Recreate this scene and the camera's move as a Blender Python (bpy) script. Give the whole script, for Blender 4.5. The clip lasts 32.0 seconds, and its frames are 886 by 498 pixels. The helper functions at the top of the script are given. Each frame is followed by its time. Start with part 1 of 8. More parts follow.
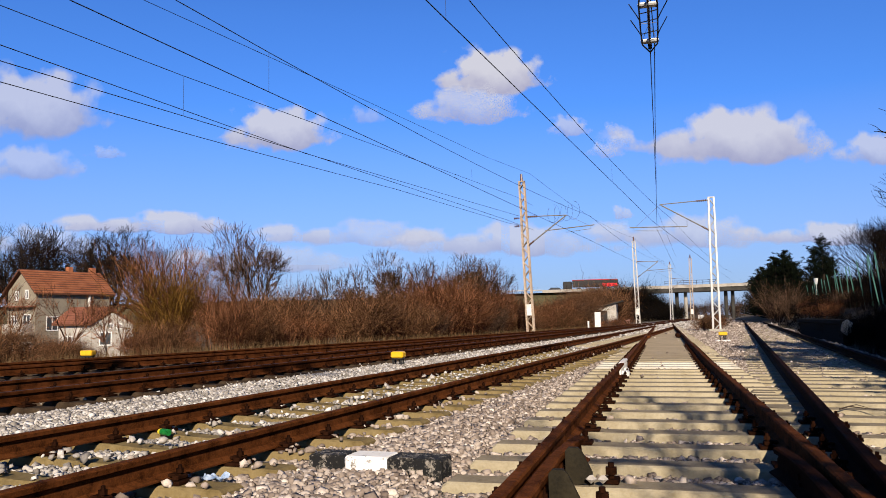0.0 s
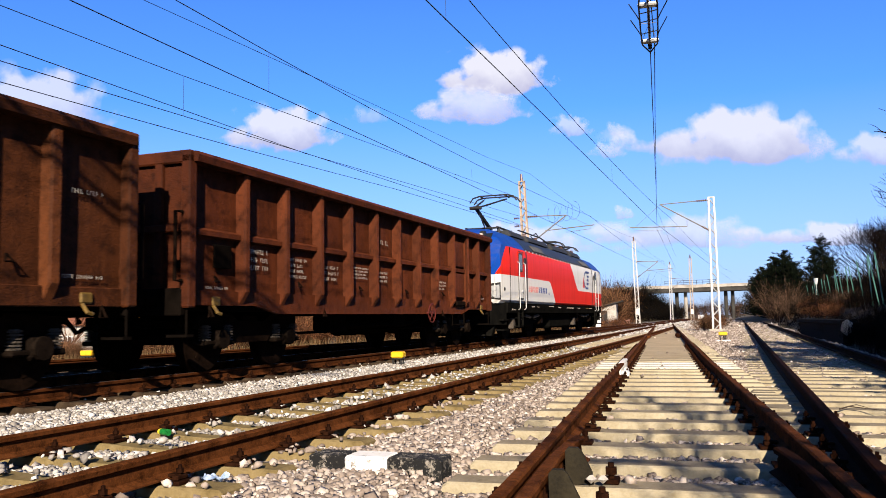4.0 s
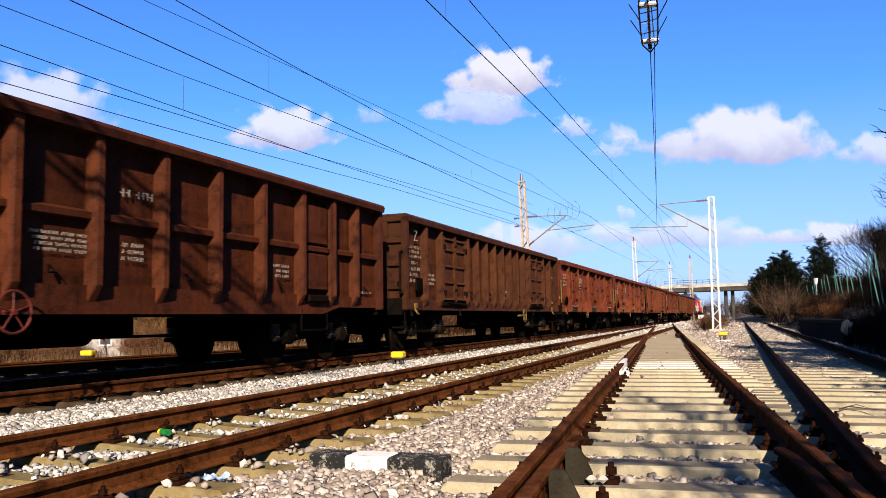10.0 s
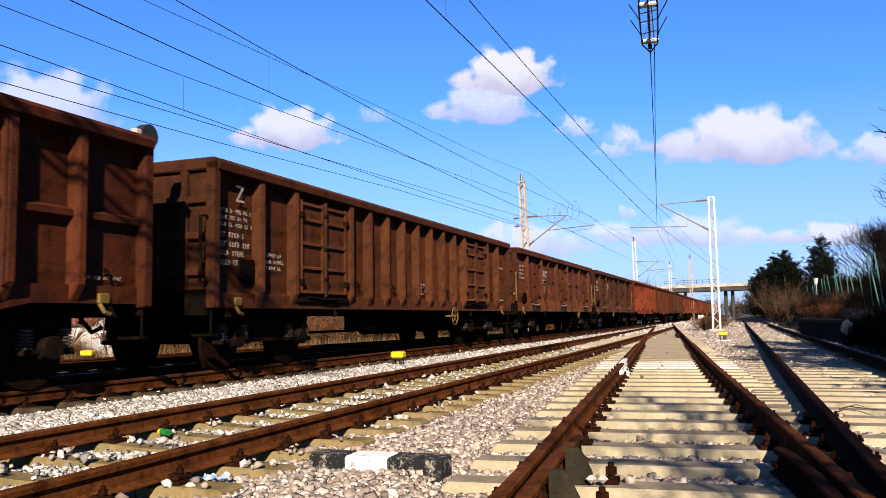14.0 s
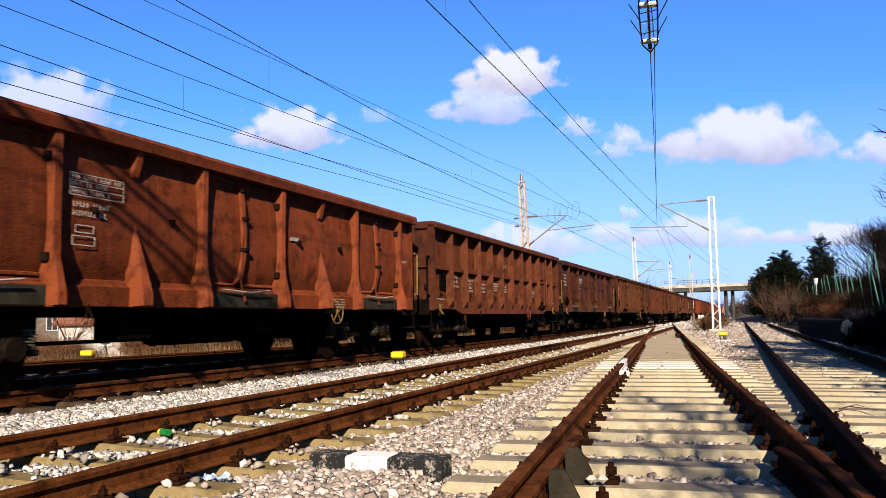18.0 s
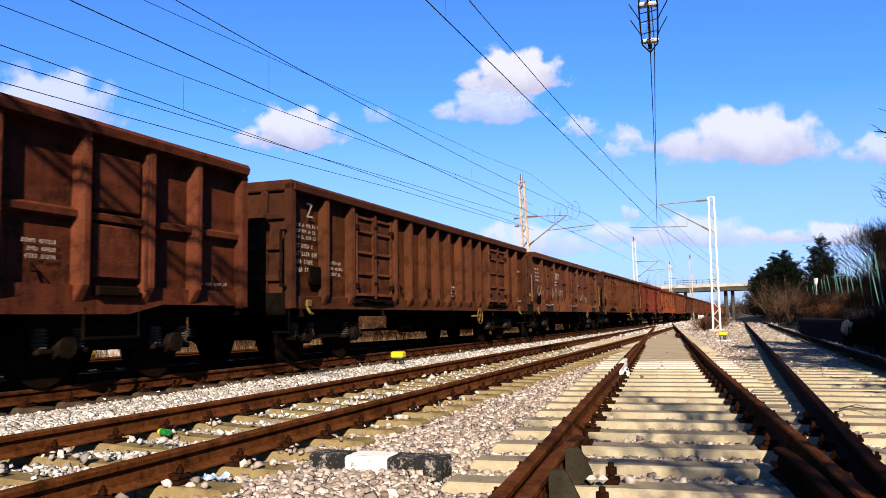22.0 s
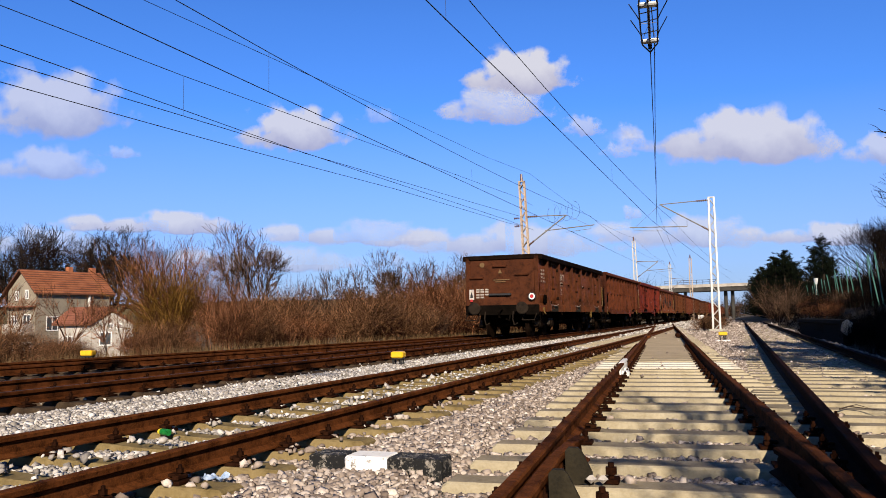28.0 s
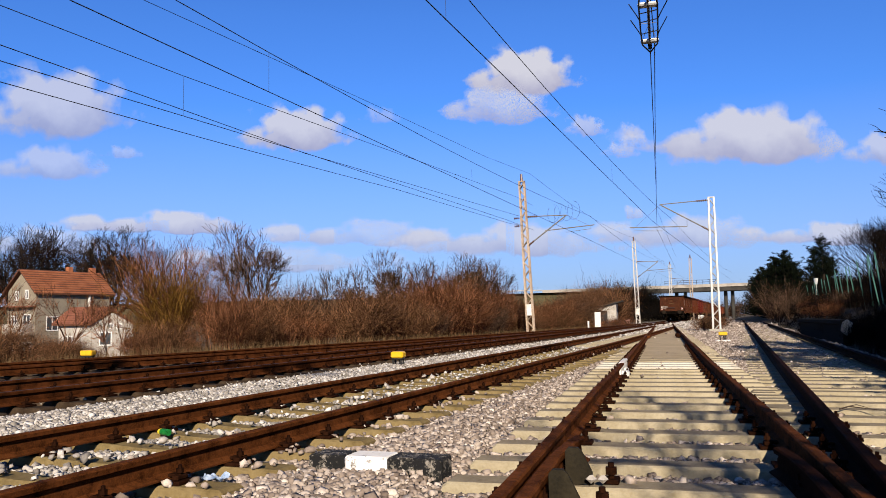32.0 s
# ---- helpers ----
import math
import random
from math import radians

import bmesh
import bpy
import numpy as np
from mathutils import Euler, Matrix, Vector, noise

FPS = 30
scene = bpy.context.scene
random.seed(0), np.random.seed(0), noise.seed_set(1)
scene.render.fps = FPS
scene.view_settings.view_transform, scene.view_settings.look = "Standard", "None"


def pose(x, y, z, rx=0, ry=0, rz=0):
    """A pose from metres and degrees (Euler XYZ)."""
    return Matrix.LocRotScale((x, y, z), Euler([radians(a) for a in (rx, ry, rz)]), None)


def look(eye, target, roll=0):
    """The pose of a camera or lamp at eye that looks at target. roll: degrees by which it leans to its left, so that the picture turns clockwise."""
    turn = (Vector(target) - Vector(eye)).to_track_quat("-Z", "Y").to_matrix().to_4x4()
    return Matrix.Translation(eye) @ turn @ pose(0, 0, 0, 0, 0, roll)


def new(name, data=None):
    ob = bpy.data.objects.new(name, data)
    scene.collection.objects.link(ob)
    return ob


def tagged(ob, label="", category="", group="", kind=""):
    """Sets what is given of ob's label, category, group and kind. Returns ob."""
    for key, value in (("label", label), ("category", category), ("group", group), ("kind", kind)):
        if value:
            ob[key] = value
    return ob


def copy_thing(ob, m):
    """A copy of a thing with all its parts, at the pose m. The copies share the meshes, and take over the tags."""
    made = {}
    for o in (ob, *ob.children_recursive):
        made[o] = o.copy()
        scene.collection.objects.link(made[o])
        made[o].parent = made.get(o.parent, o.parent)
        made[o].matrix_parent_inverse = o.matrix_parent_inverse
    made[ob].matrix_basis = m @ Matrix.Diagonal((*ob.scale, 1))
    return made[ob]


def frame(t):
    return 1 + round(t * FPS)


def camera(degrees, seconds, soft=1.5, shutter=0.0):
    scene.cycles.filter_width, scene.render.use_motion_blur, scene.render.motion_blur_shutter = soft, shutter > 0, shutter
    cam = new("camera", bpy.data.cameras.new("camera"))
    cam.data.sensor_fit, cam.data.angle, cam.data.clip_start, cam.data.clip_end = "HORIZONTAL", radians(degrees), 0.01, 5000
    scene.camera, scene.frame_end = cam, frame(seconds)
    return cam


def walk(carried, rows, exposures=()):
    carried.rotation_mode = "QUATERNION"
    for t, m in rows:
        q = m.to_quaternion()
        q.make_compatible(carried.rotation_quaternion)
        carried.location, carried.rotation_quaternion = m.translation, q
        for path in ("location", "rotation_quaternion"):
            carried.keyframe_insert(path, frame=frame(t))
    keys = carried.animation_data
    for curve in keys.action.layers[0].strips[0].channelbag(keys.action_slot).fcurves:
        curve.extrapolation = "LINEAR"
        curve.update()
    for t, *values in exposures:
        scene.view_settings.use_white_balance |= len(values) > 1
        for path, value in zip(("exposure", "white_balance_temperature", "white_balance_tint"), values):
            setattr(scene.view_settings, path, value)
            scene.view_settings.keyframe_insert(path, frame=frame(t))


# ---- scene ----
# ---------------------------------------------------------------- camera
EYE = Vector((0.0, 0.0, 0.75))
YAW, PITCH = radians(15.3207), radians(4.9731)
AIM = EYE + Vector((-math.sin(YAW) * math.cos(PITCH), math.cos(YAW) * math.cos(PITCH), math.sin(PITCH)))
cam = camera(57.98, 32.0, soft=0.75, shutter=0.06)
walk(cam, [(0.0, look(EYE, AIM, -0.9)), (32.0, look(EYE, AIM, -0.9))],
     exposures=[(0.0, 0.91), (1.8, 0.91), (3.0, 1.17), (4.5, 1.36), (25.5, 1.40), (27.5, 1.03), (32.0, 0.94)])

# ---------------------------------------------------------------- light
SUN_TO = Vector((0.295, -1.032, 0.50)).normalized()
sun_data = bpy.data.lights.new("sun", "SUN")
sun_data.energy, sun_data.angle, sun_data.color = 5.2, radians(0.5), (1.0, 0.86, 0.685)
sun = new("sun", sun_data)
sun.matrix_world = look(SUN_TO * 200, (0, 0, 0))

world = bpy.data.worlds.new("sky")
scene.world = world
world.use_nodes = True
wn = world.node_tree
sky = wn.nodes.new("ShaderNodeTexSky")
sky.sky_type, sky.sun_disc = "NISHITA", False
sky.sun_elevation = math.asin(SUN_TO.z)
sky.sun_rotation = math.atan2(SUN_TO.x, SUN_TO.y)
sky.altitude, sky.air_density, sky.dust_density, sky.ozone_density = 200, 1.0, 0.3, 1.6
bg = wn.nodes["Background"]
bg.inputs["Strength"].default_value = 0.0450
tint = wn.nodes.new("ShaderNodeMix")
tint.data_type, tint.blend_type = "RGBA", "MULTIPLY"
tint.inputs[0].default_value = 1.0
tint.inputs[7].default_value = (0.46, 0.95, 1.9, 1)
wn.links.new(sky.outputs["Color"], tint.inputs[6])
# lavender haze low over the horizon
way = wn.nodes.new("ShaderNodeSeparateXYZ")
wn.links.new(wn.nodes.new("ShaderNodeTexCoord").outputs["Generated"], way.inputs[0])
low = wn.nodes.new("ShaderNodeValToRGB")
low.color_ramp.elements[0].position, low.color_ramp.elements[0].color = 0.0, (0.74, 0.74, 0.74, 1)
low.color_ramp.elements[1].position, low.color_ramp.elements[1].color = 0.255, (0, 0, 0, 1)
wn.links.new(way.outputs[2], low.inputs[0])
haze = wn.nodes.new("ShaderNodeMix")
haze.data_type = "RGBA"
wn.links.new(low.outputs[0], haze.inputs[0])
wn.links.new(tint.outputs[2], haze.inputs[6])
haze.inputs[7].default_value = (4.55, 4.9, 7.4, 1)
# clear winter sky, deeper towards the zenith
deep = wn.nodes.new("ShaderNodeValToRGB")
deep.color_ramp.elements[0].position, deep.color_ramp.elements[0].color = 0.36, (1, 1, 1, 1)
deep.color_ramp.elements[1].position, deep.color_ramp.elements[1].color = 1.0, (0.40, 0.40, 0.40, 1)
wn.links.new(way.outputs[2], deep.inputs[0])
dome = wn.nodes.new("ShaderNodeMix")
dome.data_type, dome.blend_type = "RGBA", "MULTIPLY"
dome.inputs[0].default_value = 1.0
wn.links.new(haze.outputs[2], dome.inputs[6])
wn.links.new(deep.outputs[0], dome.inputs[7])
wn.links.new(dome.outputs[2], bg.inputs["Color"])

# ---------------------------------------------------------------- frames of reference
TANG = radians(5.362)                       # heading of the through lines
TX, TY = math.sin(TANG), math.cos(TANG)
SPEED0, ACCEL = 16.253, 0.02957             # train: metres a second at 10 s, half its gain


def along(s, lat, z=0.0):
    """A place s metres along the through lines, lat metres to their left."""
    return Vector((TX * s - TY * lat, TY * s + TX * lat, z))


# ---------------------------------------------------------------- mesh building
class Geo:
    def __init__(self):
        self.v, self.f = [], []

    def add(self, verts, faces):
        o = len(self.v)
        self.v.extend(tuple(p) for p in verts)
        self.f.extend(tuple(o + i for i in f) for f in faces)
        return self

    def box(self, x0, x1, y0, y1, z0, z1, bev=0.0):
        if bev <= 0:
            v = [(x, y, z) for z in (z0, z1) for y in (y0, y1) for x in (x0, x1)]
            return self.add(v, [(0, 2, 3, 1), (4, 5, 7, 6), (0, 1, 5, 4), (2, 6, 7, 3), (0, 4, 6, 2), (1, 3, 7, 5)])
        c = ((x0 + x1) / 2, (y0 + y1) / 2, (z0 + z1) / 2)
        h = ((x1 - x0) / 2, (y1 - y0) / 2, (z1 - z0) / 2)
        b = min(bev, min(h) * 0.9)
        v, ix = [], {}
        for sx in (-1, 1):
            for sy in (-1, 1):
                for sz in (-1, 1):
                    for a in range(3):
                        p = [h[0] - b, h[1] - b, h[2] - b]
                        p[a] = h[a]
                        ix[sx, sy, sz, a] = len(v)
                        v.append((c[0] + sx * p[0], c[1] + sy * p[1], c[2] + sz * p[2]))
        f = []
        for a in range(3):
            o1, o2 = (a + 1) % 3, (a + 2) % 3
            for s in (-1, 1):
                q = []
                for s1, s2 in ((-1, -1), (1, -1), (1, 1), (-1, 1)):
                    k = [0, 0, 0]
                    k[a], k[o1], k[o2] = s, s1, s2
                    q.append(ix[k[0], k[1], k[2], a])
                f.append(tuple(q if s > 0 else q[::-1]))
            for s1 in (-1, 1):
                for s2 in (-1, 1):
                    q = []
                    for s, which in ((-1, o1), (1, o1), (1, o2), (-1, o2)):
                        k = [0, 0, 0]
                        k[a], k[o1], k[o2] = s, s1, s2
                        q.append(ix[k[0], k[1], k[2], which])
                    f.append(tuple(q if s1 * s2 < 0 else q[::-1]))
        for sx in (-1, 1):
            for sy in (-1, 1):
                for sz in (-1, 1):
                    q = [ix[sx, sy, sz, a] for a in range(3)]
                    f.append(tuple(q if sx * sy * sz > 0 else q[::-1]))
        return self.add(v, f)

    def tube(self, pts, r, n=6, caps=True):
        pts = [Vector(p) for p in pts]
        k = len(pts)
        rs = r if isinstance(r, (list, tuple)) else [r] * k
        d = (pts[-1] - pts[0]).normalized()
        ref = Vector((0, 0, 1)) if abs(d.z) < 0.9 else Vector((1, 0, 0))
        v, f = [], []
        for i, p in enumerate(pts):
            d = (pts[min(i + 1, k - 1)] - pts[max(i - 1, 0)]).normalized()
            a = d.cross(ref)
            a = a.normalized() if a.length > 1e-6 else d.orthogonal().normalized()
            b = d.cross(a)
            for j in range(n):
                w = 2 * math.pi * j / n
                v.append(p + (a * math.cos(w) + b * math.sin(w)) * rs[i])
        for i in range(k - 1):
            for j in range(n):
                q, w = i * n + j, i * n + (j + 1) % n
                f.append((q, w, w + n, q + n))
        if caps:
            f.append(tuple(range(n)))
            f.append(tuple((k - 1) * n + j for j in range(n))[::-1])
        return self.add(v, f)

    def prism(self, poly, a0, a1, axis="y"):
        """A closed outline, extruded from a0 to a1. axis y: outline in x, z; x: in y, z; z: in x, y."""
        n = len(poly)
        put = {"y": lambda p, a: (p[0], a, p[1]), "x": lambda p, a: (a, p[0], p[1]), "z": lambda p, a: (p[0], p[1], a)}[axis]
        v = [put(p, a0) for p in poly] + [put(p, a1) for p in poly]
        f = [(i, (i + 1) % n, n + (i + 1) % n, n + i) for i in range(n)] + [tuple(range(n))[::-1], tuple(range(n, 2 * n))]
        return self.add(v, f)

    def sweep(self, outline, path):
        """An outline in (sideways, up), carried along a level path."""
        n, k = len(outline), len(path)
        path = [Vector(p) for p in path]
        v, f = [], []
        for i, p in enumerate(path):
            d = (path[min(i + 1, k - 1)] - path[max(i - 1, 0)]).normalized()
            side = Vector((d.y, -d.x, 0)).normalized()
            for a, b in outline:
                v.append(p + side * a + Vector((0, 0, b)))
        for i in range(k - 1):
            for j in range(n):
                q, w = i * n + j, i * n + (j + 1) % n
                f.append((q, q + n, w + n, w))
        f.append(tuple(range(n)))
        f.append(tuple((k - 1) * n + j for j in range(n))[::-1])
        return self.add(v, f)

    def grid(self, fn, us, ws):
        nu, nw = len(us), len(ws)
        v = [fn(u, w) for u in us for w in ws]
        f = [(i * nw + j, (i + 1) * nw + j, (i + 1) * nw + j + 1, i * nw + j + 1) for i in range(nu - 1) for j in range(nw - 1)]
        return self.add(v, f)

    def mesh(self, name, mat=None, smooth=0):
        me = bpy.data.meshes.new(name)
        me.from_pydata(self.v, [], self.f)
        if mat:
            me.materials.append(mat)
        if smooth:
            me.polygons.foreach_set("use_smooth", [True] * len(me.polygons))
            me.set_sharp_from_angle(angle=radians(smooth))
        me.update()
        return me


def thing(name, label, category, group="", kind="", at=None):
    ob = new(name)
    ob.empty_display_size = 0.2
    if at is not None:
        ob.matrix_basis = at
    return tagged(ob, label, category, group, kind)


def part(name, geo, mat, parent, label="", smooth=0, at=None):
    me = geo if isinstance(geo, bpy.types.Mesh) else geo.mesh(name, mat, smooth)
    ob = new(name, me)
    ob.parent = parent
    if at is not None:
        ob.matrix_basis = at
    return tagged(ob, label)


def solid(name, geo, mat, label, category, group="", kind="", smooth=0):
    return tagged(new(name, geo.mesh(name, mat, smooth)), label, category, group, kind)


def fast_mesh(name, verts, faces, mat):
    """A mesh from arrays: verts (n, 3), faces (m, k)."""
    me = bpy.data.meshes.new(name)
    n, m, k = len(verts), len(faces), faces.shape[1]
    me.vertices.add(n)
    me.vertices.foreach_set("co", np.ascontiguousarray(verts, dtype=np.float32).ravel())
    me.loops.add(m * k)
    me.loops.foreach_set("vertex_index", np.ascontiguousarray(faces, dtype=np.int32).ravel())
    me.polygons.add(m)
    me.polygons.foreach_set("loop_start", np.arange(0, m * k, k, dtype=np.int32))
    me.update(calc_edges=True)
    if mat:
        me.materials.append(mat)
    return me


# ---------------------------------------------------------------- materials
class Nodes:
    def __init__(self, name):
        self.m = bpy.data.materials.new(name)
        self.m.use_nodes = True
        self.t = self.m.node_tree
        self.b = self.t.nodes["Principled BSDF"]
        self.co = self.t.nodes.new("ShaderNodeTexCoord").outputs["Object"]

    def node(self, kind, **kw):
        n = self.t.nodes.new(kind)
        for k, v in kw.items():
            if k in n.inputs:
                self.put(n.inputs[k], v)
        return n

    def put(self, socket, v):
        if isinstance(v, bpy.types.NodeSocket):
            self.t.links.new(v, socket)
        else:
            if isinstance(v, tuple) and len(v) == 3 and socket.type == "RGBA":
                v = (*v, 1)
            socket.default_value = v

    def noise(self, scale, detail=4, rough=0.6, co=None, w=None, stretch=None):
        n = self.t.nodes.new("ShaderNodeTexNoise")
        if w is not None:
            n.noise_dimensions = "4D"
            n.inputs["W"].default_value = w
        c = co or self.co
        if stretch:
            mp = self.t.nodes.new("ShaderNodeMapping")
            self.put(mp.inputs["Vector"], c)
            mp.inputs["Scale"].default_value = stretch
            c = mp.outputs["Vector"]
        self.put(n.inputs["Vector"], c)
        self.put(n.inputs["Scale"], scale)
        self.put(n.inputs["Detail"], detail)
        self.put(n.inputs["Roughness"], rough)
        return n.outputs["Fac"]

    def ramp(self, fac, *stops):
        r = self.t.nodes.new("ShaderNodeValToRGB")
        e = r.color_ramp.elements
        while len(e) < len(stops):
            e.new(0.5)
        for el, (p, c) in zip(e, stops):
            el.position = p
            el.color = (*c, 1) if isinstance(c, tuple) else (c, c, c, 1)
        self.put(r.inputs["Fac"], fac)
        return r.outputs["Color"]

    def mix(self, fac, a, b, mode="MIX"):
        n = self.t.nodes.new("ShaderNodeMix")
        n.data_type, n.blend_type = "RGBA", mode
        self.put(n.inputs[0], fac)
        self.put(n.inputs[6], a)
        self.put(n.inputs[7], b)
        return n.outputs[2]

    def math(self, op, a, b=0.0, c=0.0):
        n = self.t.nodes.new("ShaderNodeMath")
        n.operation = op
        for i, v in enumerate((a, b, c)):
            self.put(n.inputs[i], v)
        return n.outputs[0]

    def xyz(self, co=None):
        n = self.t.nodes.new("ShaderNodeSeparateXYZ")
        self.put(n.inputs[0], co or self.co)
        return n.outputs

    def out(self, colour, rough=0.7, metal=0.0, bump=None, height=0.01, strength=0.6, spec=None):
        self.put(self.b.inputs["Base Color"], colour)
        self.put(self.b.inputs["Roughness"], rough)
        self.put(self.b.inputs["Metallic"], metal)
        self.put(self.b.inputs["Specular IOR Level"], 0.25 if spec is None else spec)
        if bump is not None:
            n = self.t.nodes.new("ShaderNodeBump")
            self.put(n.inputs["Height"], bump)
            n.inputs["Distance"].default_value = height
            n.inputs["Strength"].default_value = strength
            self.t.links.new(n.outputs["Normal"], self.b.inputs["Normal"])
        return self.m


def plain(name, a, b, scale=6.0, rough=0.7, metal=0.0, fine=60.0, bump=0.004, streak=None, spec=None):
    """Two tones mixed by broad stains and fine grain."""
    g = Nodes(name)
    big, small = g.noise(scale, 5, 0.65, stretch=streak), g.noise(fine, 3, 0.6)
    fac = g.ramp(g.math("MULTIPLY_ADD", small, 0.35, g.math("MULTIPLY", big, 0.75)), (0.36, 0.0), (0.68, 1.0))
    return g.out(g.mix(fac, a, b), g.math("MULTIPLY_ADD", big, 0.25, rough - 0.12), metal, small, bump, spec=(0.06 if rough > 0.8 else None) if spec is None else spec)


def rust_steel(name, dark, light, rough=0.75, scale=5.0):
    g = Nodes(name)
    big, small, mid = g.noise(scale, 6, 0.7), g.noise(90, 3, 0.7), g.noise(22, 4, 0.6)
    c = g.mix(g.ramp(big, (0.35, 0.0), (0.65, 1.0)), dark, light)
    c = g.mix(g.ramp(small, (0.45, 0.0), (0.75, 0.6)), c, (light[0] * 1.5, light[1] * 1.35, light[2] * 1.2))
    c = g.mix(g.ramp(mid, (0.55, 0.0), (0.72, 0.7)), c, (dark[0] * 0.45, dark[1] * 0.42, dark[2] * 0.42))
    return g.out(c, rough, 0.0, small, 0.003, spec=0.015)


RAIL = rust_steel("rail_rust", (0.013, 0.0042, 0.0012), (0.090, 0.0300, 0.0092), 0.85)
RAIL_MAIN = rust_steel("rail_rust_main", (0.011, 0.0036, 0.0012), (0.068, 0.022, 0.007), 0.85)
# right-hand rails: same rust, darkened for their shaded sides
RAIL_SHADED = rust_steel("rail_rust_shaded", (0.003, 0.001, 0.0003), (0.016, 0.0050, 0.0015), 0.85)
IRON = rust_steel("fastening_rust", (0.0048, 0.0018, 0.00096), (0.0168, 0.0063, 0.003), 0.9, 14)
DARK_STEEL = plain("dark_bracket_paint", (0.008, 0.007, 0.005), (0.022, 0.018, 0.011), 9, 0.8, spec=0.05)
SLEEPER = plain("sleeper_concrete", (0.186, 0.154, 0.0948), (0.296, 0.257, 0.178), 3.0, 0.9, fine=45, bump=0.005)
# tops: dirt plus a darker tone for the low sun's weaker light there
SLEEPER_TOP = plain("sleeper_darker_top", (0.118, 0.0948, 0.0632), (0.221, 0.186, 0.13), 5.0, 0.92, fine=55, bump=0.006)
SLEEPER_OLD = plain("sleeper_ochre_concrete", (0.0869, 0.0616, 0.0237), (0.174, 0.13, 0.0616), 4.0, 0.9, fine=40, bump=0.006)
SLEEPER_PALE = plain("sleeper_pale_concrete", (0.316, 0.292, 0.237), (0.411, 0.387, 0.332), 4.0, 0.9, fine=40, bump=0.005)
GALV = plain("galvanised_steel", (0.284, 0.284, 0.276), (0.411, 0.403, 0.387), 3.0, 0.55, 0.35, 30, 0.001)
MAST_RUST = rust_steel("mast_rusty_paint", (0.166, 0.118, 0.0829), (0.348, 0.288, 0.229), 0.75, 2.0)
MAST_GREY = plain("mast_grey_paint", (0.253, 0.245, 0.229), (0.395, 0.379, 0.356), 2.0, 0.6, 0.1, 30, 0.001)
WIRE = plain("wire_copper_dark", (0.00948, 0.00948, 0.00948), (0.0237, 0.0221, 0.0205), 2.0, 0.6, 0.2)
WHITE_PAINT = plain("white_paint", (0.395, 0.387, 0.363), (0.537, 0.529, 0.514), 8.0, 0.7, fine=50)
PORCELAIN = plain("insulator_brown", (0.05, 0.025, 0.018), (0.09, 0.045, 0.03), 8.0, 0.25)
YELLOW = plain("yellow_plastic", (0.435, 0.245, 0.00632), (0.537, 0.316, 0.00948), 7.0, 0.45, fine=50, bump=0.001)
ARM_STEEL = plain("arm_grey_steel", (0.07, 0.068, 0.065), (0.16, 0.155, 0.15), 3.0, 0.6)
POLISHED = plain("polished_rail_steel", (0.018, 0.012, 0.009), (0.05, 0.036, 0.028), 3.0, 0.6, 0.3, 40, 0.0005)
BLACK = plain("black_paint", (0.006, 0.006, 0.006), (0.016, 0.015, 0.015), 6.0, 0.6)
CONCRETE = plain("weathered_concrete", (0.19, 0.174, 0.146), (0.284, 0.265, 0.221), 0.7, 0.9, fine=14, bump=0.01)
CONCRETE_GREY = plain("grey_concrete", (0.175, 0.158, 0.135), (0.285, 0.262, 0.228), 0.7, 0.9, fine=14, bump=0.01)
# dark enough to hold the shade below the bridge deck; railing and hut roof share it
CONCRETE_DARK = plain("dark_concrete", (0.021, 0.0192, 0.0168), (0.045, 0.042, 0.0372), 0.6, 0.9, fine=14, bump=0.01)
PLASTER = plain("stained_plaster", (0.1, 0.084, 0.0604), (0.222, 0.191, 0.148), 0.5, 0.9, fine=9, bump=0.02)
PLASTER_WHITE = plain("white_plaster", (0.186, 0.167, 0.143), (0.355, 0.332, 0.301), 0.8, 0.9, fine=12, bump=0.01)
PINK_WALL = plain("pink_plaster", (0.36, 0.19, 0.16), (0.48, 0.32, 0.28), 0.8, 0.9, fine=12, bump=0.01)
GLASS_DARK = plain("window_glass_dark", (0.02, 0.022, 0.026), (0.05, 0.055, 0.06), 1.0, 0.08)
BARK = plain("grey_bark", (0.018, 0.012, 0.009), (0.05, 0.037, 0.028), 8.0, 0.95, fine=50, bump=0.01)


def twigs(name, dark, mid, light):
    """Bark whose tone differs from twig to twig."""
    g = Nodes(name)
    geo = g.t.nodes.new("ShaderNodeNewGeometry")
    c = g.ramp(geo.outputs["Random Per Island"], (0.0, dark), (0.55, mid), (0.85, light), (1.0, tuple(v * 1.5 for v in light)))
    n = g.noise(1.1, 4, 0.7)
    return g.out(g.mix(g.ramp(n, (0.4, 0.0), (0.65, 0.75)), c, tuple(v * 0.45 for v in mid)), 0.95, spec=0.05)


TWIG = twigs("brown_twigs", (0.0035, 0.0016, 0.0008), (0.056, 0.024, 0.0105), (0.225, 0.118, 0.058))
TWIG_GREY = twigs("grey_twigs", (0.0045, 0.0024, 0.0016), (0.030, 0.0170, 0.0105), (0.1232, 0.0760, 0.0495))
TWIG_GOLD = twigs("golden_willow_twigs", (0.0125, 0.0055, 0.0015), (0.0680, 0.0313, 0.0068), (0.1870, 0.1020, 0.0213))
TWIG_RED = twigs("reddish_twigs", (0.0035, 0.0015, 0.0007), (0.058, 0.021, 0.009), (0.220, 0.098, 0.046))
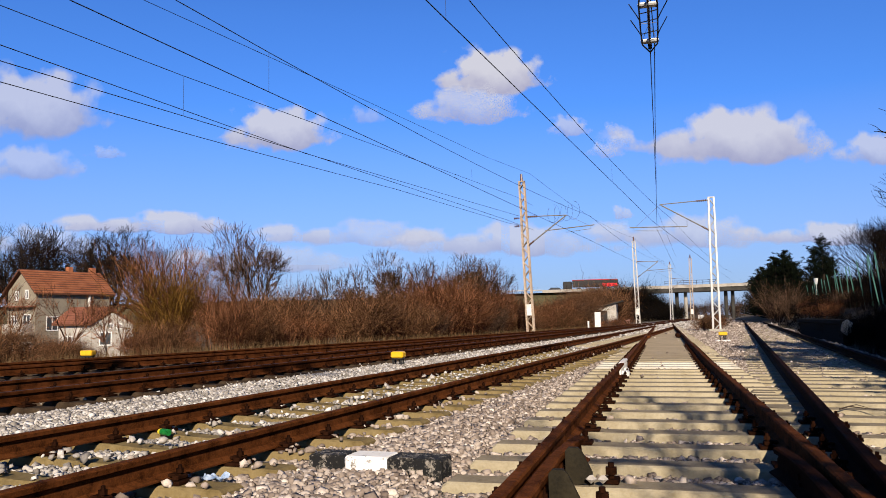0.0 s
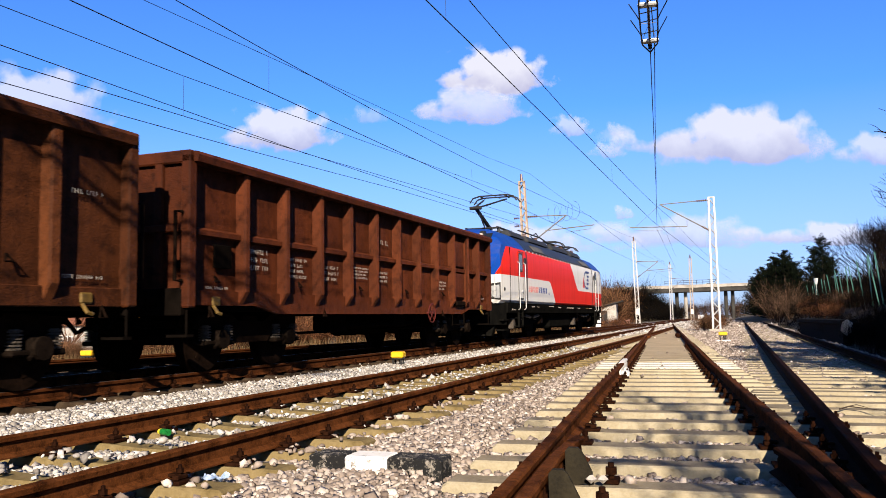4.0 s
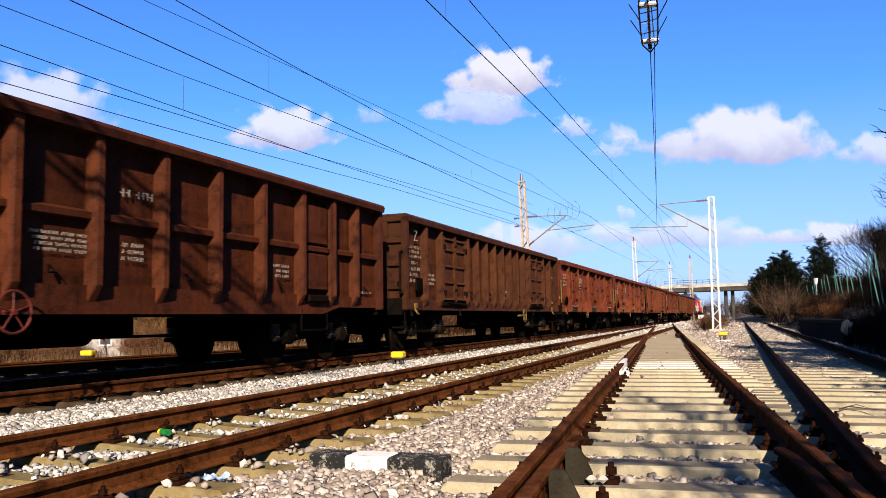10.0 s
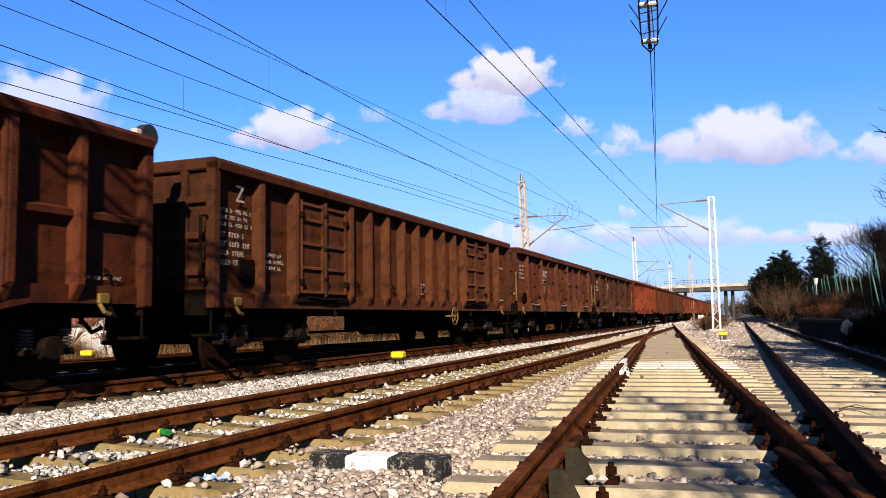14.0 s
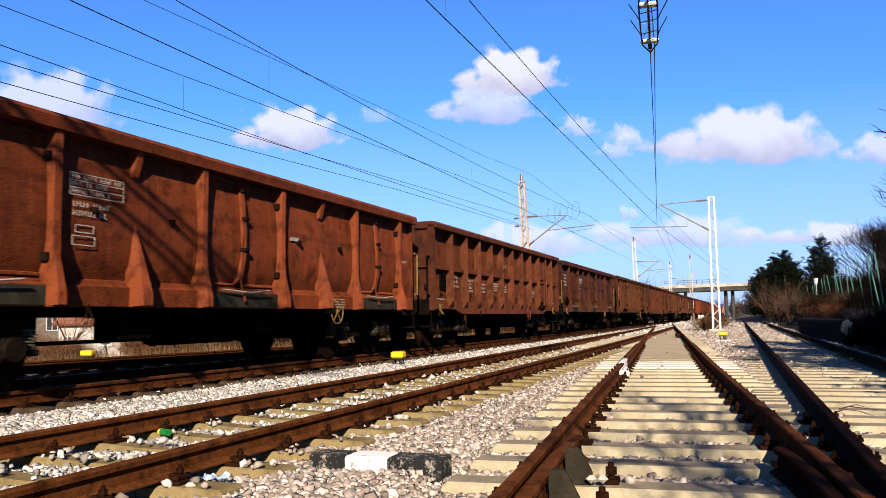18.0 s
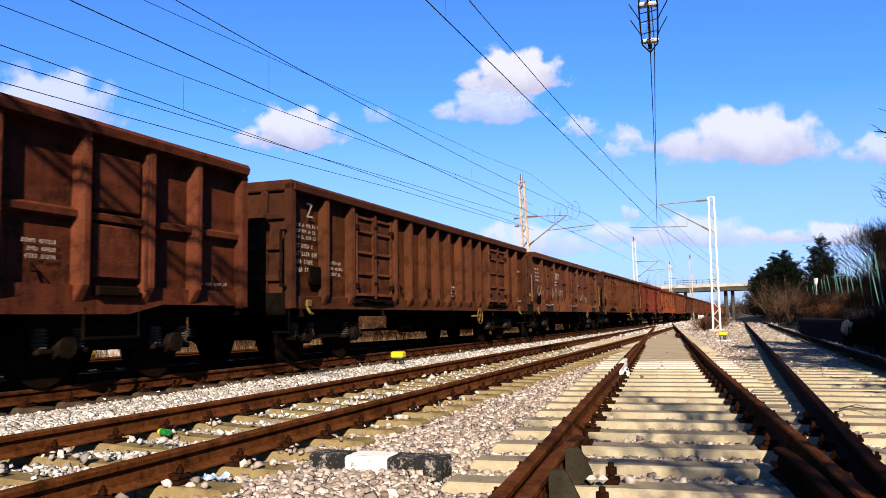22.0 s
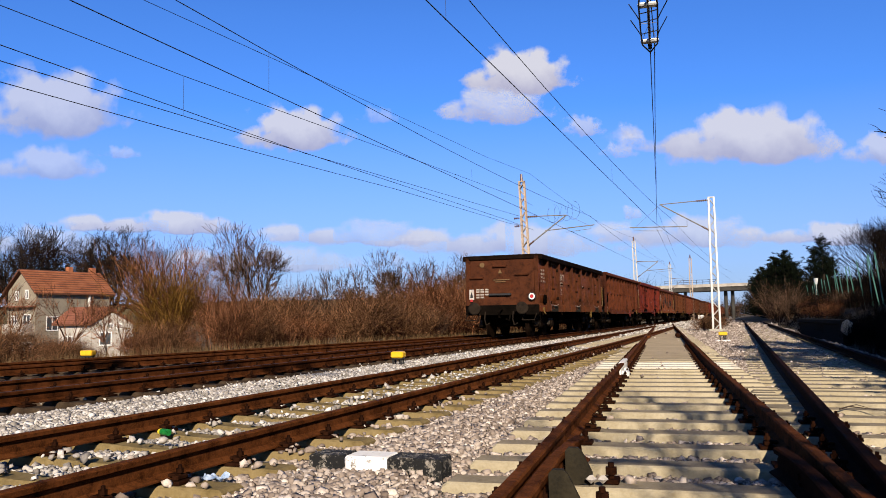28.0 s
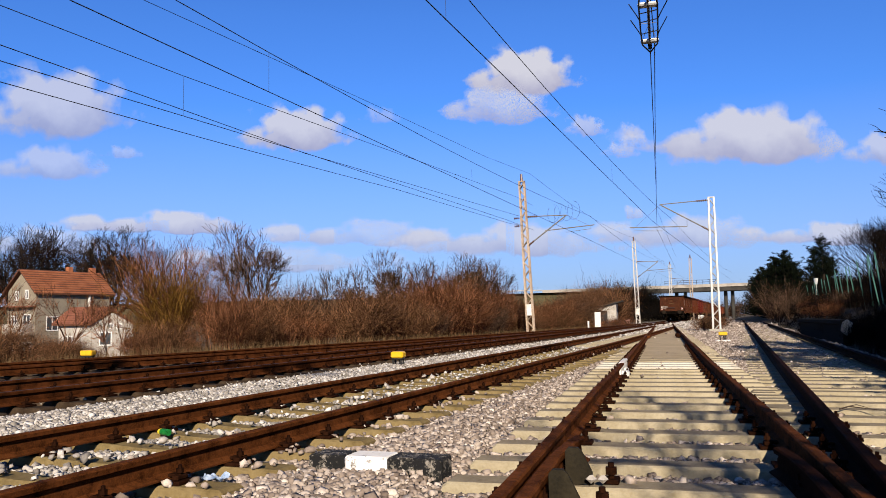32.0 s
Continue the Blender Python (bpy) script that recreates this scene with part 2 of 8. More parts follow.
# near-black twig tones: deep shade of bank and thickets put into the colour
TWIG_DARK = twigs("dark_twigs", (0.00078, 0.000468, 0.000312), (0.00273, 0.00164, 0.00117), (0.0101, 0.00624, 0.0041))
TWIG_SHADE = twigs("shade_black_twigs", (0.0009, 0.0006, 0.00042), (0.003, 0.0021, 0.0015), (0.0084, 0.006, 0.0042))
TREE_TWIG = twigs("dark_tree_twigs", (0.004, 0.0026, 0.002), (0.011, 0.007, 0.0055), (0.034, 0.023, 0.017))
STRAW = plain("dry_straw", (0.0338, 0.0195, 0.00825), (0.15, 0.096, 0.0465), 0.6, 0.9)
NEEDLES = plain("pine_needles", (0.0012, 0.0021, 0.00096), (0.0042, 0.0066, 0.0027), 1.2, 0.9)
POST_GREEN = plain("green_fence_paint", (0.0237, 0.0829, 0.0672), (0.0514, 0.134, 0.111), 2.0, 0.6)
TRUCK_RED = plain("trailer_red", (0.45, 0.012, 0.018), (0.55, 0.02, 0.025), 1.0, 0.4)
SANDY = plain("sandy_fill", (0.221, 0.17, 0.103), (0.34, 0.276, 0.186), 1.6, 0.95, fine=26, bump=0.02)
# platform concrete near black: the unlit track-side face is in its colour
PLATFORM_SHADED = plain("shaded_platform_concrete", (0.0036, 0.0036, 0.0024), (0.0132, 0.0114, 0.0078), 1.0, 0.95, fine=14, bump=0.01)
ASPHALT = plain("asphalt", (0.035, 0.035, 0.036), (0.065, 0.064, 0.062), 0.5, 0.9, fine=30)


def make_ballast():
    g = Nodes("ballast_floor")
    v = g.t.nodes.new("ShaderNodeTexVoronoi")
    g.put(v.inputs["Vector"], g.co)
    v.inputs["Scale"].default_value = 19.0
    grey = g.ramp(v.outputs["Color"], (0.1, (0.11, 0.095, 0.079)), (0.5, (0.245, 0.217, 0.186)), (0.9, (0.395, 0.36, 0.316)))
    # cell borders darkened: the shade between stones is painted in
    gap_shade = g.ramp(v.outputs["Distance"], (0.25, 1.0), (0.62, 0.16))
    c = g.mix(1.0, grey, gap_shade, "MULTIPLY")
    c = g.mix(g.ramp(g.noise(1.3, 4), (0.45, 0.0), (0.7, 0.55)), c, (0.13, 0.095, 0.067))
    inv = g.math("SUBTRACT", 1.0, v.outputs["Distance"])
    return g.out(c, 0.95, 0, inv, 0.05, 1.0)


def make_stones(name, lo, mid, hi):
    g = Nodes(name)
    geo = g.t.nodes.new("ShaderNodeNewGeometry")
    c = g.ramp(geo.outputs["Random Per Island"], (0.0, lo), (0.5, mid), (0.88, hi), (1.0, tuple(min(0.85, x * 1.35) for x in hi)))
    n = g.noise(40, 4, 0.65)
    c = g.mix(g.ramp(n, (0.35, 0.0), (0.75, 0.45)), c, (lo[0] * 0.7, lo[1] * 0.62, lo[2] * 0.55))
    return g.out(c, 0.92, 0, n, 0.004)


def make_ground():
    g = Nodes("dry_field")
    a, b, d = g.noise(0.05, 5, 0.6), g.noise(0.7, 5, 0.7), g.noise(9.0, 4, 0.7)
    c = g.mix(g.ramp(b, (0.35, 0.0), (0.65, 1.0)), (0.024, 0.016, 0.008), (0.075, 0.052, 0.027))
    c = g.mix(g.ramp(a, (0.45, 0.0), (0.62, 0.8)), c, (0.05, 0.052, 0.02))
    c = g.mix(g.ramp(d, (0.4, 0.0), (0.7, 0.6)), c, (0.11, 0.078, 0.043))
    return g.out(c, 0.97, 0, d, 0.06)


def make_roof(name, lo, hi):
    g = Nodes(name)
    n1, n2 = g.noise(0.9, 5, 0.7), g.noise(11, 3, 0.7)
    w = g.t.nodes.new("ShaderNodeTexWave")
    g.put(w.inputs["Vector"], g.co)
    w.inputs["Scale"].default_value = 1.6
    c = g.mix(g.ramp(n1, (0.3, 0.0), (0.7, 1.0)), lo, hi)
    c = g.mix(g.ramp(n2, (0.5, 0.0), (0.75, 0.5)), c, (lo[0] * 0.5, lo[1] * 0.5, lo[2] * 0.5))
    return g.out(c, 0.9, 0, n2, 0.02)


BALLAST = make_ballast()
STONES_PINK = make_stones("ballast_stones_pinkish", (0.103, 0.079, 0.0632), (0.253, 0.205, 0.17), (0.379, 0.328, 0.284))
STONES_WHITE = make_stones("ballast_stones_pale", (0.13, 0.118, 0.104), (0.296, 0.27, 0.243), (0.443, 0.417, 0.387))
FIELD = make_ground()
ROOF_TILE = make_roof("clay_roof_tiles", (0.15, 0.045, 0.018), (0.31, 0.115, 0.052))
ROOF_OLD = make_roof("old_clay_tiles", (0.10, 0.035, 0.022), (0.19, 0.075, 0.045))

# ---------------------------------------------------------------- the ground
def smooth_step(a, b, x):
    k = min(1.0, max(0.0, (x - a) / (b - a)))
    return k * k * (3 - 2 * k)


def ground_z(x, y):
    s, lat = x * TX + y * TY, -x * TY + y * TX
    z = -0.40 - 1.9 * smooth_step(16, 34, lat)
    r = -lat - 2.1 + 0.01 * s
    z += (1.4 * smooth_step(0.9, 3.0, r) + 1.0 * smooth_step(4.0, 9.0, r)) * (1 - smooth_step(170, 230, s))
    z += 0.12 * noise.noise((x * 0.15, y * 0.15, 0.3)) * smooth_step(11, 16, abs(lat - 4))
    return z


def spread(*runs):
    out = []
    for a, b, step in runs:
        n = max(1, round((b - a) / step))
        out += [a + (b - a) * i / n for i in range(n)]
    return out + [runs[-1][1]]


LATS = spread((-3500, -300, 800), (-300, -40, 65), (-40, -12, 4), (-12, -3, 0.6), (-3, 11, 7), (11, 40, 1.6), (40, 300, 65), (300, 3500, 800))
RUNS = spread((-3500, -300, 800), (-300, -30, 68), (-30, 90, 2.5), (90, 260, 10), (260, 1000, 148), (1000, 4200, 800))


def ground_point(s, lat):
    p = along(s, lat)
    p.z = ground_z(p.x, p.y)
    return p


solid("ground", Geo().grid(ground_point, RUNS, LATS), FIELD, "dry brown winter field with patches of grass", "ground", kind="structure", smooth=60)


def bed_z(s, lat):
    z = -0.235
    z += 0.085 * smooth_step(4.9, 5.5, lat) * (1 - smooth_step(6.7, 7.2, lat))
    z += 0.05 * smooth_step(1.2, 1.6, lat - 0.0934 * s) * (1 - smooth_step(2.4, 2.9, lat)) if lat < 2.9 else 0
    z -= 0.30 * smooth_step(13.0, 14.8, lat) + 0.45 * smooth_step(2.9, 3.5, -lat + 0.011 * s)
    p = along(s, lat)
    z -= 0.014 * smooth_step(-1.7, -1.2, p.x) * (1 - smooth_step(13, 15, p.y))
    return z + 0.02 * noise.noise((p.x * 1.7, p.y * 1.7, 4.0))


def bed_point(s, lat):
    p = along(s, lat)
    p.z = bed_z(s, lat)
    return p


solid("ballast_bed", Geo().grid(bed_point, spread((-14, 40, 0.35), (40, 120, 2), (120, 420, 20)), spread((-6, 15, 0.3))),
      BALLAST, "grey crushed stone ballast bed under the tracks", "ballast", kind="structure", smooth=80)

# ---------------------------------------------------------------- the tracks
RAIL_OUTLINE = [(-.0625, -.149), (.0625, -.149), (.0625, -.139), (.014, -.116), (.009, -.047), (.034, -.035), (.036, -.009),
                (.026, 0), (-.026, 0), (-.036, -.009), (-.034, -.035), (-.009, -.047), (-.014, -.116), (-.0625, -.139)]


def rail(parent, pts, mat=None, label="", name="rail"):
    return part(name, Geo().sweep(RAIL_OUTLINE, pts), mat or RAIL, parent, label, smooth=35)


def sleeper_mesh(length, width, mat, name, hump=0.0, top=None):
    h, w = length / 2, width / 2
    ys = [(-w, -0.21), (-w + 0.012, -0.012), (-w + 0.028, 0.0), (w - 0.028, 0.0), (w - 0.012, -0.012), (w, -0.21)]
    xs = [-h, -h + 0.03, -h * 0.55, -h * 0.2, h * 0.2, h * 0.55, h - 0.03, h]

    def pt(x, q):
        y, z = q
        drop = hump * (1 - smooth_step(0.1, 0.55, abs(x) / h))
        if abs(x) > h - 0.01:
            z -= 0.02
        return (x, y * (1 - 0.15 * (drop > 0)), z - (drop if z > -0.1 else 0))
    g = Geo().grid(pt, xs, ys)
    n = len(ys)
    g.f.append(tuple(range(n)))
    g.f.append(tuple((len(xs) - 1) * n + j for j in range(n))[::-1])
    me = g.mesh(name, mat)
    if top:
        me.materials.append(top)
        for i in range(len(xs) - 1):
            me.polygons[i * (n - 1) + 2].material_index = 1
    return me


def fastening_mesh():
    g = Geo()
    g.box(-0.17, 0.17, -0.08, 0.08, 0.0, 0.022, 0.004)
    for s in (-1, 1):
        g.box(s * 0.115 - 0.022, s * 0.115 + 0.022, -0.05, 0.05, 0.022, 0.05, 0.006)
        g.tube([(s * 0.115, 0, 0.05), (s * 0.115, 0, 0.105)], 0.012, 6)
        g.tube([(s * 0.115, 0, 0.06), (s * 0.115, 0, 0.085)], 0.023, 6)
        g.box(s * 0.075 - 0.025, s * 0.075 + 0.03, -0.03, 0.03, 0.035, 0.055, 0.006)
    return g.mesh("rail_fastening", IRON)


FASTEN = fastening_mesh()
SLEEPERS = []                                # footprint of each, for the gravel


def lay(parent, mesh, x, y, heading, seats, z=-0.171, length=2.5, fasten=True):
    ob = part("sleeper", mesh, None, parent, at=pose(x, y, z, 0, 0, -math.degrees(heading)))
    SLEEPERS.append((x, y, heading, length))
    if fasten:
        for q in seats:
            part("rail_fastening", FASTEN, None, ob, at=pose(q, 0, 0))
    return ob


CROSS = sleeper_mesh(2.5, 0.25, SLEEPER_OLD, "sleeper_ochre", 0.03)
SLEEPER_GRIMY = plain("grimy_sleeper", (0.010, 0.006, 0.004), (0.050, 0.034, 0.021), 2.5, 0.92)
CROSS_GRIMY = sleeper_mesh(2.35, 0.25, SLEEPER_GRIMY, "sleeper_grimy", 0.03)
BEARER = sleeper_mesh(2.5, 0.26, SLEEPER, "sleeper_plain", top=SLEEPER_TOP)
BEARER_PALE = sleeper_mesh(2.5, 0.26, SLEEPER_PALE, "sleeper_pale")

# through line, on which the train runs
main_line = thing("railway_track", "rusty main line track on concrete sleepers in dark ballast", "railway track", "tracks", "structure")
ZC = 0.04
for lat in (8.2 - 0.7525, 8.2 + 0.7525):
    rail(main_line, [along(s, lat, ZC) for s in spread((-60, 60, 20), (60, 440, 40))], RAIL_MAIN)
for lat in (8.2 - 0.7525, 8.2 + 0.7525):
    part("running_surface", Geo().sweep([(-0.018, -0.002), (0.018, -0.002), (0.016, 0.002), (-0.016, 0.002)], [along(s, lat, ZC) for s in spread((-60, 60, 20), (60, 440, 40))]), POLISHED, main_line, "polished running band on the rail head")
for i in range(95):
    p = along(-6 + 0.6 * i, 8.2)
    lay(main_line, CROSS_GRIMY, p.x, p.y, TANG, (-0.7525, 0.7525), ZC - 0.171, fasten=5 < i < 60)


def branch_lat(s):
    return 8.95 + 4.3 * max(0.0, (70 - s) / 58) ** 2


branch = thing("railway_track", "rusty siding track curving away behind the main line", "railway track", "tracks", "structure")
for off in (0.0, -1.505):
    rail(branch, [along(s, branch_lat(s) + off, 0.035) for s in spread((-8, 69, 3.5))], RAIL_MAIN)
for i in range(60):
    s = 0.5 + 0.62 * i
    p = along(s, branch_lat(s) - 0.75)
    lay(branch, CROSS_GRIMY, p.x, p.y, TANG - math.atan(0.00256 * (70 - s)), (-0.7525, 0.7525), -0.14, fasten=i < 40)

# second line: joins the straight track at the points
second = thing("railway_track", "rusty second track on ochre concrete sleepers in pale ballast", "railway track", "tracks", "structure")
B_LEFT = -0.70


def b_right(y):
    return 0.775 - 0.085 * smooth_step(3.0, 16.0, y)


def a_near(y):
    """The nearer rail of the second line, which bends into the straight track."""
    return -3.17 + 0.080 * y - 0.00022 * y * y


def a_far(y):
    return a_near(y) - 1.545


def after_points(y):
    k = max(0.0, min(y, 135.0) - 85.0)
    return 0.0934 * k * k / 100 + 0.0934 * max(0.0, y - 135.0)


rail(second, [(a_far(y), y, 0) for y in spread((-12, 56, 4))] + [(B_LEFT + after_points(y), y, 0) for y in spread((62, 90, 6), (100, 400, 30))])
rail(second, [(a_near(y), y, 0) for y in spread((-12, 55, 4))])
for i in range(46):
    y = -3.0 + 0.6 * i
    lay(second, CROSS, a_near(y) - 0.7725, y, math.atan(0.080 - 0.00044 * y), (-0.7725, 0.7725))

# straight track in front of the camera, with its crossing and points
straight = thing("railway_track", "rusty straight track on wide pale concrete sleepers", "railway track", "tracks", "structure")
rail(straight, [(B_LEFT - 0.012, y, 0) for y in spread((-9, 9, 3))] + [(B_LEFT + 0.02, y, 0) for y in spread((12, 58, 5))])
rail(straight, [(b_right(y), y, 0) for y in spread((-9, 3, 3), (3, 18, 1), (18, 43, 5))]
     + [(0.68 + after_points(y), y, 0) for y in spread((46, 90, 6), (100, 400, 30))])
for k in range(-8, 30):
    y = 4.575 + 0.695 * k
    pale = k in (15, 16, 17)
    if y < 7.6:
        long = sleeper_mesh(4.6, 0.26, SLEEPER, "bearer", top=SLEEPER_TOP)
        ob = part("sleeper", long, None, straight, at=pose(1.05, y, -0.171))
        SLEEPERS.append((1.05, y, 0.0, 4.6))
        for q in (B_LEFT, b_right(y), 0.62 + 0.083 * y, 2.13 + 0.083 * y):
            part("rail_fastening", FASTEN, None, ob, at=pose(q - 1.05, 0, 0))
    else:
        lay(straight, BEARER_PALE if pale else BEARER, 0.0, y, 0.0, (B_LEFT, b_right(y)))
for k in range(28):
    y = 25.4 + 0.66 * k
    a = min(a_far(y) - 0.5, -1.25)
    ln = 1.2 - a
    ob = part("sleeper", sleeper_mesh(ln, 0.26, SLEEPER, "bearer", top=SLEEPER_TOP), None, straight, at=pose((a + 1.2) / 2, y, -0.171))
    SLEEPERS.append(((a + 1.2) / 2, y, 0.0, ln))
for k in range(40):
    y = 44.5 + 0.66 * k
    part("sleeper", BEARER, None, straight, at=pose(0.0, y, -0.171))
# check rail, wing rail and their brackets
check = [(-0.60, -6.0, 0.004), (-0.60, 4.4, 0.004), (-0.575, 4.85, 0.004), (-0.54, 5.15, 0.004)]
rail(straight, check, None, "rust-brown check rail beside the running rail", "check_rail")
wing = [(0.67, -6.0, -0.02), (0.672, 4.3, -0.02), (0.65, 4.75, -0.02), (0.615, 5.05, -0.02)]
rail(straight, wing, IRON, "short rusty wing rail", "wing_rail")
for y in (3.86, 4.52):
    g = Geo().prism([(-0.555, -0.165), (-0.555, 0.012), (-0.54, 0.03), (-0.485, 0.03), (-0.465, 0.012), (-0.41, -0.10), (-0.405, -0.165)], y - 0.012, y + 0.014, "y")
    plate = part("check_rail_bracket", g, DARK_STEEL, straight, "dark grey steel check rail bracket")
    part("bracket_web", Geo().prism([(-0.553, -0.165), (-0.553, 0.0), (-0.52, 0.0), (-0.47, -0.165)], y + 0.016, y + 0.16, "y"), DARK_STEEL, plate)
    part("bracket_lip", Geo().box(-0.545, -0.485, y + 0.016, y + 0.05, 0.008, 0.028, 0.006), DARK_STEEL, plate)
    bolt = Geo().box(-0.36, -0.27, y + 0.02, y + 0.16, -0.17, -0.145, 0.006).tube([(-0.315, y + 0.09, -0.15), (-0.315, y + 0.09, -0.06)], 0.017, 7)
    part("base_bolt", bolt.tube([(-0.315, y + 0.09, -0.125), (-0.315, y + 0.09, -0.085)], 0.034, 6), IRON, plate, "rusty bolt and nut")
# crossing nose where the second line meets this track
for (fx, fy) in ((B_LEFT, 34.0),):
    g = Geo().box(fx - 0.16, fx + 0.16, fy - 1.6, fy + 1.8, -0.15, -0.045, 0.02)
    part("crossing_casting", g, RAIL, straight, "rusty cast crossing block")
g = Geo()
g.box(B_LEFT + 0.012, B_LEFT + 0.062, 12.2, 14.2, -0.13, -0.03, 0.012)
g.box(B_LEFT + 0.02, B_LEFT + 0.17, 12.3, 12.62, -0.168, -0.075, 0.03)
g.box(B_LEFT + 0.02, B_LEFT + 0.12, 13.1, 13.4, -0.168, -0.075, 0.03)
g.box(B_LEFT - 0.03, B_LEFT + 0.06, 13.2, 14.4, -0.034, 0.008, 0.01)
part("painted_joint", g, WHITE_PAINT, straight, "white-painted rail joint")
g = Geo()
for y in (33.5, 35.0):
    g.box(0.42, 0.62, y - 0.13, y + 0.13, -0.16, 0.0, 0.04)
part("point_lock", g, IRON, straight, "rusty point lock casting")

# right-hand track
right = thing("railway_track", "rusty diverging track with shade-darkened rails on pale sleepers", "railway track", "tracks", "structure")


def e_left(y):
    return 0.62 + 0.083 * y - 0.00005 * max(0.0, y - 80) ** 2


for off in (0.0, 1.5):
    rail(right, [(e_left(y) + off, y, 0) for y in spread((-9, 33, 3), (33, 90, 8), (90, 400, 30))], RAIL_SHADED)
for k in range(75):
    y = 7.85 + 0.62 * k
    part("sleeper", BEARER, None, right, at=pose(e_left(y) + 0.75, y, -0.171 if k < 5 else -0.192, 0, 0, -math.degrees(math.atan(0.083))))
    if k < 5:
        SLEEPERS.append((e_left(y) + 0.75, y, math.atan(0.083), 2.5))

solid("track_fill", Geo().grid(lambda x, y: (x, y, -0.205 + 0.044 * smooth_step(15.5, 19.5, y) + 0.013 * noise.noise((x * 3.1, y * 2.3, 1.0))), spread((-0.62, 0.6, 0.12)), spread((13, 55, 0.3))),
      SANDY, "sandy fines filled between the rails", "ground", kind="structure", smooth=60)

# ---------------------------------------------------------------- loose stones
ICO = np.array([(0, 1, 1.618), (0, -1, 1.618), (0, 1, -1.618), (0, -1, -1.618), (1, 1.618, 0), (-1, 1.618, 0), (1, -1.618, 0),
                (-1, -1.618, 0), (1.618, 0, 1), (-1.618, 0, 1), (1.618, 0, -1), (-1.618, 0, -1)]) / 1.9
ICO_F = np.array([(0, 1, 8), (0, 8, 4), (0, 4, 5), (0, 5, 9), (0, 9, 1), (1, 6, 8), (8, 6, 10), (8, 10, 4), (4, 10, 2), (4, 2, 5),
                  (5, 2, 11), (5, 11, 9), (9, 11, 7), (9, 7, 1), (1, 7, 6), (3, 6, 7), (3, 7, 11), (3, 11, 2), (3, 2, 10), (3, 10, 6)])
BLOCK = np.array([(x * q, y * q, z) for x in (-0.8, 0.8) for y in (-0.8, 0.8) for z, q in ((-0.8, 1.0), (0.75, 0.72))])
BLOCK_F = np.array([(0, 1, 3), (0, 3, 2), (4, 6, 7), (4, 7, 5), (0, 4, 5), (0, 5, 1), (2, 3, 7), (2, 7, 6), (0, 2, 6), (0, 6, 4), (1, 5, 7), (1, 7, 3)])
OCT = np.array([(1, 0, 0), (-1, 0, 0), (0, 1, 0), (0, -1, 0), (0, 0, 1), (0, 0, -1.0)])
OCT_F = np.array([(0, 2, 4), (2, 1, 4), (1, 3, 4), (3, 0, 4), (2, 0, 5), (1, 2, 5), (3, 1, 5), (0, 3, 5)])
rng = np.random.default_rng(7)


def gravel_places(y0, y1, step):
    """Jittered places in the strip that can be seen, clear of rails and mostly of sleepers."""
    x0 = -0.98 * y1 - 0.6
    xs, ys = np.meshgrid(np.arange(x0, 0.25 * y1 + 2, step), np.arange(y0, y1, step))
    x = xs.ravel() + rng.uniform(-0.6, 0.6, xs.size) * step
    y = ys.ravel() + rng.uniform(-0.6, 0.6, xs.size) * step
    keep = (x > -1.0 * y - 0.5) & (x < 0.26 * y + 0.9)
    lat, s = -x * TY + y * TX, x * TX + y * TY
    keep &= (lat < 9.9) & (-lat + 0.011 * s < 2.85)
    for d in (x - a_far(y), x - a_near(y), lat - 7.4475, lat - 8.9525, x - B_LEFT, x - 0.71, x - e_left_np(y), x - 1.5 - e_left_np(y)):
        keep &= np.abs(d) > 0.095
    x, y, s, lat = x[keep], y[keep], s[keep], lat[keep]
    on, second_on = np.zeros(len(x), bool), np.zeros(len(x), bool)
    for sx, sy, hd, ln in SLEEPERS:
        if sy < y0 - 1 or sy > y1 + 1:
            continue
        c, w = math.cos(hd), math.sin(hd)
        u, v = (x - sx) * c - (y - sy) * w, (x - sx) * w + (y - sy) * c
        buried = 0.12 if ln == 2.5 and sx < -1.5 else 0.0
        hit = (np.abs(u) < ln / 2 + 0.02 - buried) & (np.abs(v) < 0.14)
        on |= hit
        if buried:
            second_on |= hit
    drop = on & (rng.uniform(0, 1, len(x)) > np.where(second_on, 0.09, 0.0025))
    x, y, s, lat, on = x[~drop], y[~drop], s[~drop], lat[~drop], on[~drop]
    z = np.array([bed_z(a, b) for a, b in zip(s, lat)])
    z[on] = -0.165
    return x, y, z, lat


def e_left_np(y):
    return 0.62 + 0.083 * y


def stones(base, faces, x, y, z, size):
    n, k = len(x), len(base)
    v = base[None] * rng.uniform(0.42, 1.36, (n, k, 3))
    v = v * (size * np.clip(rng.lognormal(0, 0.30, n), 0.5, 1.75))[:, None, None] * np.stack([rng.uniform(0.8, 1.35, n), rng.uniform(0.7, 1.1, n), rng.uniform(0.5, 0.85, n)], 1)[:, None]
    a, b = rng.uniform(0, 6.283, n), rng.normal(0, 0.35, n)
    ca, sa, cb, sb = np.cos(a), np.sin(a), np.cos(b), np.sin(b)
    X, Y, Z = v[..., 0], v[..., 1], v[..., 2]
    X, Z = X * cb[:, None] - Z * sb[:, None], X * sb[:, None] + Z * cb[:, None]
    X, Y = X * ca[:, None] - Y * sa[:, None], X * sa[:, None] + Y * ca[:, None]
    lift = rng.uniform(-0.15, 0.75, n) * size
    out = np.stack([X + x[:, None], Y + y[:, None], Z + (z + lift)[:, None]], -1).reshape(-1, 3)
    return out, (faces[None] + (np.arange(n) * k)[:, None, None]).reshape(-1, 3)


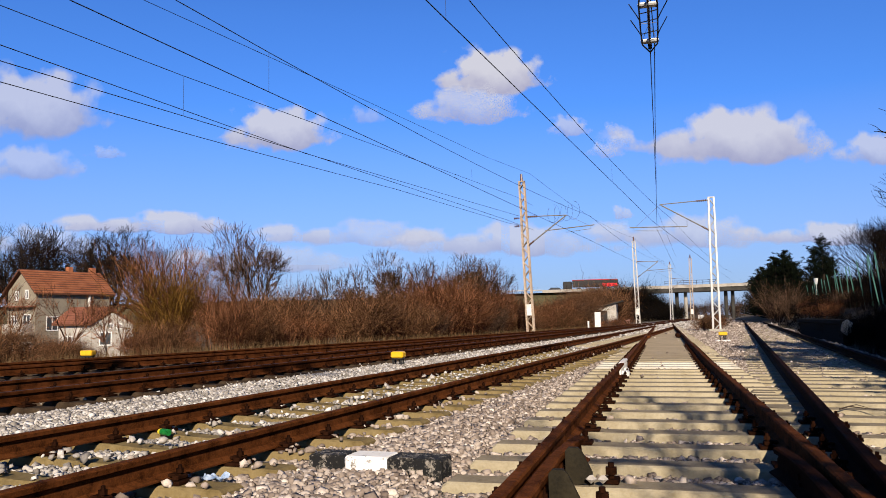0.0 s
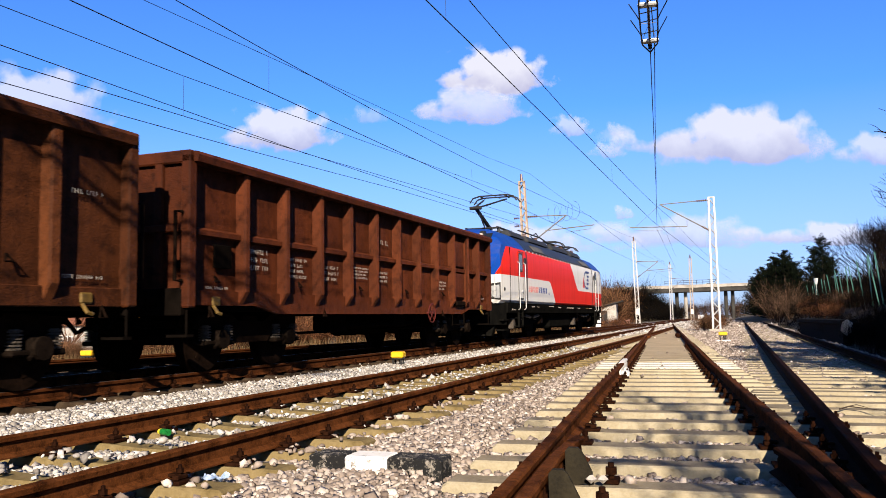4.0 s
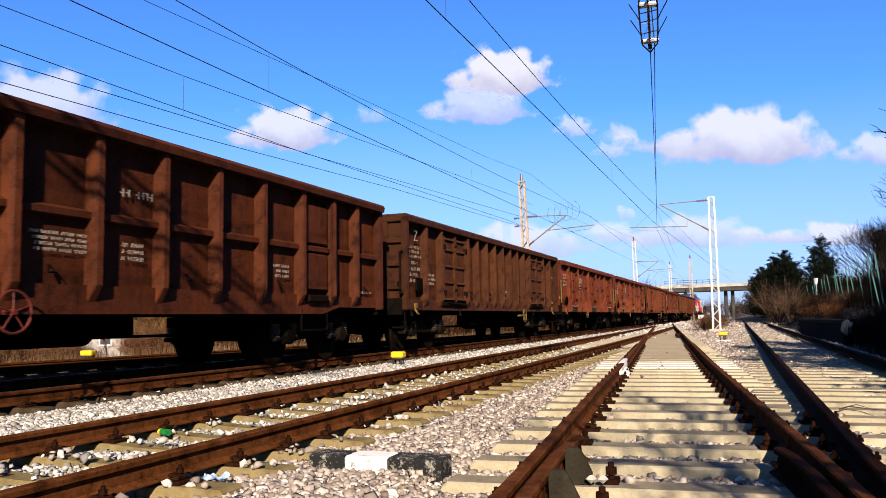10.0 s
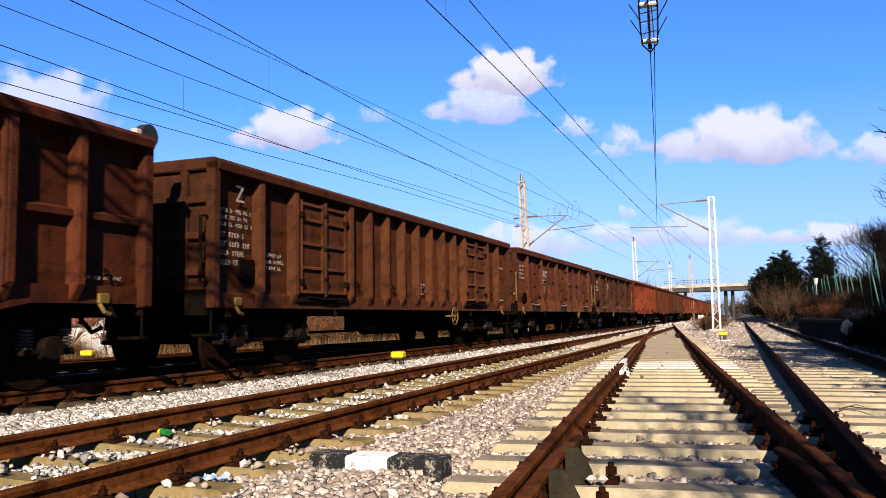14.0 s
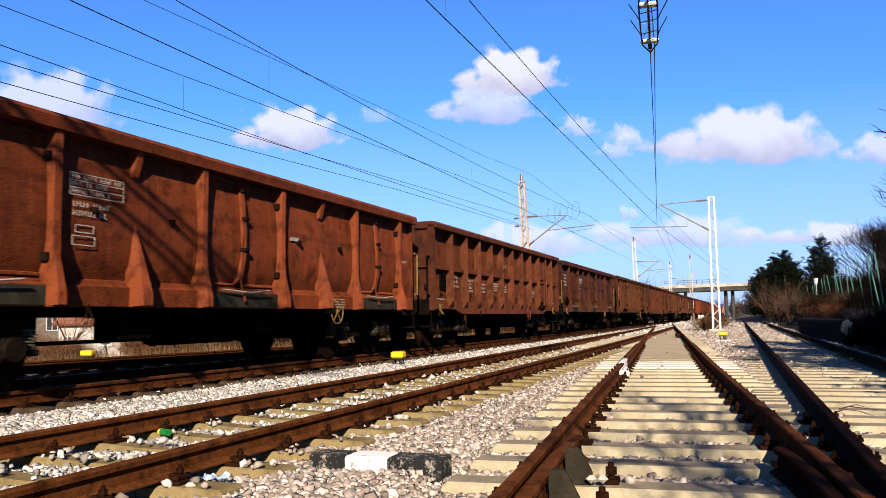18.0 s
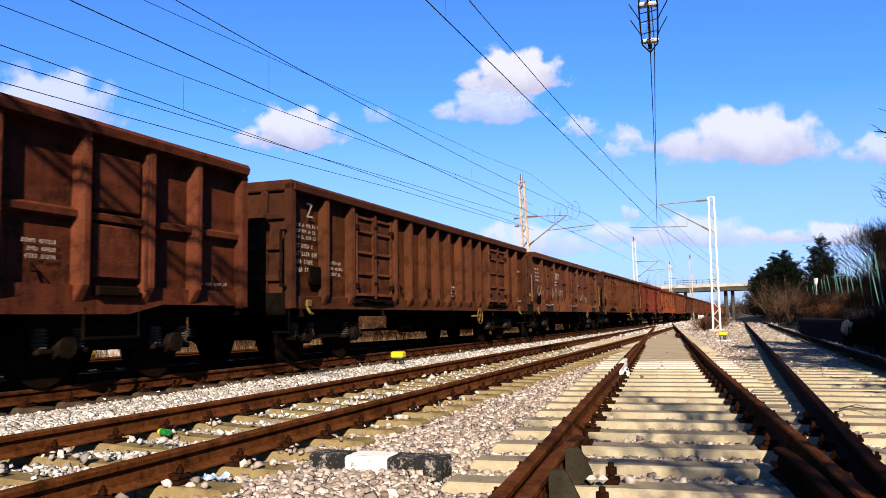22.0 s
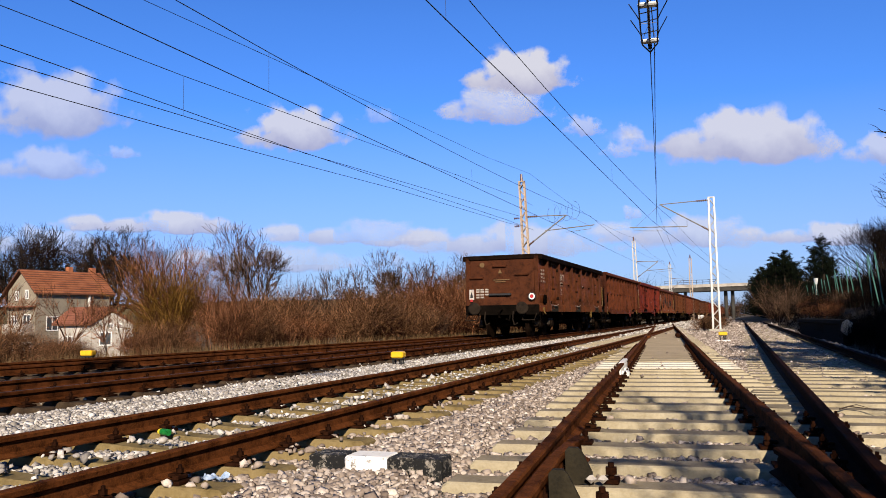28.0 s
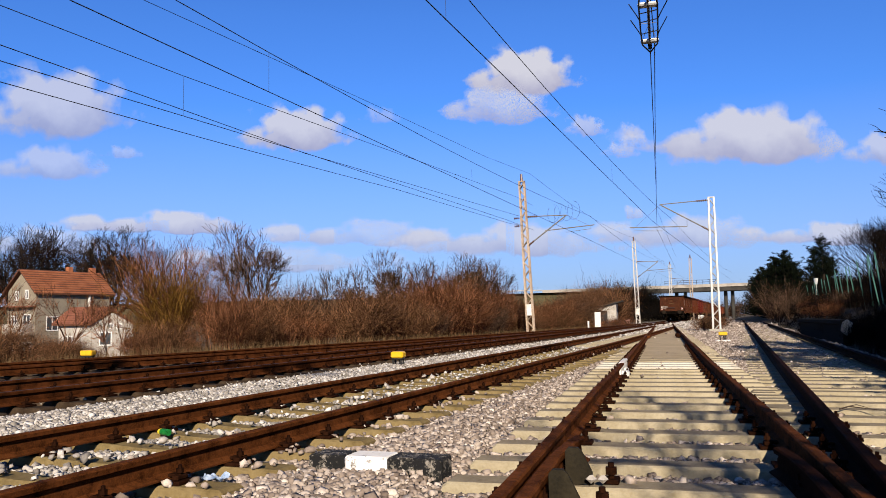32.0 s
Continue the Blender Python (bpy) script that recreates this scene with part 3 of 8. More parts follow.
def scatter_gravel():
    sets = {True: [], False: []}
    for y0, y1, step, size, base, faces in ((2.2, 6.6, 0.048, 0.0235, ICO, ICO_F), (2.2, 6.6, 0.044, 0.0245, BLOCK, BLOCK_F), (6.6, 10, 0.038, 0.0235, BLOCK, BLOCK_F), (10, 19, 0.052, 0.030, OCT, OCT_F), (19, 36, 0.085, 0.042, OCT, OCT_F), (36, 62, 0.14, 0.058, OCT, OCT_F), (62, 115, 0.34, 0.13, OCT, OCT_F)):
        x, y, z, lat = gravel_places(y0, y1, step)
        for pale in (True, False):
            m = (lat > 4.0) == pale
            sets[pale].append(stones(base, faces, x[m], y[m], z[m], size))
    for pale, mat, label in ((True, STONES_WHITE, "clean pale crushed stone ballast"), (False, STONES_PINK, "pinkish grey crushed stone ballast")):
        vs, fs, o = [], [], 0
        for v, f in sets[pale]:
            vs.append(v)
            fs.append(f + o)
            o += len(v)
        ob = new("ballast_stones", fast_mesh("ballast_stones", np.concatenate(vs), np.concatenate(fs), mat))
        tagged(ob, label, "gravel", kind="stuff")


scatter_gravel()

# ---------------------------------------------------------------- overhead line
def line_wire(name, pts, r, label, group="overhead wires"):
    return solid(name, Geo().tube(pts, r, 5), WIRE, label, "wire", group, smooth=60)


def sag(p, q, drop, n=14):
    p, q = Vector(p), Vector(q)
    return [p.lerp(q, i / n) - Vector((0, 0, 4 * drop * (i / n) * (1 - i / n))) for i in range(n + 1)]


def chain(*runs):
    out = []
    for run in runs:
        out += run if not out else run[1:]
    return out


def mast(name, x, y, top, mat, label, arm=None, turn=0.0, bottom=-0.35, plate=False, lean=0.0, cap=False):
    """A lattice mast of two channel legs with zigzag lacing; arm: (reach, top tie z, bracket z, registration z)."""
    m = thing(name, label, "catenary mast", "catenary masts", at=pose(x, y, 0, 0, lean, turn))
    w0, w1 = 0.195, 0.145

    def half(z):
        return w0 + (w1 - w0) * (z - bottom) / (top - bottom)
    for s in (-1, 1):
        for d in (-1, 1):
            g = Geo()
            g.add([(s * w0 + a, d * 0.10 + b, bottom) for a, b in ((-.05, -.03), (.05, -.03), (.05, .03), (-.05, .03))]
                  + [(s * w1 + a, d * 0.07 + b, top) for a, b in ((-.05, -.03), (.05, -.03), (.05, .03), (-.05, .03))],
                  [(0, 1, 5, 4), (1, 2, 6, 5), (2, 3, 7, 6), (3, 0, 4, 7), (4, 5, 6, 7)])
            part("leg", g, mat, m)
    n = int((top - bottom) / 0.42)
    for d in (-1, 1):
        g = Geo()
        for i in range(n):
            za, zb = bottom + (top - bottom) * i / n, bottom + (top - bottom) * (i + 1) / n
            s = 1 if i % 2 else -1
            g.tube([(s * half(za), d * 0.09, za), (-s * half(zb), d * 0.09, zb)], 0.024, 4)
        part("lacing", g, mat, m)
    part("head_plate", Geo().box(-w1 - 0.05, w1 + 0.05, -0.11, 0.11, top, top + 0.06, 0.01), mat, m)
    part("foundation", Geo().box(-0.45, 0.45, -0.4, 0.4, -0.75, bottom + 0.12, 0.04), CONCRETE, m)
    if plate:
        part("number_plate", Geo().box(-0.14, 0.14, -0.17, -0.14, 0.85, 1.5, 0.01), WHITE_PAINT, m, "blank white plate")
    if cap:
        part("post_insulator", Geo().tube([(0, 0, top + 0.06), (0, 0, top + 0.5)], [0.09, 0.06], 8), PORCELAIN, m, "dark post insulator")
    if arm:
        reach, zt, zb, zr = arm
        s = 1 if reach > 0 else -1
        end = Vector((reach * 0.62, 0, zt - 0.12))
        part("top_tie", Geo().tube([(s * half(zt), 0, zt), (s * 0.55, 0, zt - 0.01), end], 0.032, 6), ARM_STEEL, m)
        part("bracket_tube", Geo().tube([(s * half(zb), 0, zb), end], 0.04, 6), ARM_STEEL, m)
        for z, e in ((zt, Vector((s * 0.85, 0, zt - 0.03))), (zb, Vector((half(zb) * s, 0, zb)).lerp(end, 0.16))):
            a = Vector((s * half(z), 0, z))
            g = Geo()
            for i in range(6):
                p, q = a.lerp(e, i / 6), a.lerp(e, (i + 0.55) / 6)
                g.tube([p, q], 0.06, 8)
            part("insulator", g, PORCELAIN, m, "ribbed brown insulator")
        mid = Vector((half(zb) * s, 0, zb)).lerp(end, 0.45)
        part("registration_tube", Geo().tube([(mid.x, 0, zr - 0.02), (reach, 0, zr + 0.06)], 0.032, 6), ARM_STEEL, m)
        part("stay", Geo().tube([end, (reach * 0.93, 0, zr + 0.06)], 0.008, 4), ARM_STEEL, m)
        part("stay", Geo().tube([mid, (mid.x, 0, zr)], 0.012, 4), ARM_STEEL, m)
        part("steady_arm", Geo().tube([(reach * 0.95, 0, zr + 0.05), (reach * 0.95, 0, zr - 0.14), (reach * 0.6, 0, zr - 0.22)], 0.014, 5), ARM_STEEL, m)
    return m


m1 = along(45.6, 11.82)
rusty_mast = mast("lattice_mast", m1.x, m1.y, 8.75, MAST_RUST, "rusty lattice catenary mast with two-arm cantilever", (4.1, 6.65, 4.95, 5.75), -5, plate=True, lean=-2.2, cap=True)
mast("lattice_mast", 2.86, 48.0, 7.42, GALV, "pale galvanised lattice catenary mast with cantilever", (-4.6, 7.3, 5.55, 5.85), 0, bottom=-0.2)
for z in (6.15, 6.62):
    g = Geo().tube([(-0.2, 0, z), (-0.34, 0, z)], 0.022, 6)
    for i in range(4):
        g.tube([(-0.34 - 0.07 * i, 0, z), (-0.375 - 0.07 * i, 0, z)], 0.06, 8)
    part("feeder_insulator", g, PORCELAIN, rusty_mast, "ribbed brown feeder insulator")
m0 = along(-2.6, 5.9)
near_mast = mast("lattice_mast", m0.x, m0.y, 8.4, GALV, "pale galvanised lattice catenary mast beside the crossing", None, -5.4)
arm_tubes = Geo()
for dy, z in ((-0.10, 7.65), (0.10, 7.40), (-0.10, 7.15), (0.0, 6.95)):
    arm_tubes.tube([(0.2, dy, z + 0.03), (5.2, dy, z)], 0.040, 6)
for i in range(10):
    arm_tubes.tube([(0.3 + 0.46 * i, 0.1, 6.95), (0.53 + 0.46 * i, 0.1, 7.65)], 0.014, 4)
part("cross_arm", arm_tubes, GALV, near_mast, "lattice cross arm over the tracks")
mast("lattice_mast", -2.66, 88.0, 8.7, MAST_GREY, "grey lattice catenary mast with cantilever and white sign", (3.9, 6.5, 4.8, 5.5), -5, plate=True, lean=-1.2, cap=True)
mast("lattice_mast", 3.76, 115.0, 8.5, MAST_RUST, "brown lattice catenary mast with white sign", None, 0, plate=True, cap=True)
mast("lattice_mast", 1.2, 132.0, 8.7, MAST_GREY, "far grey lattice catenary mast", (3.2, 6.5, 4.9, 5.5), -5, cap=True)

line_wire("contact_wire", chain(sag(along(-40, 8.3, 5.02), along(45.6, 8.1, 5.03), 0.0, 4), sag(along(45.6, 8.1, 5.03), along(88, 8.3, 5.03), 0, 3), sag(along(88, 8.3, 5.03), along(330, 8.2, 5.05), 0, 3)), 0.0085, "dark copper contact wire above the main line")
line_wire("carrier_wire", chain(sag(along(-12, 8.2, 6.45), along(45.6, 8.2, 6.5), 0.69), sag(along(45.6, 8.2, 6.5), along(88, 8.2, 6.4), 0.4), sag(along(88, 8.2, 6.4), along(132, 8.2, 6.4), 0.4)), 0.008, "sagging carrier wire above the main line")
line_wire("contact_wire", chain(sag(along(-40, 3.9, 5.05), along(38, 3.9, 5.1), 0, 4), sag(along(38, 3.9, 5.1), along(130, 1.2, 5.2), 0, 4)), 0.0085, "dark copper contact wire above the second track")
line_wire("carrier_wire", chain(sag(along(-14, 3.9, 6.6), along(47.5, 3.9, 6.35), 0.74), sag(along(47.5, 3.9, 6.35), along(115, 1.6, 6.4), 0.5)), 0.008, "sagging carrier wire above the second track")
line_wire("carrier_wire", [along(-16, 11.2, 6.6), along(0, 11.2, 5.98), along(9.3, 11.2, 5.97), along(13.8, 11.2, 6.08), along(27.2, 11.2, 6.62), along(41, 11.2, 7.15), along(45.6, 11.5, 7.3)], 0.008, "carrier wire of the siding")
line_wire("contact_wire", [along(-20, 11.2, 4.9), along(9.4, 11.2, 5.05), along(13.9, 11.2, 5.2), along(19, 11.2, 5.36), along(39.2, 11.2, 5.7), along(45.6, 11.5, 5.85)], 0.0085, "contact wire of the siding")
line_wire("feeder_wire", [along(-18, 12.1, 6.3), along(0, 12.1, 5.8), along(10.1, 12.1, 5.68), along(20.5, 12.1, 5.72), along(34.8, 12.1, 6.24), along(45.4, 12.0, 6.6)], 0.009, "dark feeder wire on the field side")
line_wire("feeder_wire", [along(-18, 12.3, 5.3), along(0, 12.3, 5.02), along(10.3, 12.3, 5.09), along(16.8, 12.3, 5.28), along(27.6, 12.3, 5.69), along(43.1, 12.3, 6.04), along(45.4, 12.0, 6.1)], 0.009, "dark feeder wire on the field side")
line_wire("earth_wire", chain([along(-10, 11.8, 7.6), along(2, 11.8, 7.4), along(13.3, 11.8, 7.66), along(23.7, 11.8, 8.16), along(37.5, 11.8, 8.74), along(45.6, 11.62, 9.2)],
          sag(along(45.6, 11.62, 9.2), along(88, 11.0, 9.1), 0.5), sag(along(88, 11.0, 9.1), along(132, 11.3, 9.0), 0.5)), 0.0075, "earth wire along the mast tops")
line_wire("contact_wire", [(-0.05, -30, 5.05), (-0.05, 13, 4.98), (-0.1, 30, 5.35), (-0.2, 48, 5.75), (1.4, 90, 5.8)], 0.0085, "contact wire above the straight track")
line_wire("carrier_wire", [(-0.02, -12, 6.6), (-0.02, 10.7, 5.12), (0.02, 13, 5.12), (-0.03, 20, 5.42), (-0.1, 34, 6.15), (-0.2, 48, 7.0), (1.5, 90, 7.0)], 0.008, "carrier wire above the straight track")
for s, lat, z0, z1 in ((13.9, 11.2, 5.2, 6.06), (12.6, 8.2, 5.03, 5.8), (10.6, 3.9, 5.06, 5.95), (24.5, 8.2, 5.03, 5.62), (26, 3.9, 5.08, 5.65), (36.5, 8.2, 5.03, 6.0)):
    line_wire("dropper_wire", [along(s, lat, z0), along(s, lat, z1)], 0.0035, "thin dropper wire between the overhead wires")

# section insulator in the wire above the straight track
ins = thing("section_insulator", "section insulator with white bars and arcing horns in the overhead wire", "insulator", at=pose(-0.05, 0, 5.0))
for s in (-1, 1):
    part("runner", Geo().tube([(0, 13.1, 0), (s * 0.115, 12.7, 0), (s * 0.125, 12.0, -0.01), (s * 0.125, 11.0, -0.01), (s * 0.10, 10.6, 0), (0, 10.25, 0)], 0.012, 6), WIRE, ins)
    for y, dy in ((12.25, -0.42), (11.62, -0.42)):
        part("arcing_horn", Geo().tube([(s * 0.125, y, 0), (s * 0.17, y + dy * 0.4, 0.03), (s * 0.26, y + dy, 0.1)], 0.008, 5), WIRE, ins)
for y in (12.62, 11.1):
    part("crossbar", Geo().box(-0.14, 0.14, y - 0.07, y + 0.07, 0.0, 0.05, 0.02), WHITE_PAINT, ins, "white insulating crossbar")
for y in (12.2, 11.7, 11.35):
    part("spreader", Geo().tube([(-0.125, y, 0.0), (0.125, y - 0.1, 0.0)], 0.008, 5), WIRE, ins)
part("insulating_rod", Geo().tube([(0, 12.95, 0.06), (0, 10.4, 0.06)], 0.022, 8), PORCELAIN, ins, "dark insulating rod")
part("clamp", Geo().box(-0.03, 0.03, 12.75, 12.9, -0.02, 0.08, 0.01), IRON, ins)
for s in (-1, 1):
    part("hanger", Geo().tube([(s * 0.12, 12.6, 0.02), (0, 12.2, 0.16), (s * 0.12, 11.8, 0.02)], 0.004, 4), GALV, ins)

# jumper loops beside the rusty mast
for k in range(4):
    c = along(45.2 - 0.3 * k, 10.2 - 0.45 * k, 6.7)
    pts = [c + Vector((0.35 * math.sin(a), 0.2 * math.cos(a), 0.55 * math.cos(a))) for a in [i * 0.42 for i in range(14)]]
    line_wire("jumper_loop", pts, 0.007, "coiled jumper wire hanging at the mast", "jumper loops")

# ---------------------------------------------------------------- lineside things
def track_box(x, y, turn, w, label, slab=False):
    b = thing("track_box", label, "signal box", "yellow track boxes", at=pose(x, y, -0.22, 0, 0, turn))
    part("cover", Geo().box(-w / 2, w / 2, -0.11, 0.11, 0.22, 0.345, 0.025), YELLOW, b, "bright yellow cover")
    part("collar", Geo().box(-w / 2 + 0.02, w / 2 - 0.02, -0.11, 0.11, 0.195, 0.222, 0.006), BLACK, b)
    for sx in (-1, 1):
        for sy in (-1, 1):
            part("leg", Geo().box(sx * w * 0.32 - 0.016, sx * w * 0.32 + 0.016, sy * 0.07 - 0.016, sy * 0.07 + 0.016, -0.06, 0.2, 0.004), BLACK, b)
    part("cable_pipe", Geo().tube([(0.03, 0, 0.2), (0.04, 0.02, 0.05), (0.08, 0.05, -0.05)], 0.028, 7), BLACK, b)
    if slab:
        part("base_slab", Geo().box(-0.26, 0.26, -0.2, 0.2, -0.08, 0.06, 0.03), WHITE_PAINT, b, "white concrete base")


track_box(-5.02, 14.9, 0, 0.25, "yellow track box on thin black legs in pale ballast")
track_box(-13.3, 16.3, 10, 0.30, "yellow track box beside the siding")
track_box(2.0, 30.3, 0, 0.30, "yellow track box on a white concrete base", True)

def flaked(name, paint, under, cover):
    """Old paint that has flaked off in small spots."""
    g = Nodes(name)
    n, f = g.noise(16, 6, 0.75), g.noise(70, 4, 0.7)
    off = g.ramp(g.math("MULTIPLY_ADD", f, 0.3, g.math("MULTIPLY", n, 0.75)), (cover, 0.0), (cover + 0.06, 1.0))
    return g.out(g.mix(off, paint, under), 0.9, 0, g.math("ADD", off, f), 0.006, 0.8)


FLAKED_BLACK = flaked("flaking_black_paint", (0.00553, 0.00553, 0.00553), (0.19, 0.17, 0.142), 0.535)
FLAKED_WHITE = flaked("flaking_white_paint", (0.585, 0.569, 0.545), (0.174, 0.15, 0.118), 0.60)
stone = thing("fouling_marker", "concrete marker bar painted black and white, lying in the ballast", "track marker", at=pose(-1.79, 4.80, -0.212, 0, 0, -3))
for a, b, m in ((-0.396, -0.150, "k"), (-0.149, 0.134, "w"), (0.135, 0.484, "k")):
    part("painted_block", Geo().box(a, b, -0.11, 0.11, -0.06, 0.125, 0.013),
         FLAKED_BLACK if m == "k" else FLAKED_WHITE, stone)

can = thing("drink_can", "crumpled green and yellow drink can in the ballast", "can", at=pose(-4.02, 5.87, -0.150, 0, 90, -20))
part("body", Geo().tube([(0, 0, -0.04), (0, 0, 0.05)], [0.027, 0.028], 12), plain("can_green", (0.006, 0.12, 0.02), (0.02, 0.24, 0.05), 30, 0.3, 0.4), can, "green can body", smooth=40)
part("end", Geo().tube([(0, 0, -0.07), (0, 0, -0.04)], [0.024, 0.027], 12), plain("can_yellow", (0.6, 0.45, 0.02), (0.75, 0.6, 0.05), 30, 0.3, 0.3), can, "yellow can end", smooth=40)
bag = thing("plastic_bag", "pale blue scrap of plastic in the ballast", "litter", at=pose(-2.58, 4.26, -0.19))
part("film", Geo().grid(lambda u, w: (u, w, 0.05 * noise.noise((u * 28, w * 28, 1.0)) + 0.03), spread((-0.075, 0.075, 0.0125)), spread((-0.05, 0.05, 0.0125))), plain("blue_plastic", (0.10, 0.17, 0.30), (0.34, 0.40, 0.48), 45, 0.3), bag, smooth=60)

# a fallen twig and some white stones beside the rails
twig = thing("fallen_branch", "thin dry branch lying across a sleeper end", "branch", at=pose(1.55, 8.29, -0.15))
part("stem", Geo().tube([(0, 0, 0), (0.09, 0.05, 0.02), (0.2, 0.02, 0.01), (0.34, -0.06, 0.0)], [0.008, 0.007, 0.005, 0.003], 5), BARK, twig)
part("side_twig", Geo().tube([(0.09, 0.05, 0.02), (0.17, 0.12, 0.03), (0.27, 0.13, 0.0)], [0.005, 0.004, 0.002], 4), BARK, twig)
for x, y, k in ((-0.415, 4.47, 1.0), (-0.352, 4.475, 0.95), (5.66, 39.64, 3.4)):
    rs = random.Random(x)
    v = [(0.034 * k * a * rs.uniform(0.8, 1.15), 0.03 * k * b * rs.uniform(0.8, 1.15), 0.026 * k * d * rs.uniform(0.8, 1.1)) for a, b, d in ((1, 0, 0), (0.6, 0.8, 0.2), (-0.5, 0.8, 0), (-1, 0, 0.1), (-0.5, -0.8, 0), (0.6, -0.8, 0.1), (0.4, 0.2, 1), (-0.4, -0.1, 0.95), (0, 0, -1))]
    f = [(0, 1, 6), (1, 2, 6), (2, 7, 6), (2, 3, 7), (3, 4, 7), (4, 6, 7), (4, 5, 6), (5, 0, 6), (1, 0, 8), (2, 1, 8), (3, 2, 8), (4, 3, 8), (5, 4, 8), (0, 5, 8)]
    o = solid("loose_stone", Geo().add(v, f), STONES_WHITE, "loose white stone lying on a sleeper", "stone", "loose white stones")
    o.matrix_basis = pose(x, y, -0.15 if y > 20 else -0.128, 0, 0, 40 * k)

# white sign board and short posts near the hut
sgn = thing("marker_board", "plain white board on the ground beside the hut", "sign", at=pose(-4.75, 60.5, -0.3, 0, 0, -5))
part("board", Geo().box(-0.22, 0.22, -0.05, 0.05, 0.0, 1.35, 0.02), WHITE_PAINT, sgn)
part("foot", Geo().box(-0.35, 0.5, -0.25, 0.25, -0.1, 0.08, 0.02), CONCRETE, sgn)
pst = thing("marker_post", "short white post with dark base", "post", at=pose(-5.35, 59.5, -0.35))
part("shaft", Geo().box(-0.06, 0.06, -0.06, 0.06, 0.0, 0.75, 0.01), WHITE_PAINT, pst)
bx = thing("relay_cabinet", "small grey cabinet on a low stand beside the track", "cabinet", at=pose(4.25, 100, -0.1))
part("case", Geo().box(-0.34, 0.34, -0.25, 0.25, 0.35, 0.80, 0.03), WHITE_PAINT, bx)
part("stand", Geo().box(-0.4, 0.4, -0.2, 0.2, -0.4, 0.36, 0.01), CONCRETE, bx)

# concrete platform end on the right
plat = thing("loading_platform", "old dark concrete platform end beside the track", "platform", at=pose(0, 0, 0))
part("slab", Geo().box(5.40, 5.86, 28.0, 36.5, 0.36, 0.52, 0.03), PLATFORM_SHADED, plat)
part("wall", Geo().box(5.48, 5.84, 28.1, 36.4, -0.9, 0.364, 0.02), PLATFORM_SHADED, plat)
part("end_stone", Geo().prism([(5.42, 0.16), (5.46, 0.44), (5.60, 0.52), (5.74, 0.40), (5.70, 0.12), (5.55, 0.02)], 27.85, 28.12, "y"), CONCRETE, plat, "pale broken concrete end")

# hut
hut = thing("brick_hut", "small white hut with a sloping roof, half hidden by brush", "hut", at=pose(-5.1, 71, -0.3))
part("wall", Geo().prism([(-1.3, -0.1), (1.2, -0.1), (1.2, 2.1), (-1.3, 1.5)], -1.2, 1.2, "y"), PLASTER_WHITE, hut)
part("roof", Geo().prism([(-1.6, 1.47), (1.75, 2.26), (1.75, 2.36), (-1.6, 1.57)], -1.5, 1.5, "y"), CONCRETE_DARK, hut, "dark thin roof slab")
part("door", Geo().box(-0.3, 0.45, -1.25, -1.19, 0.0, 1.5, 0.01), BLACK, hut)
ruin = thing("brick_stack", "low broken brick stack beside the track", "masonry", at=pose(-3.9, 84, -0.4))
part("block", Geo().box(-0.7, 0.5, -0.4, 0.4, 0, 0.75, 0.06), PINK_WALL, ruin)

# ---------------------------------------------------------------- bridge and road
BY = 210.0
bridge = thing("road_bridge", "pale concrete road bridge on slim piers over the tracks", "bridge", kind="structure")
deck_z = lambda x: 6.75 + 0.012 * (x + 12)
g = Geo()
g.add([(x, y, deck_z(x) + z) for x in (-14, 60) for y in (BY - 4, BY + 4) for z in (-0.60, 0.45)],
      [(0, 1, 3, 2), (4, 6, 7, 5), (0, 4, 5, 1), (2, 3, 7, 6), (1, 5, 7, 3), (0, 2, 6, 4)])
part("deck", g, CONCRETE_DARK, bridge, "shaded concrete deck girder")
g = Geo()
g.add([(x, y, deck_z(x) + z) for x in (-30, 60) for y in (BY - 4.2, BY - 3.9) for z in (0.38, 1.12)],
      [(0, 1, 3, 2), (4, 6, 7, 5), (0, 4, 5, 1), (2, 3, 7, 6), (1, 5, 7, 3), (0, 2, 6, 4)])
part("parapet", g, CONCRETE_GREY, bridge, "pale concrete parapet")
# deck shade coloured into three piers, the fourth kept lighter
for x in (3.3, 5.4, 14.9, 16.5):
    part("pier", Geo().tube([(x, BY - 1, -0.6), (x, BY - 1, deck_z(x) - 0.5)], 0.45, 10), CONCRETE_DARK if x != 5.4 else CONCRETE_GREY, bridge, smooth=40)
for zz in (1.7, 2.2):
    part("railing", Geo().tube([(0.5, BY - 4, deck_z(0) + zz), (12.5, BY - 4, deck_z(12) + zz)], 0.05, 5), CONCRETE_DARK, bridge)
for i in range(9):
    x = 0.5 + 1.5 * i
    part("railing_post", Geo().tube([(x, BY - 4, deck_z(x) + 1.1), (x, BY - 4, deck_z(x) + 2.25)], 0.05, 5), CONCRETE_DARK, bridge)
solid("road_embankment", Geo().grid(lambda x, k: (x, BY + (k - 0.5) * 34 * (1 if abs(k - 0.5) > 0.3 else 0.35), (deck_z(max(x, -60)) + 0.3) * (1 - smooth_step(-8, 3.5, x)) * (1 if abs(k - 0.5) < 0.3 else -0.1) - 0.4 * smooth_step(-8, 3.5, x)),
             spread((-760, -60, 70), (-60, -8, 6), (-8, 4, 1.5)), [0.0, 0.35, 0.65, 1.0]), FIELD, "grassy road embankment leading to the bridge", "embankment", kind="structure")
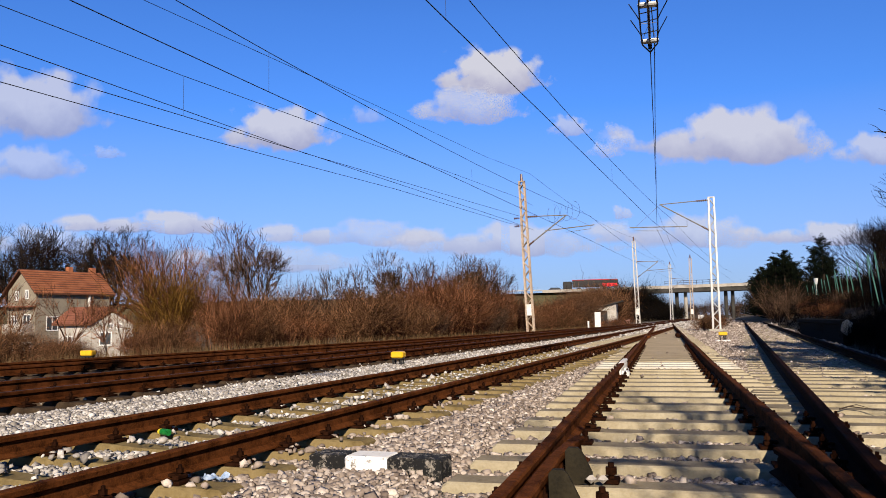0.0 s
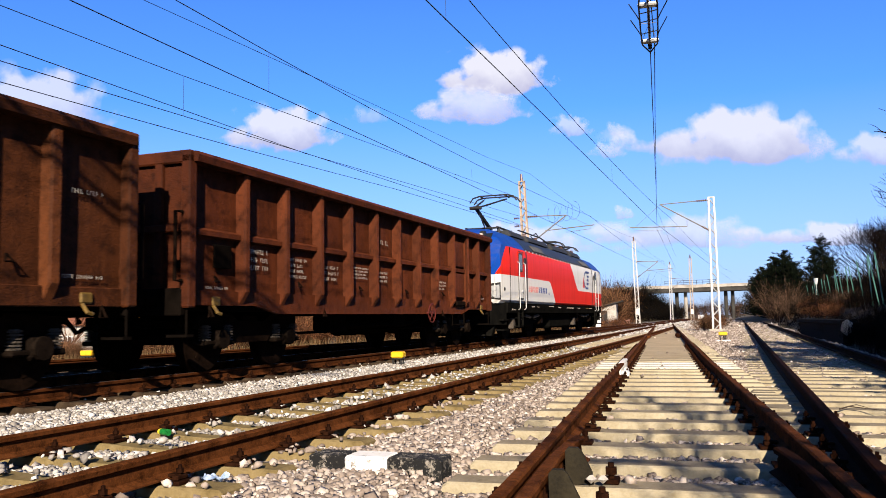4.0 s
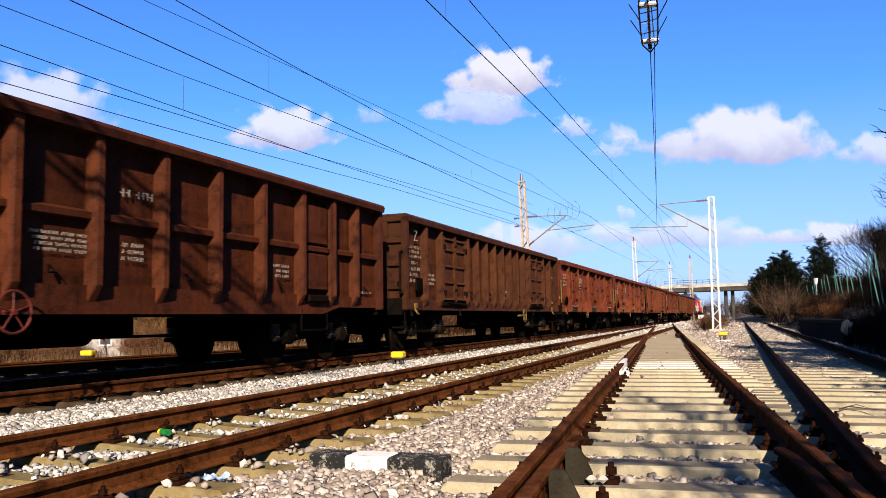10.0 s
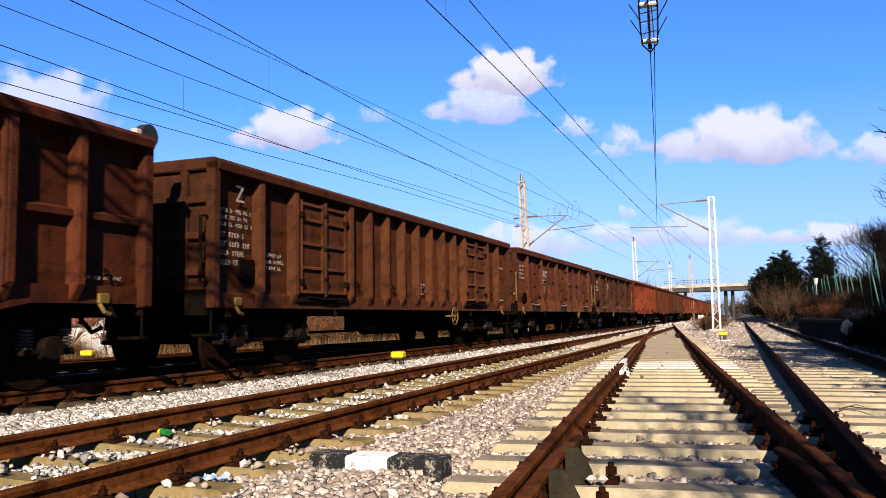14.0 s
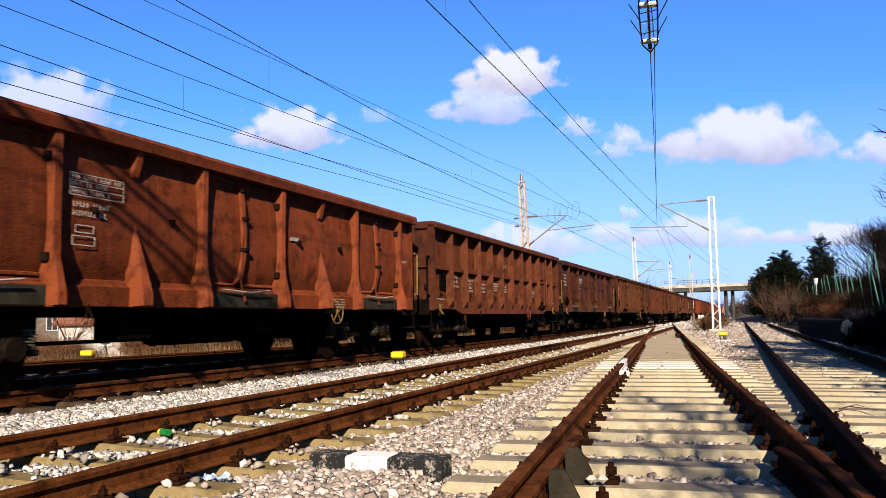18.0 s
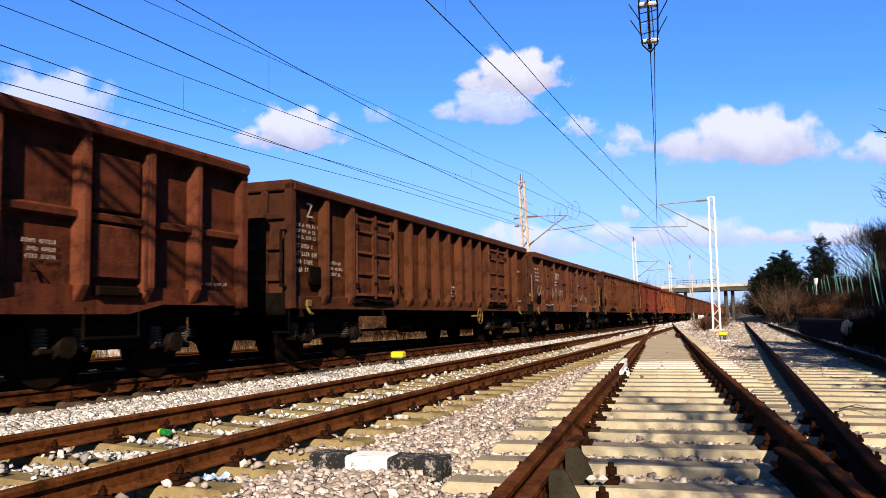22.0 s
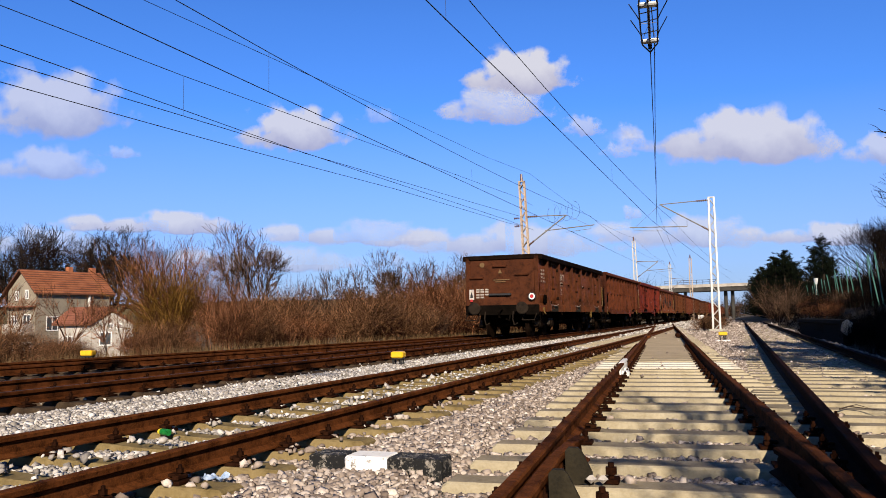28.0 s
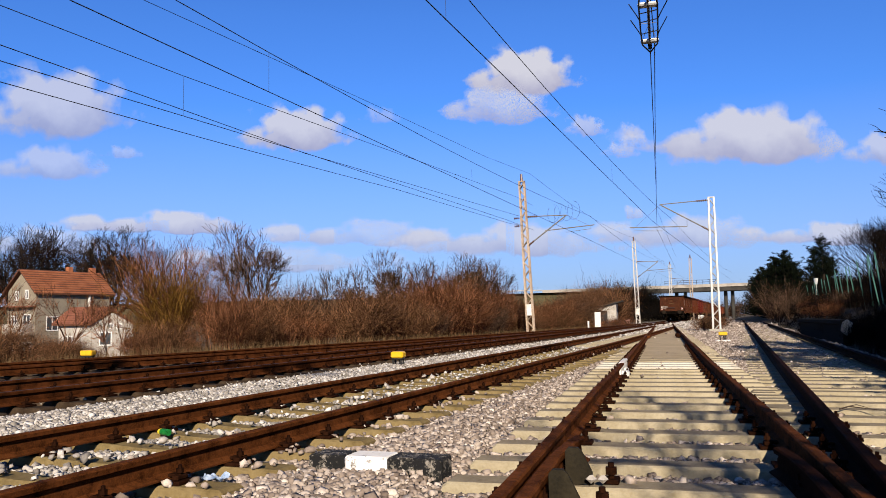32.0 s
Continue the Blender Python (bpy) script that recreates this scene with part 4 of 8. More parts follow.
solid("road", Geo().grid(lambda x, y: (x, BY + y, deck_z(max(x, -60)) + 0.42), spread((-760, -60, 70), (-60, 60, 10)), [-3.8, 3.8]), ASPHALT, "asphalt road over the bridge", "road", kind="structure")
solid("road_embankment", Geo().grid(lambda x, k: (x, BY + (k - 0.5) * 34 * (1 if abs(k - 0.5) > 0.3 else 0.35), (deck_z(60) + 0.3) * (1 if abs(k - 0.5) < 0.3 else -0.1)), spread((58, 700, 107)), [0.0, 0.35, 0.65, 1.0]), FIELD, "grassy road embankment beyond the bridge", "embankment", kind="structure")
solid("road", Geo().grid(lambda x, y: (x, BY + y, deck_z(60) + 0.42), spread((60, 700, 160)), [-3.8, 3.8]), ASPHALT, "asphalt road beyond the bridge", "road", kind="structure")
g = Geo()
g.tube([(-120, BY - 4.3, deck_z(-60) + 1.1), (-30, BY - 4.3, deck_z(-30) + 1.1)], 0.16, 6)
solid("guard_rail", g, GALV, "pale steel guard rail along the road", "guard rail", kind="structure")


def car(name, mat, label, length=4.2):
    c = thing(name, label, "car", "cars on the road")
    h = length / 2
    part("body", Geo().prism([(-h, 0.35), (h, 0.35), (h, 0.75), (h - 0.9, 0.92), (h - 1.5, 1.4), (-h + 0.7, 1.42), (-h + 0.05, 0.95)], -0.85, 0.85, "y"), mat, c)
    part("windows", Geo().prism([(h - 1.05, 0.95), (h - 1.55, 1.36), (-h + 0.75, 1.37), (-h + 0.3, 0.97)], -0.86, 0.86, "y"), GLASS_DARK, c)
    for x in (-h + 0.8, h - 0.8):
        for s in (-1, 1):
            part("wheel", Geo().tube([(x, s * 0.72, 0.32), (x, s * 0.88, 0.32)], 0.32, 12), BLACK, c)
    return c


lorry = thing("lorry", "lorry with a black trailer and a red end panel", "lorry", "cars on the road")
part("trailer_body", Geo().box(1.4, 5.2, -1.26, 1.26, 1.1, 2.0, 0.05), TRUCK_RED, lorry, "red panel at the trailer end")
part("trailer_stripe", Geo().box(-6.2, 5.2, -1.265, 1.265, 2.86, 2.96, 0.01), TRUCK_RED, lorry, "thin red stripe")
part("trailer_top", Geo().box(-6.2, 5.2, -1.25, 1.25, 1.1, 3.0, 0.05), BLACK, lorry, "black trailer top")
part("cab", Geo().box(-8.6, -6.5, -1.2, 1.2, 0.6, 2.6, 0.12), BLACK, lorry)
for x in (-7.6, -4.6, 2.2, 3.5, 4.6):
    for s in (-1, 1):
        part("wheel", Geo().tube([(x, s * 0.9, 0.5), (x, s * 1.22, 0.5)], 0.5, 12), BLACK, lorry)
car_paint = plain("car_paint_pale", (0.45, 0.45, 0.45), (0.55, 0.55, 0.55), 1, 0.25)
car_dark = plain("car_paint_dark", (0.03, 0.035, 0.05), (0.05, 0.055, 0.07), 1, 0.25)
CARS = [car("car", car_dark, "dark passenger car on the road"), car("car", car_dark, "dark estate car on the bridge"),
        car("car", car_paint, "pale passenger car on the bridge"), car("car", car_paint, "pale car crossing the bridge")]

# ---------------------------------------------------------------- houses behind the brush
# bed darker than the tiles: shadow lines under each course as colour
ROOF_BED = make_roof("shaded_tile_bed", (0.05, 0.018, 0.009), (0.10, 0.038, 0.02))

def house(name, label, at, w, d, eave, ridge, wall_mat, roof_mat, base, windows, overhang=0.35, chimneys=()):
    """Gable roof with its ridge along x; the gables face -x and +x."""
    h = thing(name, label, "house", "houses", at=at)
    part("wall", Geo().prism([(-d / 2, base), (d / 2, base), (d / 2, eave), (0, ridge - 0.12), (-d / 2, eave)], -w / 2, w / 2, "x"), wall_mat, h)
    k = (ridge - eave) / (d / 2)
    for s in (-1, 1):
        e = d / 2 + overhang
        pts = [(s * e, eave - k * overhang), (0, ridge), (0, ridge + 0.14), (s * e, eave - k * overhang + 0.14)]
        r = part("roof", Geo().prism(pts, -w / 2 - overhang, w / 2 + overhang, "x"), ROOF_BED, h)
        n = int(e / 0.21)
        for i in range(n):
            f0, f1 = i / n, (i + 0.7) / n
            row = [(s * e * (1 - f0), eave - k * overhang + (ridge - eave + k * overhang) * f0 + 0.145), (s * e * (1 - f1), eave - k * overhang + (ridge - eave + k * overhang) * f1 + 0.15),
                   (s * e * (1 - f0), eave - k * overhang + (ridge - eave + k * overhang) * f0 + 0.25)]
            part("tile_course", Geo().prism(row, -w / 2 - overhang, w / 2 + overhang, "x"), roof_mat, r)
    for x, y in chimneys:
        part("chimney", Geo().box(x - 0.24, x + 0.24, y - 0.24, y + 0.24, ridge - 1.2, ridge + 0.55, 0.03), ROOF_TILE, h, "brick chimney")
    for side, a, z0, ww, hh in windows:
        win = Geo()
        if side == "front":
            win.box(a - ww / 2, a + ww / 2, -d / 2 - 0.03, -d / 2 + 0.1, z0, z0 + hh)
        else:
            win.box(-w / 2 - 0.03, -w / 2 + 0.1, a - ww / 2, a + ww / 2, z0, z0 + hh)
        o = part("window", win, GLASS_DARK, h)
        fr = Geo()
        for u0, u1, v0, v1 in ((-ww / 2 - 0.08, ww / 2 + 0.08, -0.09, 0.0), (-ww / 2 - 0.08, ww / 2 + 0.08, hh, hh + 0.09), (-ww / 2 - 0.08, -ww / 2, 0, hh), (ww / 2, ww / 2 + 0.08, 0, hh), (-0.03, 0.03, 0, hh)):
            if side == "front":
                fr.box(a + u0, a + u1, -d / 2 - 0.07, -d / 2 - 0.025, z0 + v0, z0 + v1)
            else:
                fr.box(-w / 2 - 0.07, -w / 2 - 0.025, a + u0, a + u1, z0 + v0, z0 + v1)
        part("window_frame", fr, WHITE_PAINT, o)
    return h


big_house = house("village_house", "two-storey plastered house with a red tiled roof", pose(-53.13, 61.33, 0, 0, 0, 77), 7.57, 3.84, 3.71, 5.5, PLASTER, ROOF_TILE, -2.6,
      [("gable", -0.75, 3.1, 0.34, 0.62), ("gable", 0.65, 3.0, 0.34, 0.62), ("gable", -0.8, 0.3, 0.9, 1.3), ("gable", 0.9, 0.3, 0.7, 1.2), ("front", -2.2, 0.3, 1.0, 1.1), ("front", 0.6, 0.3, 1.0, 1.1), ("gable", 0.5, -2.4, 1.0, 1.7), ("gable", -0.9, -2.4, 0.9, 1.6)], chimneys=((0.9, 0.1), (3.35, 0.1)))
house("village_outhouse", "low whitewashed outhouse with an old red tiled roof", pose(-42.87, 52.82, 0, 0, 0, 0), 2.92, 3.53, 0.87, 1.95, PLASTER_WHITE, ROOF_OLD, -2.4, [("front", -0.6, -1.0, 0.7, 0.8)])
house("village_cottage", "small white gabled cottage with a dark tiled roof", pose(-40.47, 52.2, 0, 0, 0, 128), 4.4, 2.76, 0.72, 1.67, PLASTER_WHITE, ROOF_OLD, -2.4,
      [("gable", 0.45, -0.75, 0.7, 0.85), ("gable", -0.45, 0.42, 0.22, 0.3), ("gable", 0.1, 0.42, 0.22, 0.3), ("front", 0.8, -0.9, 0.8, 0.8)], overhang=0.15)
balcony = part("balcony", Geo().box(-4.6, -3.75, -1.8, 1.4, -0.12, 0.06, 0.02), CONCRETE, big_house, "small balcony with a white parapet")
part("parapet", Geo().box(-4.64, -4.54, -1.8, 1.4, 0.06, 0.85, 0.02), PLASTER_WHITE, balcony)
for y in (-1.75, 1.35):
    part("parapet_end", Geo().box(-4.54, -3.76, y - 0.05, y + 0.05, 0.06, 0.85, 0.02), PLASTER_WHITE, balcony)
    part("balcony_post", Geo().box(-4.6, -4.5, y - 0.05, y + 0.05, -2.6, -0.12), PLASTER_WHITE, balcony)
part("gable_ledge", Geo().box(-4.3, -3.78, -1.95, 1.95, 2.28, 2.42, 0.03), ROOF_OLD, big_house, "narrow tiled ledge across the gable")
part("downpipe", Geo().tube([(1.5, -2.02, -2.4), (1.5, -2.02, 3.6)], 0.13, 7), WHITE_PAINT, big_house, "white downpipe")
g = Geo()
for i in range(16):
    g.box(-54 + i * 0.9, -53.95 + i * 0.9, 49.0, 49.04, -2.4, -1.2)
solid("picket_fence", g, WHITE_PAINT, "pale picket fence before the house", "fence")


# ---------------------------------------------------------------- plants
def twiggy(seed, height, stems, spreadness, levels, thick, kids, droop=0.0, base_r=0.3, upright=0.8, sides=3, length=None, shrink=0.62, fine=0.006, leaves=0.0, cap=99.0):
    """Bare branches: returns (trunk, twigs) as two Geos."""
    rnd = random.Random(seed)
    trunk, twigs = Geo(), Geo()

    def grow(p, d, ln, r, level):
        n = 3 if level < 2 else 2
        ln = min(ln, max(0.35, cap - p.z))
        pts, rs = [p], [r]
        q, e = p.copy(), d.copy()
        for i in range(n):
            wob = 0.13 if level == 0 else 0.30
            e = (e + Vector((rnd.gauss(0, wob), rnd.gauss(0, wob), rnd.gauss(0, wob * 0.7) + (0.06 if level else 0) - droop * level * 0.1))).normalized()
            q = q + e * (ln / n)
            pts.append(q.copy())
            rs.append(r * (1 - 0.55 * (i + 1) / n))
        (trunk if level == 0 else twigs).tube(pts, rs, 5 if level == 0 and sides > 3 else 3, False)
        if level >= levels:
            if rnd.random() < leaves:
                side = Vector((rnd.gauss(0, 1), rnd.gauss(0, 1), rnd.gauss(0, 1))).normalized() * 0.022
                lift = side.cross(e).normalized() * 0.03
                twigs.add([q - side, q + lift, q + side, q - lift], [(0, 1, 2, 3)])
            return
        for k in range(kids[level]):
            t = rnd.uniform(0.25, 1.0)
            i = min(n - 1, int(t * n))
            at = pts[i].lerp(pts[i + 1], t * n - i)
            a, tilt = rnd.uniform(0, 6.283), rnd.uniform(0.35, 0.95) * spreadness
            side = e.orthogonal().normalized()
            side.rotate(Matrix.Rotation(a, 3, e))
            nd = (e * math.cos(tilt) + side * math.sin(tilt)).normalized()
            nd.z += 0.25 * upright
            grow(at, nd.normalized(), ln * rnd.uniform(0.45, 0.85) * shrink / 0.62, max(fine, r * 0.5), level + 1)
    for k in range(stems):
        a = rnd.uniform(0, 6.283)
        b = Vector((math.cos(a) * base_r * rnd.random(), math.sin(a) * base_r * rnd.random(), -0.15))
        d = Vector((math.cos(a) * (1 - upright) * rnd.uniform(0.3, 1.4), math.sin(a) * (1 - upright) * rnd.uniform(0.3, 1.4), 1)).normalized()
        grow(b, d, (length or height * 0.55) * rnd.uniform(0.75, 1.1), thick * rnd.uniform(0.7, 1.1), 0)
    return trunk, twigs


def fork_tree(seed, height, levels, thick, wide=1.0, stems=1, first=0.26, fine=0.01, wob=0.16, base_r=0.0, lean=0.1, sides=2):
    """Bare tree that forks again and again: returns (trunk and limbs, twigs)."""
    rnd = random.Random(seed)
    trunk, fines = Geo(), Geo()

    def turn(e, tilt):
        side = e.orthogonal().normalized()
        side.rotate(Matrix.Rotation(rnd.uniform(0, 6.283), 3, e))
        return (e * math.cos(tilt) + side * math.sin(tilt)).normalized()

    def grow(p, d, ln, r, lv):
        n = 3 if lv < 3 else 2
        pts, rs, q, e = [p], [r], p.copy(), d.copy()
        for i in range(n):
            e = (e + Vector((rnd.gauss(0, wob), rnd.gauss(0, wob), rnd.gauss(0.05, wob * 0.6)))).normalized()
            q = q + e * (ln / n)
            pts.append(q.copy())
            rs.append(max(fine * 0.7, r * (1 - 0.3 * (i + 1) / n)))
        (trunk if lv < 2 else fines).tube(pts, rs, 5 if lv < 2 else 3, False)
        if lv >= levels:
            return
        for j in range(2 if rnd.random() < 0.5 else 3):
            nd = turn(e, rnd.uniform(0.22, 0.62) * wide)
            nd.z += 0.10
            grow(q, nd.normalized(), ln * rnd.uniform(0.66, 0.9), max(fine, r * (0.72 if lv < 2 else 0.62)), lv + 1)
        if lv >= 1:
            for j in range(sides):
                i = rnd.randrange(n)
                nd = turn(e, rnd.uniform(0.6, 1.1) * wide)
                grow(pts[i].lerp(pts[i + 1], rnd.random()), nd, ln * rnd.uniform(0.4, 0.65), max(fine, r * 0.4), max(lv + 2, levels - 1))
    for k in range(stems):
        a = 6.283 * (k + rnd.random()) / stems
        d = Vector((math.cos(a) * lean * (stems > 1), math.sin(a) * lean * (stems > 1), 1)).normalized()
        grow(Vector((math.cos(a) * base_r, math.sin(a) * base_r, -0.25)), d, height * first * rnd.uniform(0.8, 1.15), thick * rnd.uniform(0.75, 1.1), 0)
    return trunk, fines


def far_scrub(name, label, mat, seed, spots):
    """One joined mass of small bare shrubs; spots: (x, y, z, size)."""
    base = [twiggy(seed + i, 3.0, 13, 1.0, 2, 0.03, (5, 4, 0), base_r=1.2, upright=0.62, length=1.75, shrink=0.72, fine=0.012) for i in range(3)]
    arr = []
    for t, w in base:
        t.add(w.v, w.f)
        v = np.array([tuple(q) for q in t.v])
        arr.append((v, np.array([q for q in t.f if len(q) == 4])))
    rnd, vs, fs, o = random.Random(seed), [], [], 0
    for x, y, z, k in spots:
        v, f = rnd.choice(arr)
        c, w = math.cos(6.28 * rnd.random()), math.sin(6.28 * rnd.random())
        m = math.hypot(c, w)
        c, w = c / m, w / m
        vs.append(np.stack([(v[:, 0] * c - v[:, 1] * w) * k + x, (v[:, 0] * w + v[:, 1] * c) * k + y, v[:, 2] * k + z], 1))
        fs.append(f + o)
        o += len(v)
    return tagged(new(name, fast_mesh(name, np.concatenate(vs), np.concatenate(fs), mat)), label, "thicket", kind="stuff")


def plant(name, label, category, group, trunk_mat, twig_mat, geos, at, names=("stem", "crown")):
    t = thing(name, label, category, group, at=at)
    part(names[0], geos[0], trunk_mat, t)
    part(names[1], geos[1], twig_mat, t)
    return t


def on_ground(x, y, turn=0.0, k=1.0, dz=0.0):
    return pose(x, y, ground_z(x, y) + dz, 0, 0, turn) @ Matrix.Scale(k, 4)


def copy_plant(ob, x, y, turn, k, dz=0.0):
    c = copy_thing(ob, pose(x, y, ground_z(x, y) + dz, 0, 0, turn))
    c.scale = (k, k, k)
    return c


def build_plants():
    rnd = random.Random(11)
    shrubs = []
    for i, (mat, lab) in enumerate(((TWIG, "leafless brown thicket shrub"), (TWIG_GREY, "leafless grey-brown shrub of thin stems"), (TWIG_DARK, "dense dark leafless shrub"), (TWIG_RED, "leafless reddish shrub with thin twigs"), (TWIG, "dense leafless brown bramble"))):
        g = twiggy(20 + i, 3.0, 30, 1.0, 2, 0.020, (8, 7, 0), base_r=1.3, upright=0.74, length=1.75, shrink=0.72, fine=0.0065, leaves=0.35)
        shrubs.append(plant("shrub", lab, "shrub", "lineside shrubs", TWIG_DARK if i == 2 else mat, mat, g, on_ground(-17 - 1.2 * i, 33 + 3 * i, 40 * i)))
    # thicket behind the siding
    for i in range(140):
        s = 23 + 60 * (i / 140) ** 0.9 + rnd.uniform(-1, 1)
        near = 16.9 - 4.4 * smooth_step(25, 60, s)
        lat = near + 8.0 * rnd.random() ** 1.7
        p = along(s, lat)
        wave = 0.5 + 0.5 * noise.noise((s * 0.25, lat * 0.3, 2.0))
        k = (0.34 + 0.72 * wave + rnd.uniform(-0.12, 0.22)) * (1.0 + 0.25 * smooth_step(36, 60, s))
        k *= 0.42 if p.x / p.y < -0.60 else 0.72 if p.x / p.y < -0.42 else 1.05
        k *= 0.74 if -0.53 < p.x / p.y < -0.36 else 0.62 if -0.20 < p.x / p.y < -0.10 else 1.0
        copy_plant(shrubs[rnd.choice((0, 0, 1, 3, 4, 3))], p.x, p.y, rnd.uniform(0, 360), k, 0.05)
    # low brush before the houses
    for i in range(36):
        s, lat = rnd.uniform(7, 24), rnd.uniform(17.5, 26)
        p = along(s, lat)
        copy_plant(shrubs[rnd.choice((3, 3, 0, 4))], p.x, p.y, rnd.uniform(0, 360), rnd.uniform(0.26, 0.50), 0.1)
    for i in range(18):
        x, y = rnd.uniform(-46, -34), rnd.uniform(38, 46)
        copy_plant(shrubs[rnd.choice((3, 0, 1))], x, y, rnd.uniform(0, 360), rnd.uniform(0.4, 0.75))
    # far thicket up to the road bank, and the woods beyond the bridge
    spots = []
    for i in range(80):
        y = rnd.uniform(88, 200)
        x = rnd.uniform(-34, -7) + 0.07 * (y - 88)
        spots.append((x, y, ground_z(x, y), rnd.uniform(0.9, 1.4)))
    for i in range(60):
        x = -17 + 20.5 * rnd.random()
        f = 1 - smooth_step(-7, 3.5, x)
        spots.append((x, rnd.uniform(190, 200), -0.4 + 2.6 * f * rnd.random(), (1.0 + 1.1 * f) * rnd.uniform(0.85, 1.15)))
    far_scrub("far_thicket", "dark leafless thicket along the line and the road bank", TWIG_SHADE, 91, spots)
    far_scrub("bank_thicket", "leafless shade-black thicket under the pines", TWIG_SHADE, 93, [(e_left(y) + 1.5 + rnd.uniform(2.2, 10), y, 0.7, rnd.uniform(0.8, 1.3)) for y in [rnd.uniform(74, 130) for i in range(95)]] + [(e_left(y) + 1.5 + rnd.uniform(5.5, 13), y, 1.3, rnd.uniform(0.55, 0.9)) for y in [rnd.uniform(38, 76) for i in range(60)]]
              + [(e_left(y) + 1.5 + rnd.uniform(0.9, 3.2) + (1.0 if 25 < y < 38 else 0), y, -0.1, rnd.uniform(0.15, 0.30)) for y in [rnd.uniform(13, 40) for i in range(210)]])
    far_scrub("far_woods", "hazy brown leafless woods beyond the bridge", TWIG_GREY, 95, [(rnd.uniform(-20, 80), rnd.uniform(270, 380), -0.4, rnd.uniform(1.5, 2.6)) for i in range(70)])
    # right bank brush
    spots = []
    for i in range(100):
        y = 30 + 95 * rnd.random() ** 1.3
        x = e_left(y) + 1.5 + rnd.uniform(2.0, 8.0)
        spots.append((max(x, 6.2) if y < 38 else x, y, rnd.uniform(0.26, 0.50)))
    for i in range(80):
        y = 13 + 62 * rnd.random() ** 1.2
        x = e_left(y) + 2.2 + 2.6 * rnd.random()
        spots.append((max(x, 6.0) if 25.5 < y < 38 else x, y, rnd.uniform(0.16, 0.30)))
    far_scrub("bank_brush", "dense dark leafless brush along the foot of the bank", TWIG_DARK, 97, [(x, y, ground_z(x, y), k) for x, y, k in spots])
    for x, y, k in ((10.9, 84, 0.8), (11.6, 90, 0.9)):
        copy_plant(shrubs[1], x, y, 60 * x, k)
    # reddish brush at the foot of the bank
    for i in range(26):
        y = 38 + 26 * rnd.random()
        copy_plant(shrubs[(3, 2, 2, 3, 1)[i % 5]], e_left(y) + 1.5 + rnd.uniform(2.0, 4.2), y, 37 * i, rnd.uniform(0.16, 0.34))
    for i in range(5):
        y = 50 + 1.7 * i
        copy_plant(shrubs[(0, 1, 3)[i % 3]], 2.3 + 0.25 * i + 0.04 * (y - 50), y, 70 * i, 0.34, 0.1)

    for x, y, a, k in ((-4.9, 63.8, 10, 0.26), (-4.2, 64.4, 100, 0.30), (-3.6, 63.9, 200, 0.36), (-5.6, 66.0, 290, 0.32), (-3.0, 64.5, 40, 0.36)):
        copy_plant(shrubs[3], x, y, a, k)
    # fan-shaped bushes at the foot of the pines
    fan = plant("shrub", "leafless fan-shaped shrub below the pines", "shrub", "lineside shrubs", TWIG_GREY, TWIG_GREY, twiggy(49, 3.4, 26, 0.7, 2, 0.022, (6, 4, 0), base_r=0.3, upright=0.45, length=2.2, shrink=0.6, fine=0.008), on_ground(9.7, 76.0, 0, 1.15))
    copy_plant(fan, 10.0, 71.0, 140, 0.7)
    # golden willow bushes
    gold = plant("willow_bush", "leafless willow bush with golden twigs", "bush", "willow bushes", TWIG_GOLD, TWIG_GOLD, twiggy(41, 4.6, 26, 0.8, 2, 0.028, (8, 7, 0), base_r=0.4, upright=0.80, length=2.7, shrink=0.66, fine=0.007, cap=4.5), on_ground(-19.1, 28.1, 0, 0.92, 0.1))
    copy_plant(gold, -20.0, 29.2, 120, 0.62)
    rust = plant("willow_bush", "leafless willow bush with orange-brown twigs", "bush", "willow bushes", TWIG_RED, TWIG_RED, twiggy(43, 4.6, 22, 0.7, 2, 0.028, (8, 7, 0), base_r=0.5, upright=0.84, length=2.8, shrink=0.66, fine=0.007, cap=4.9), on_ground(-20.2, 29.2, 40, 1.10, 0.1))
    copy_plant(rust, -17.0, 28.4, 240, 0.62)
    tall = plant("young_tree", "slender leafless young tree with reddish twigs", "tree", "bare trees", TWIG_RED, TWIG_RED, twiggy(45, 6.0, 7, 0.35, 2, 0.025, (9, 6, 0), base_r=0.8, upright=0.93, cap=6.2), on_ground(-19.4, 31.2, 0, 0.9))
    twig_tree = plant("young_tree", "thin leafless sapling before the houses", "tree", "bare trees", BARK, TWIG_RED, fork_tree(47, 4.6, 5, 0.05, 1.0, 1, 0.27, 0.009), on_ground(-25.8, 30.0, 0, 1.0), ("trunk", "crown"))
    for x, y, a, k in ((-23.8, 30.6, 100, 0.85), (-29.6, 29.6, 200, 1.1), (-22.6, 29.5, 290, 0.7), (-23.3, 24.0, 30, 0.85)):
        copy_plant(twig_tree, x, y, a, k)

    # rounded bare tree and others in the thicket
    tree = plant("bare_tree", "leafless rounded grey tree in the thicket", "tree", "bare trees", BARK, TWIG_GREY, fork_tree(51, 7.0, 6, 0.075, 0.88, 4, 0.225, 0.0095, 0.15, 0.3, 0.20), on_ground(-19.0, 35.5, 0, 1.0, 0.2), ("trunk", "crown"))
    small = plant("bare_tree", "small leafless tree standing above the thicket", "tree", "bare trees", BARK, TWIG_GREY, fork_tree(54, 5.4, 5, 0.08, 1.0, 2, 0.25, 0.010, 0.18, 0.15, 0.2), on_ground(-19.0, 44.0, 0, 0.95, 0.1), ("trunk", "crown"))
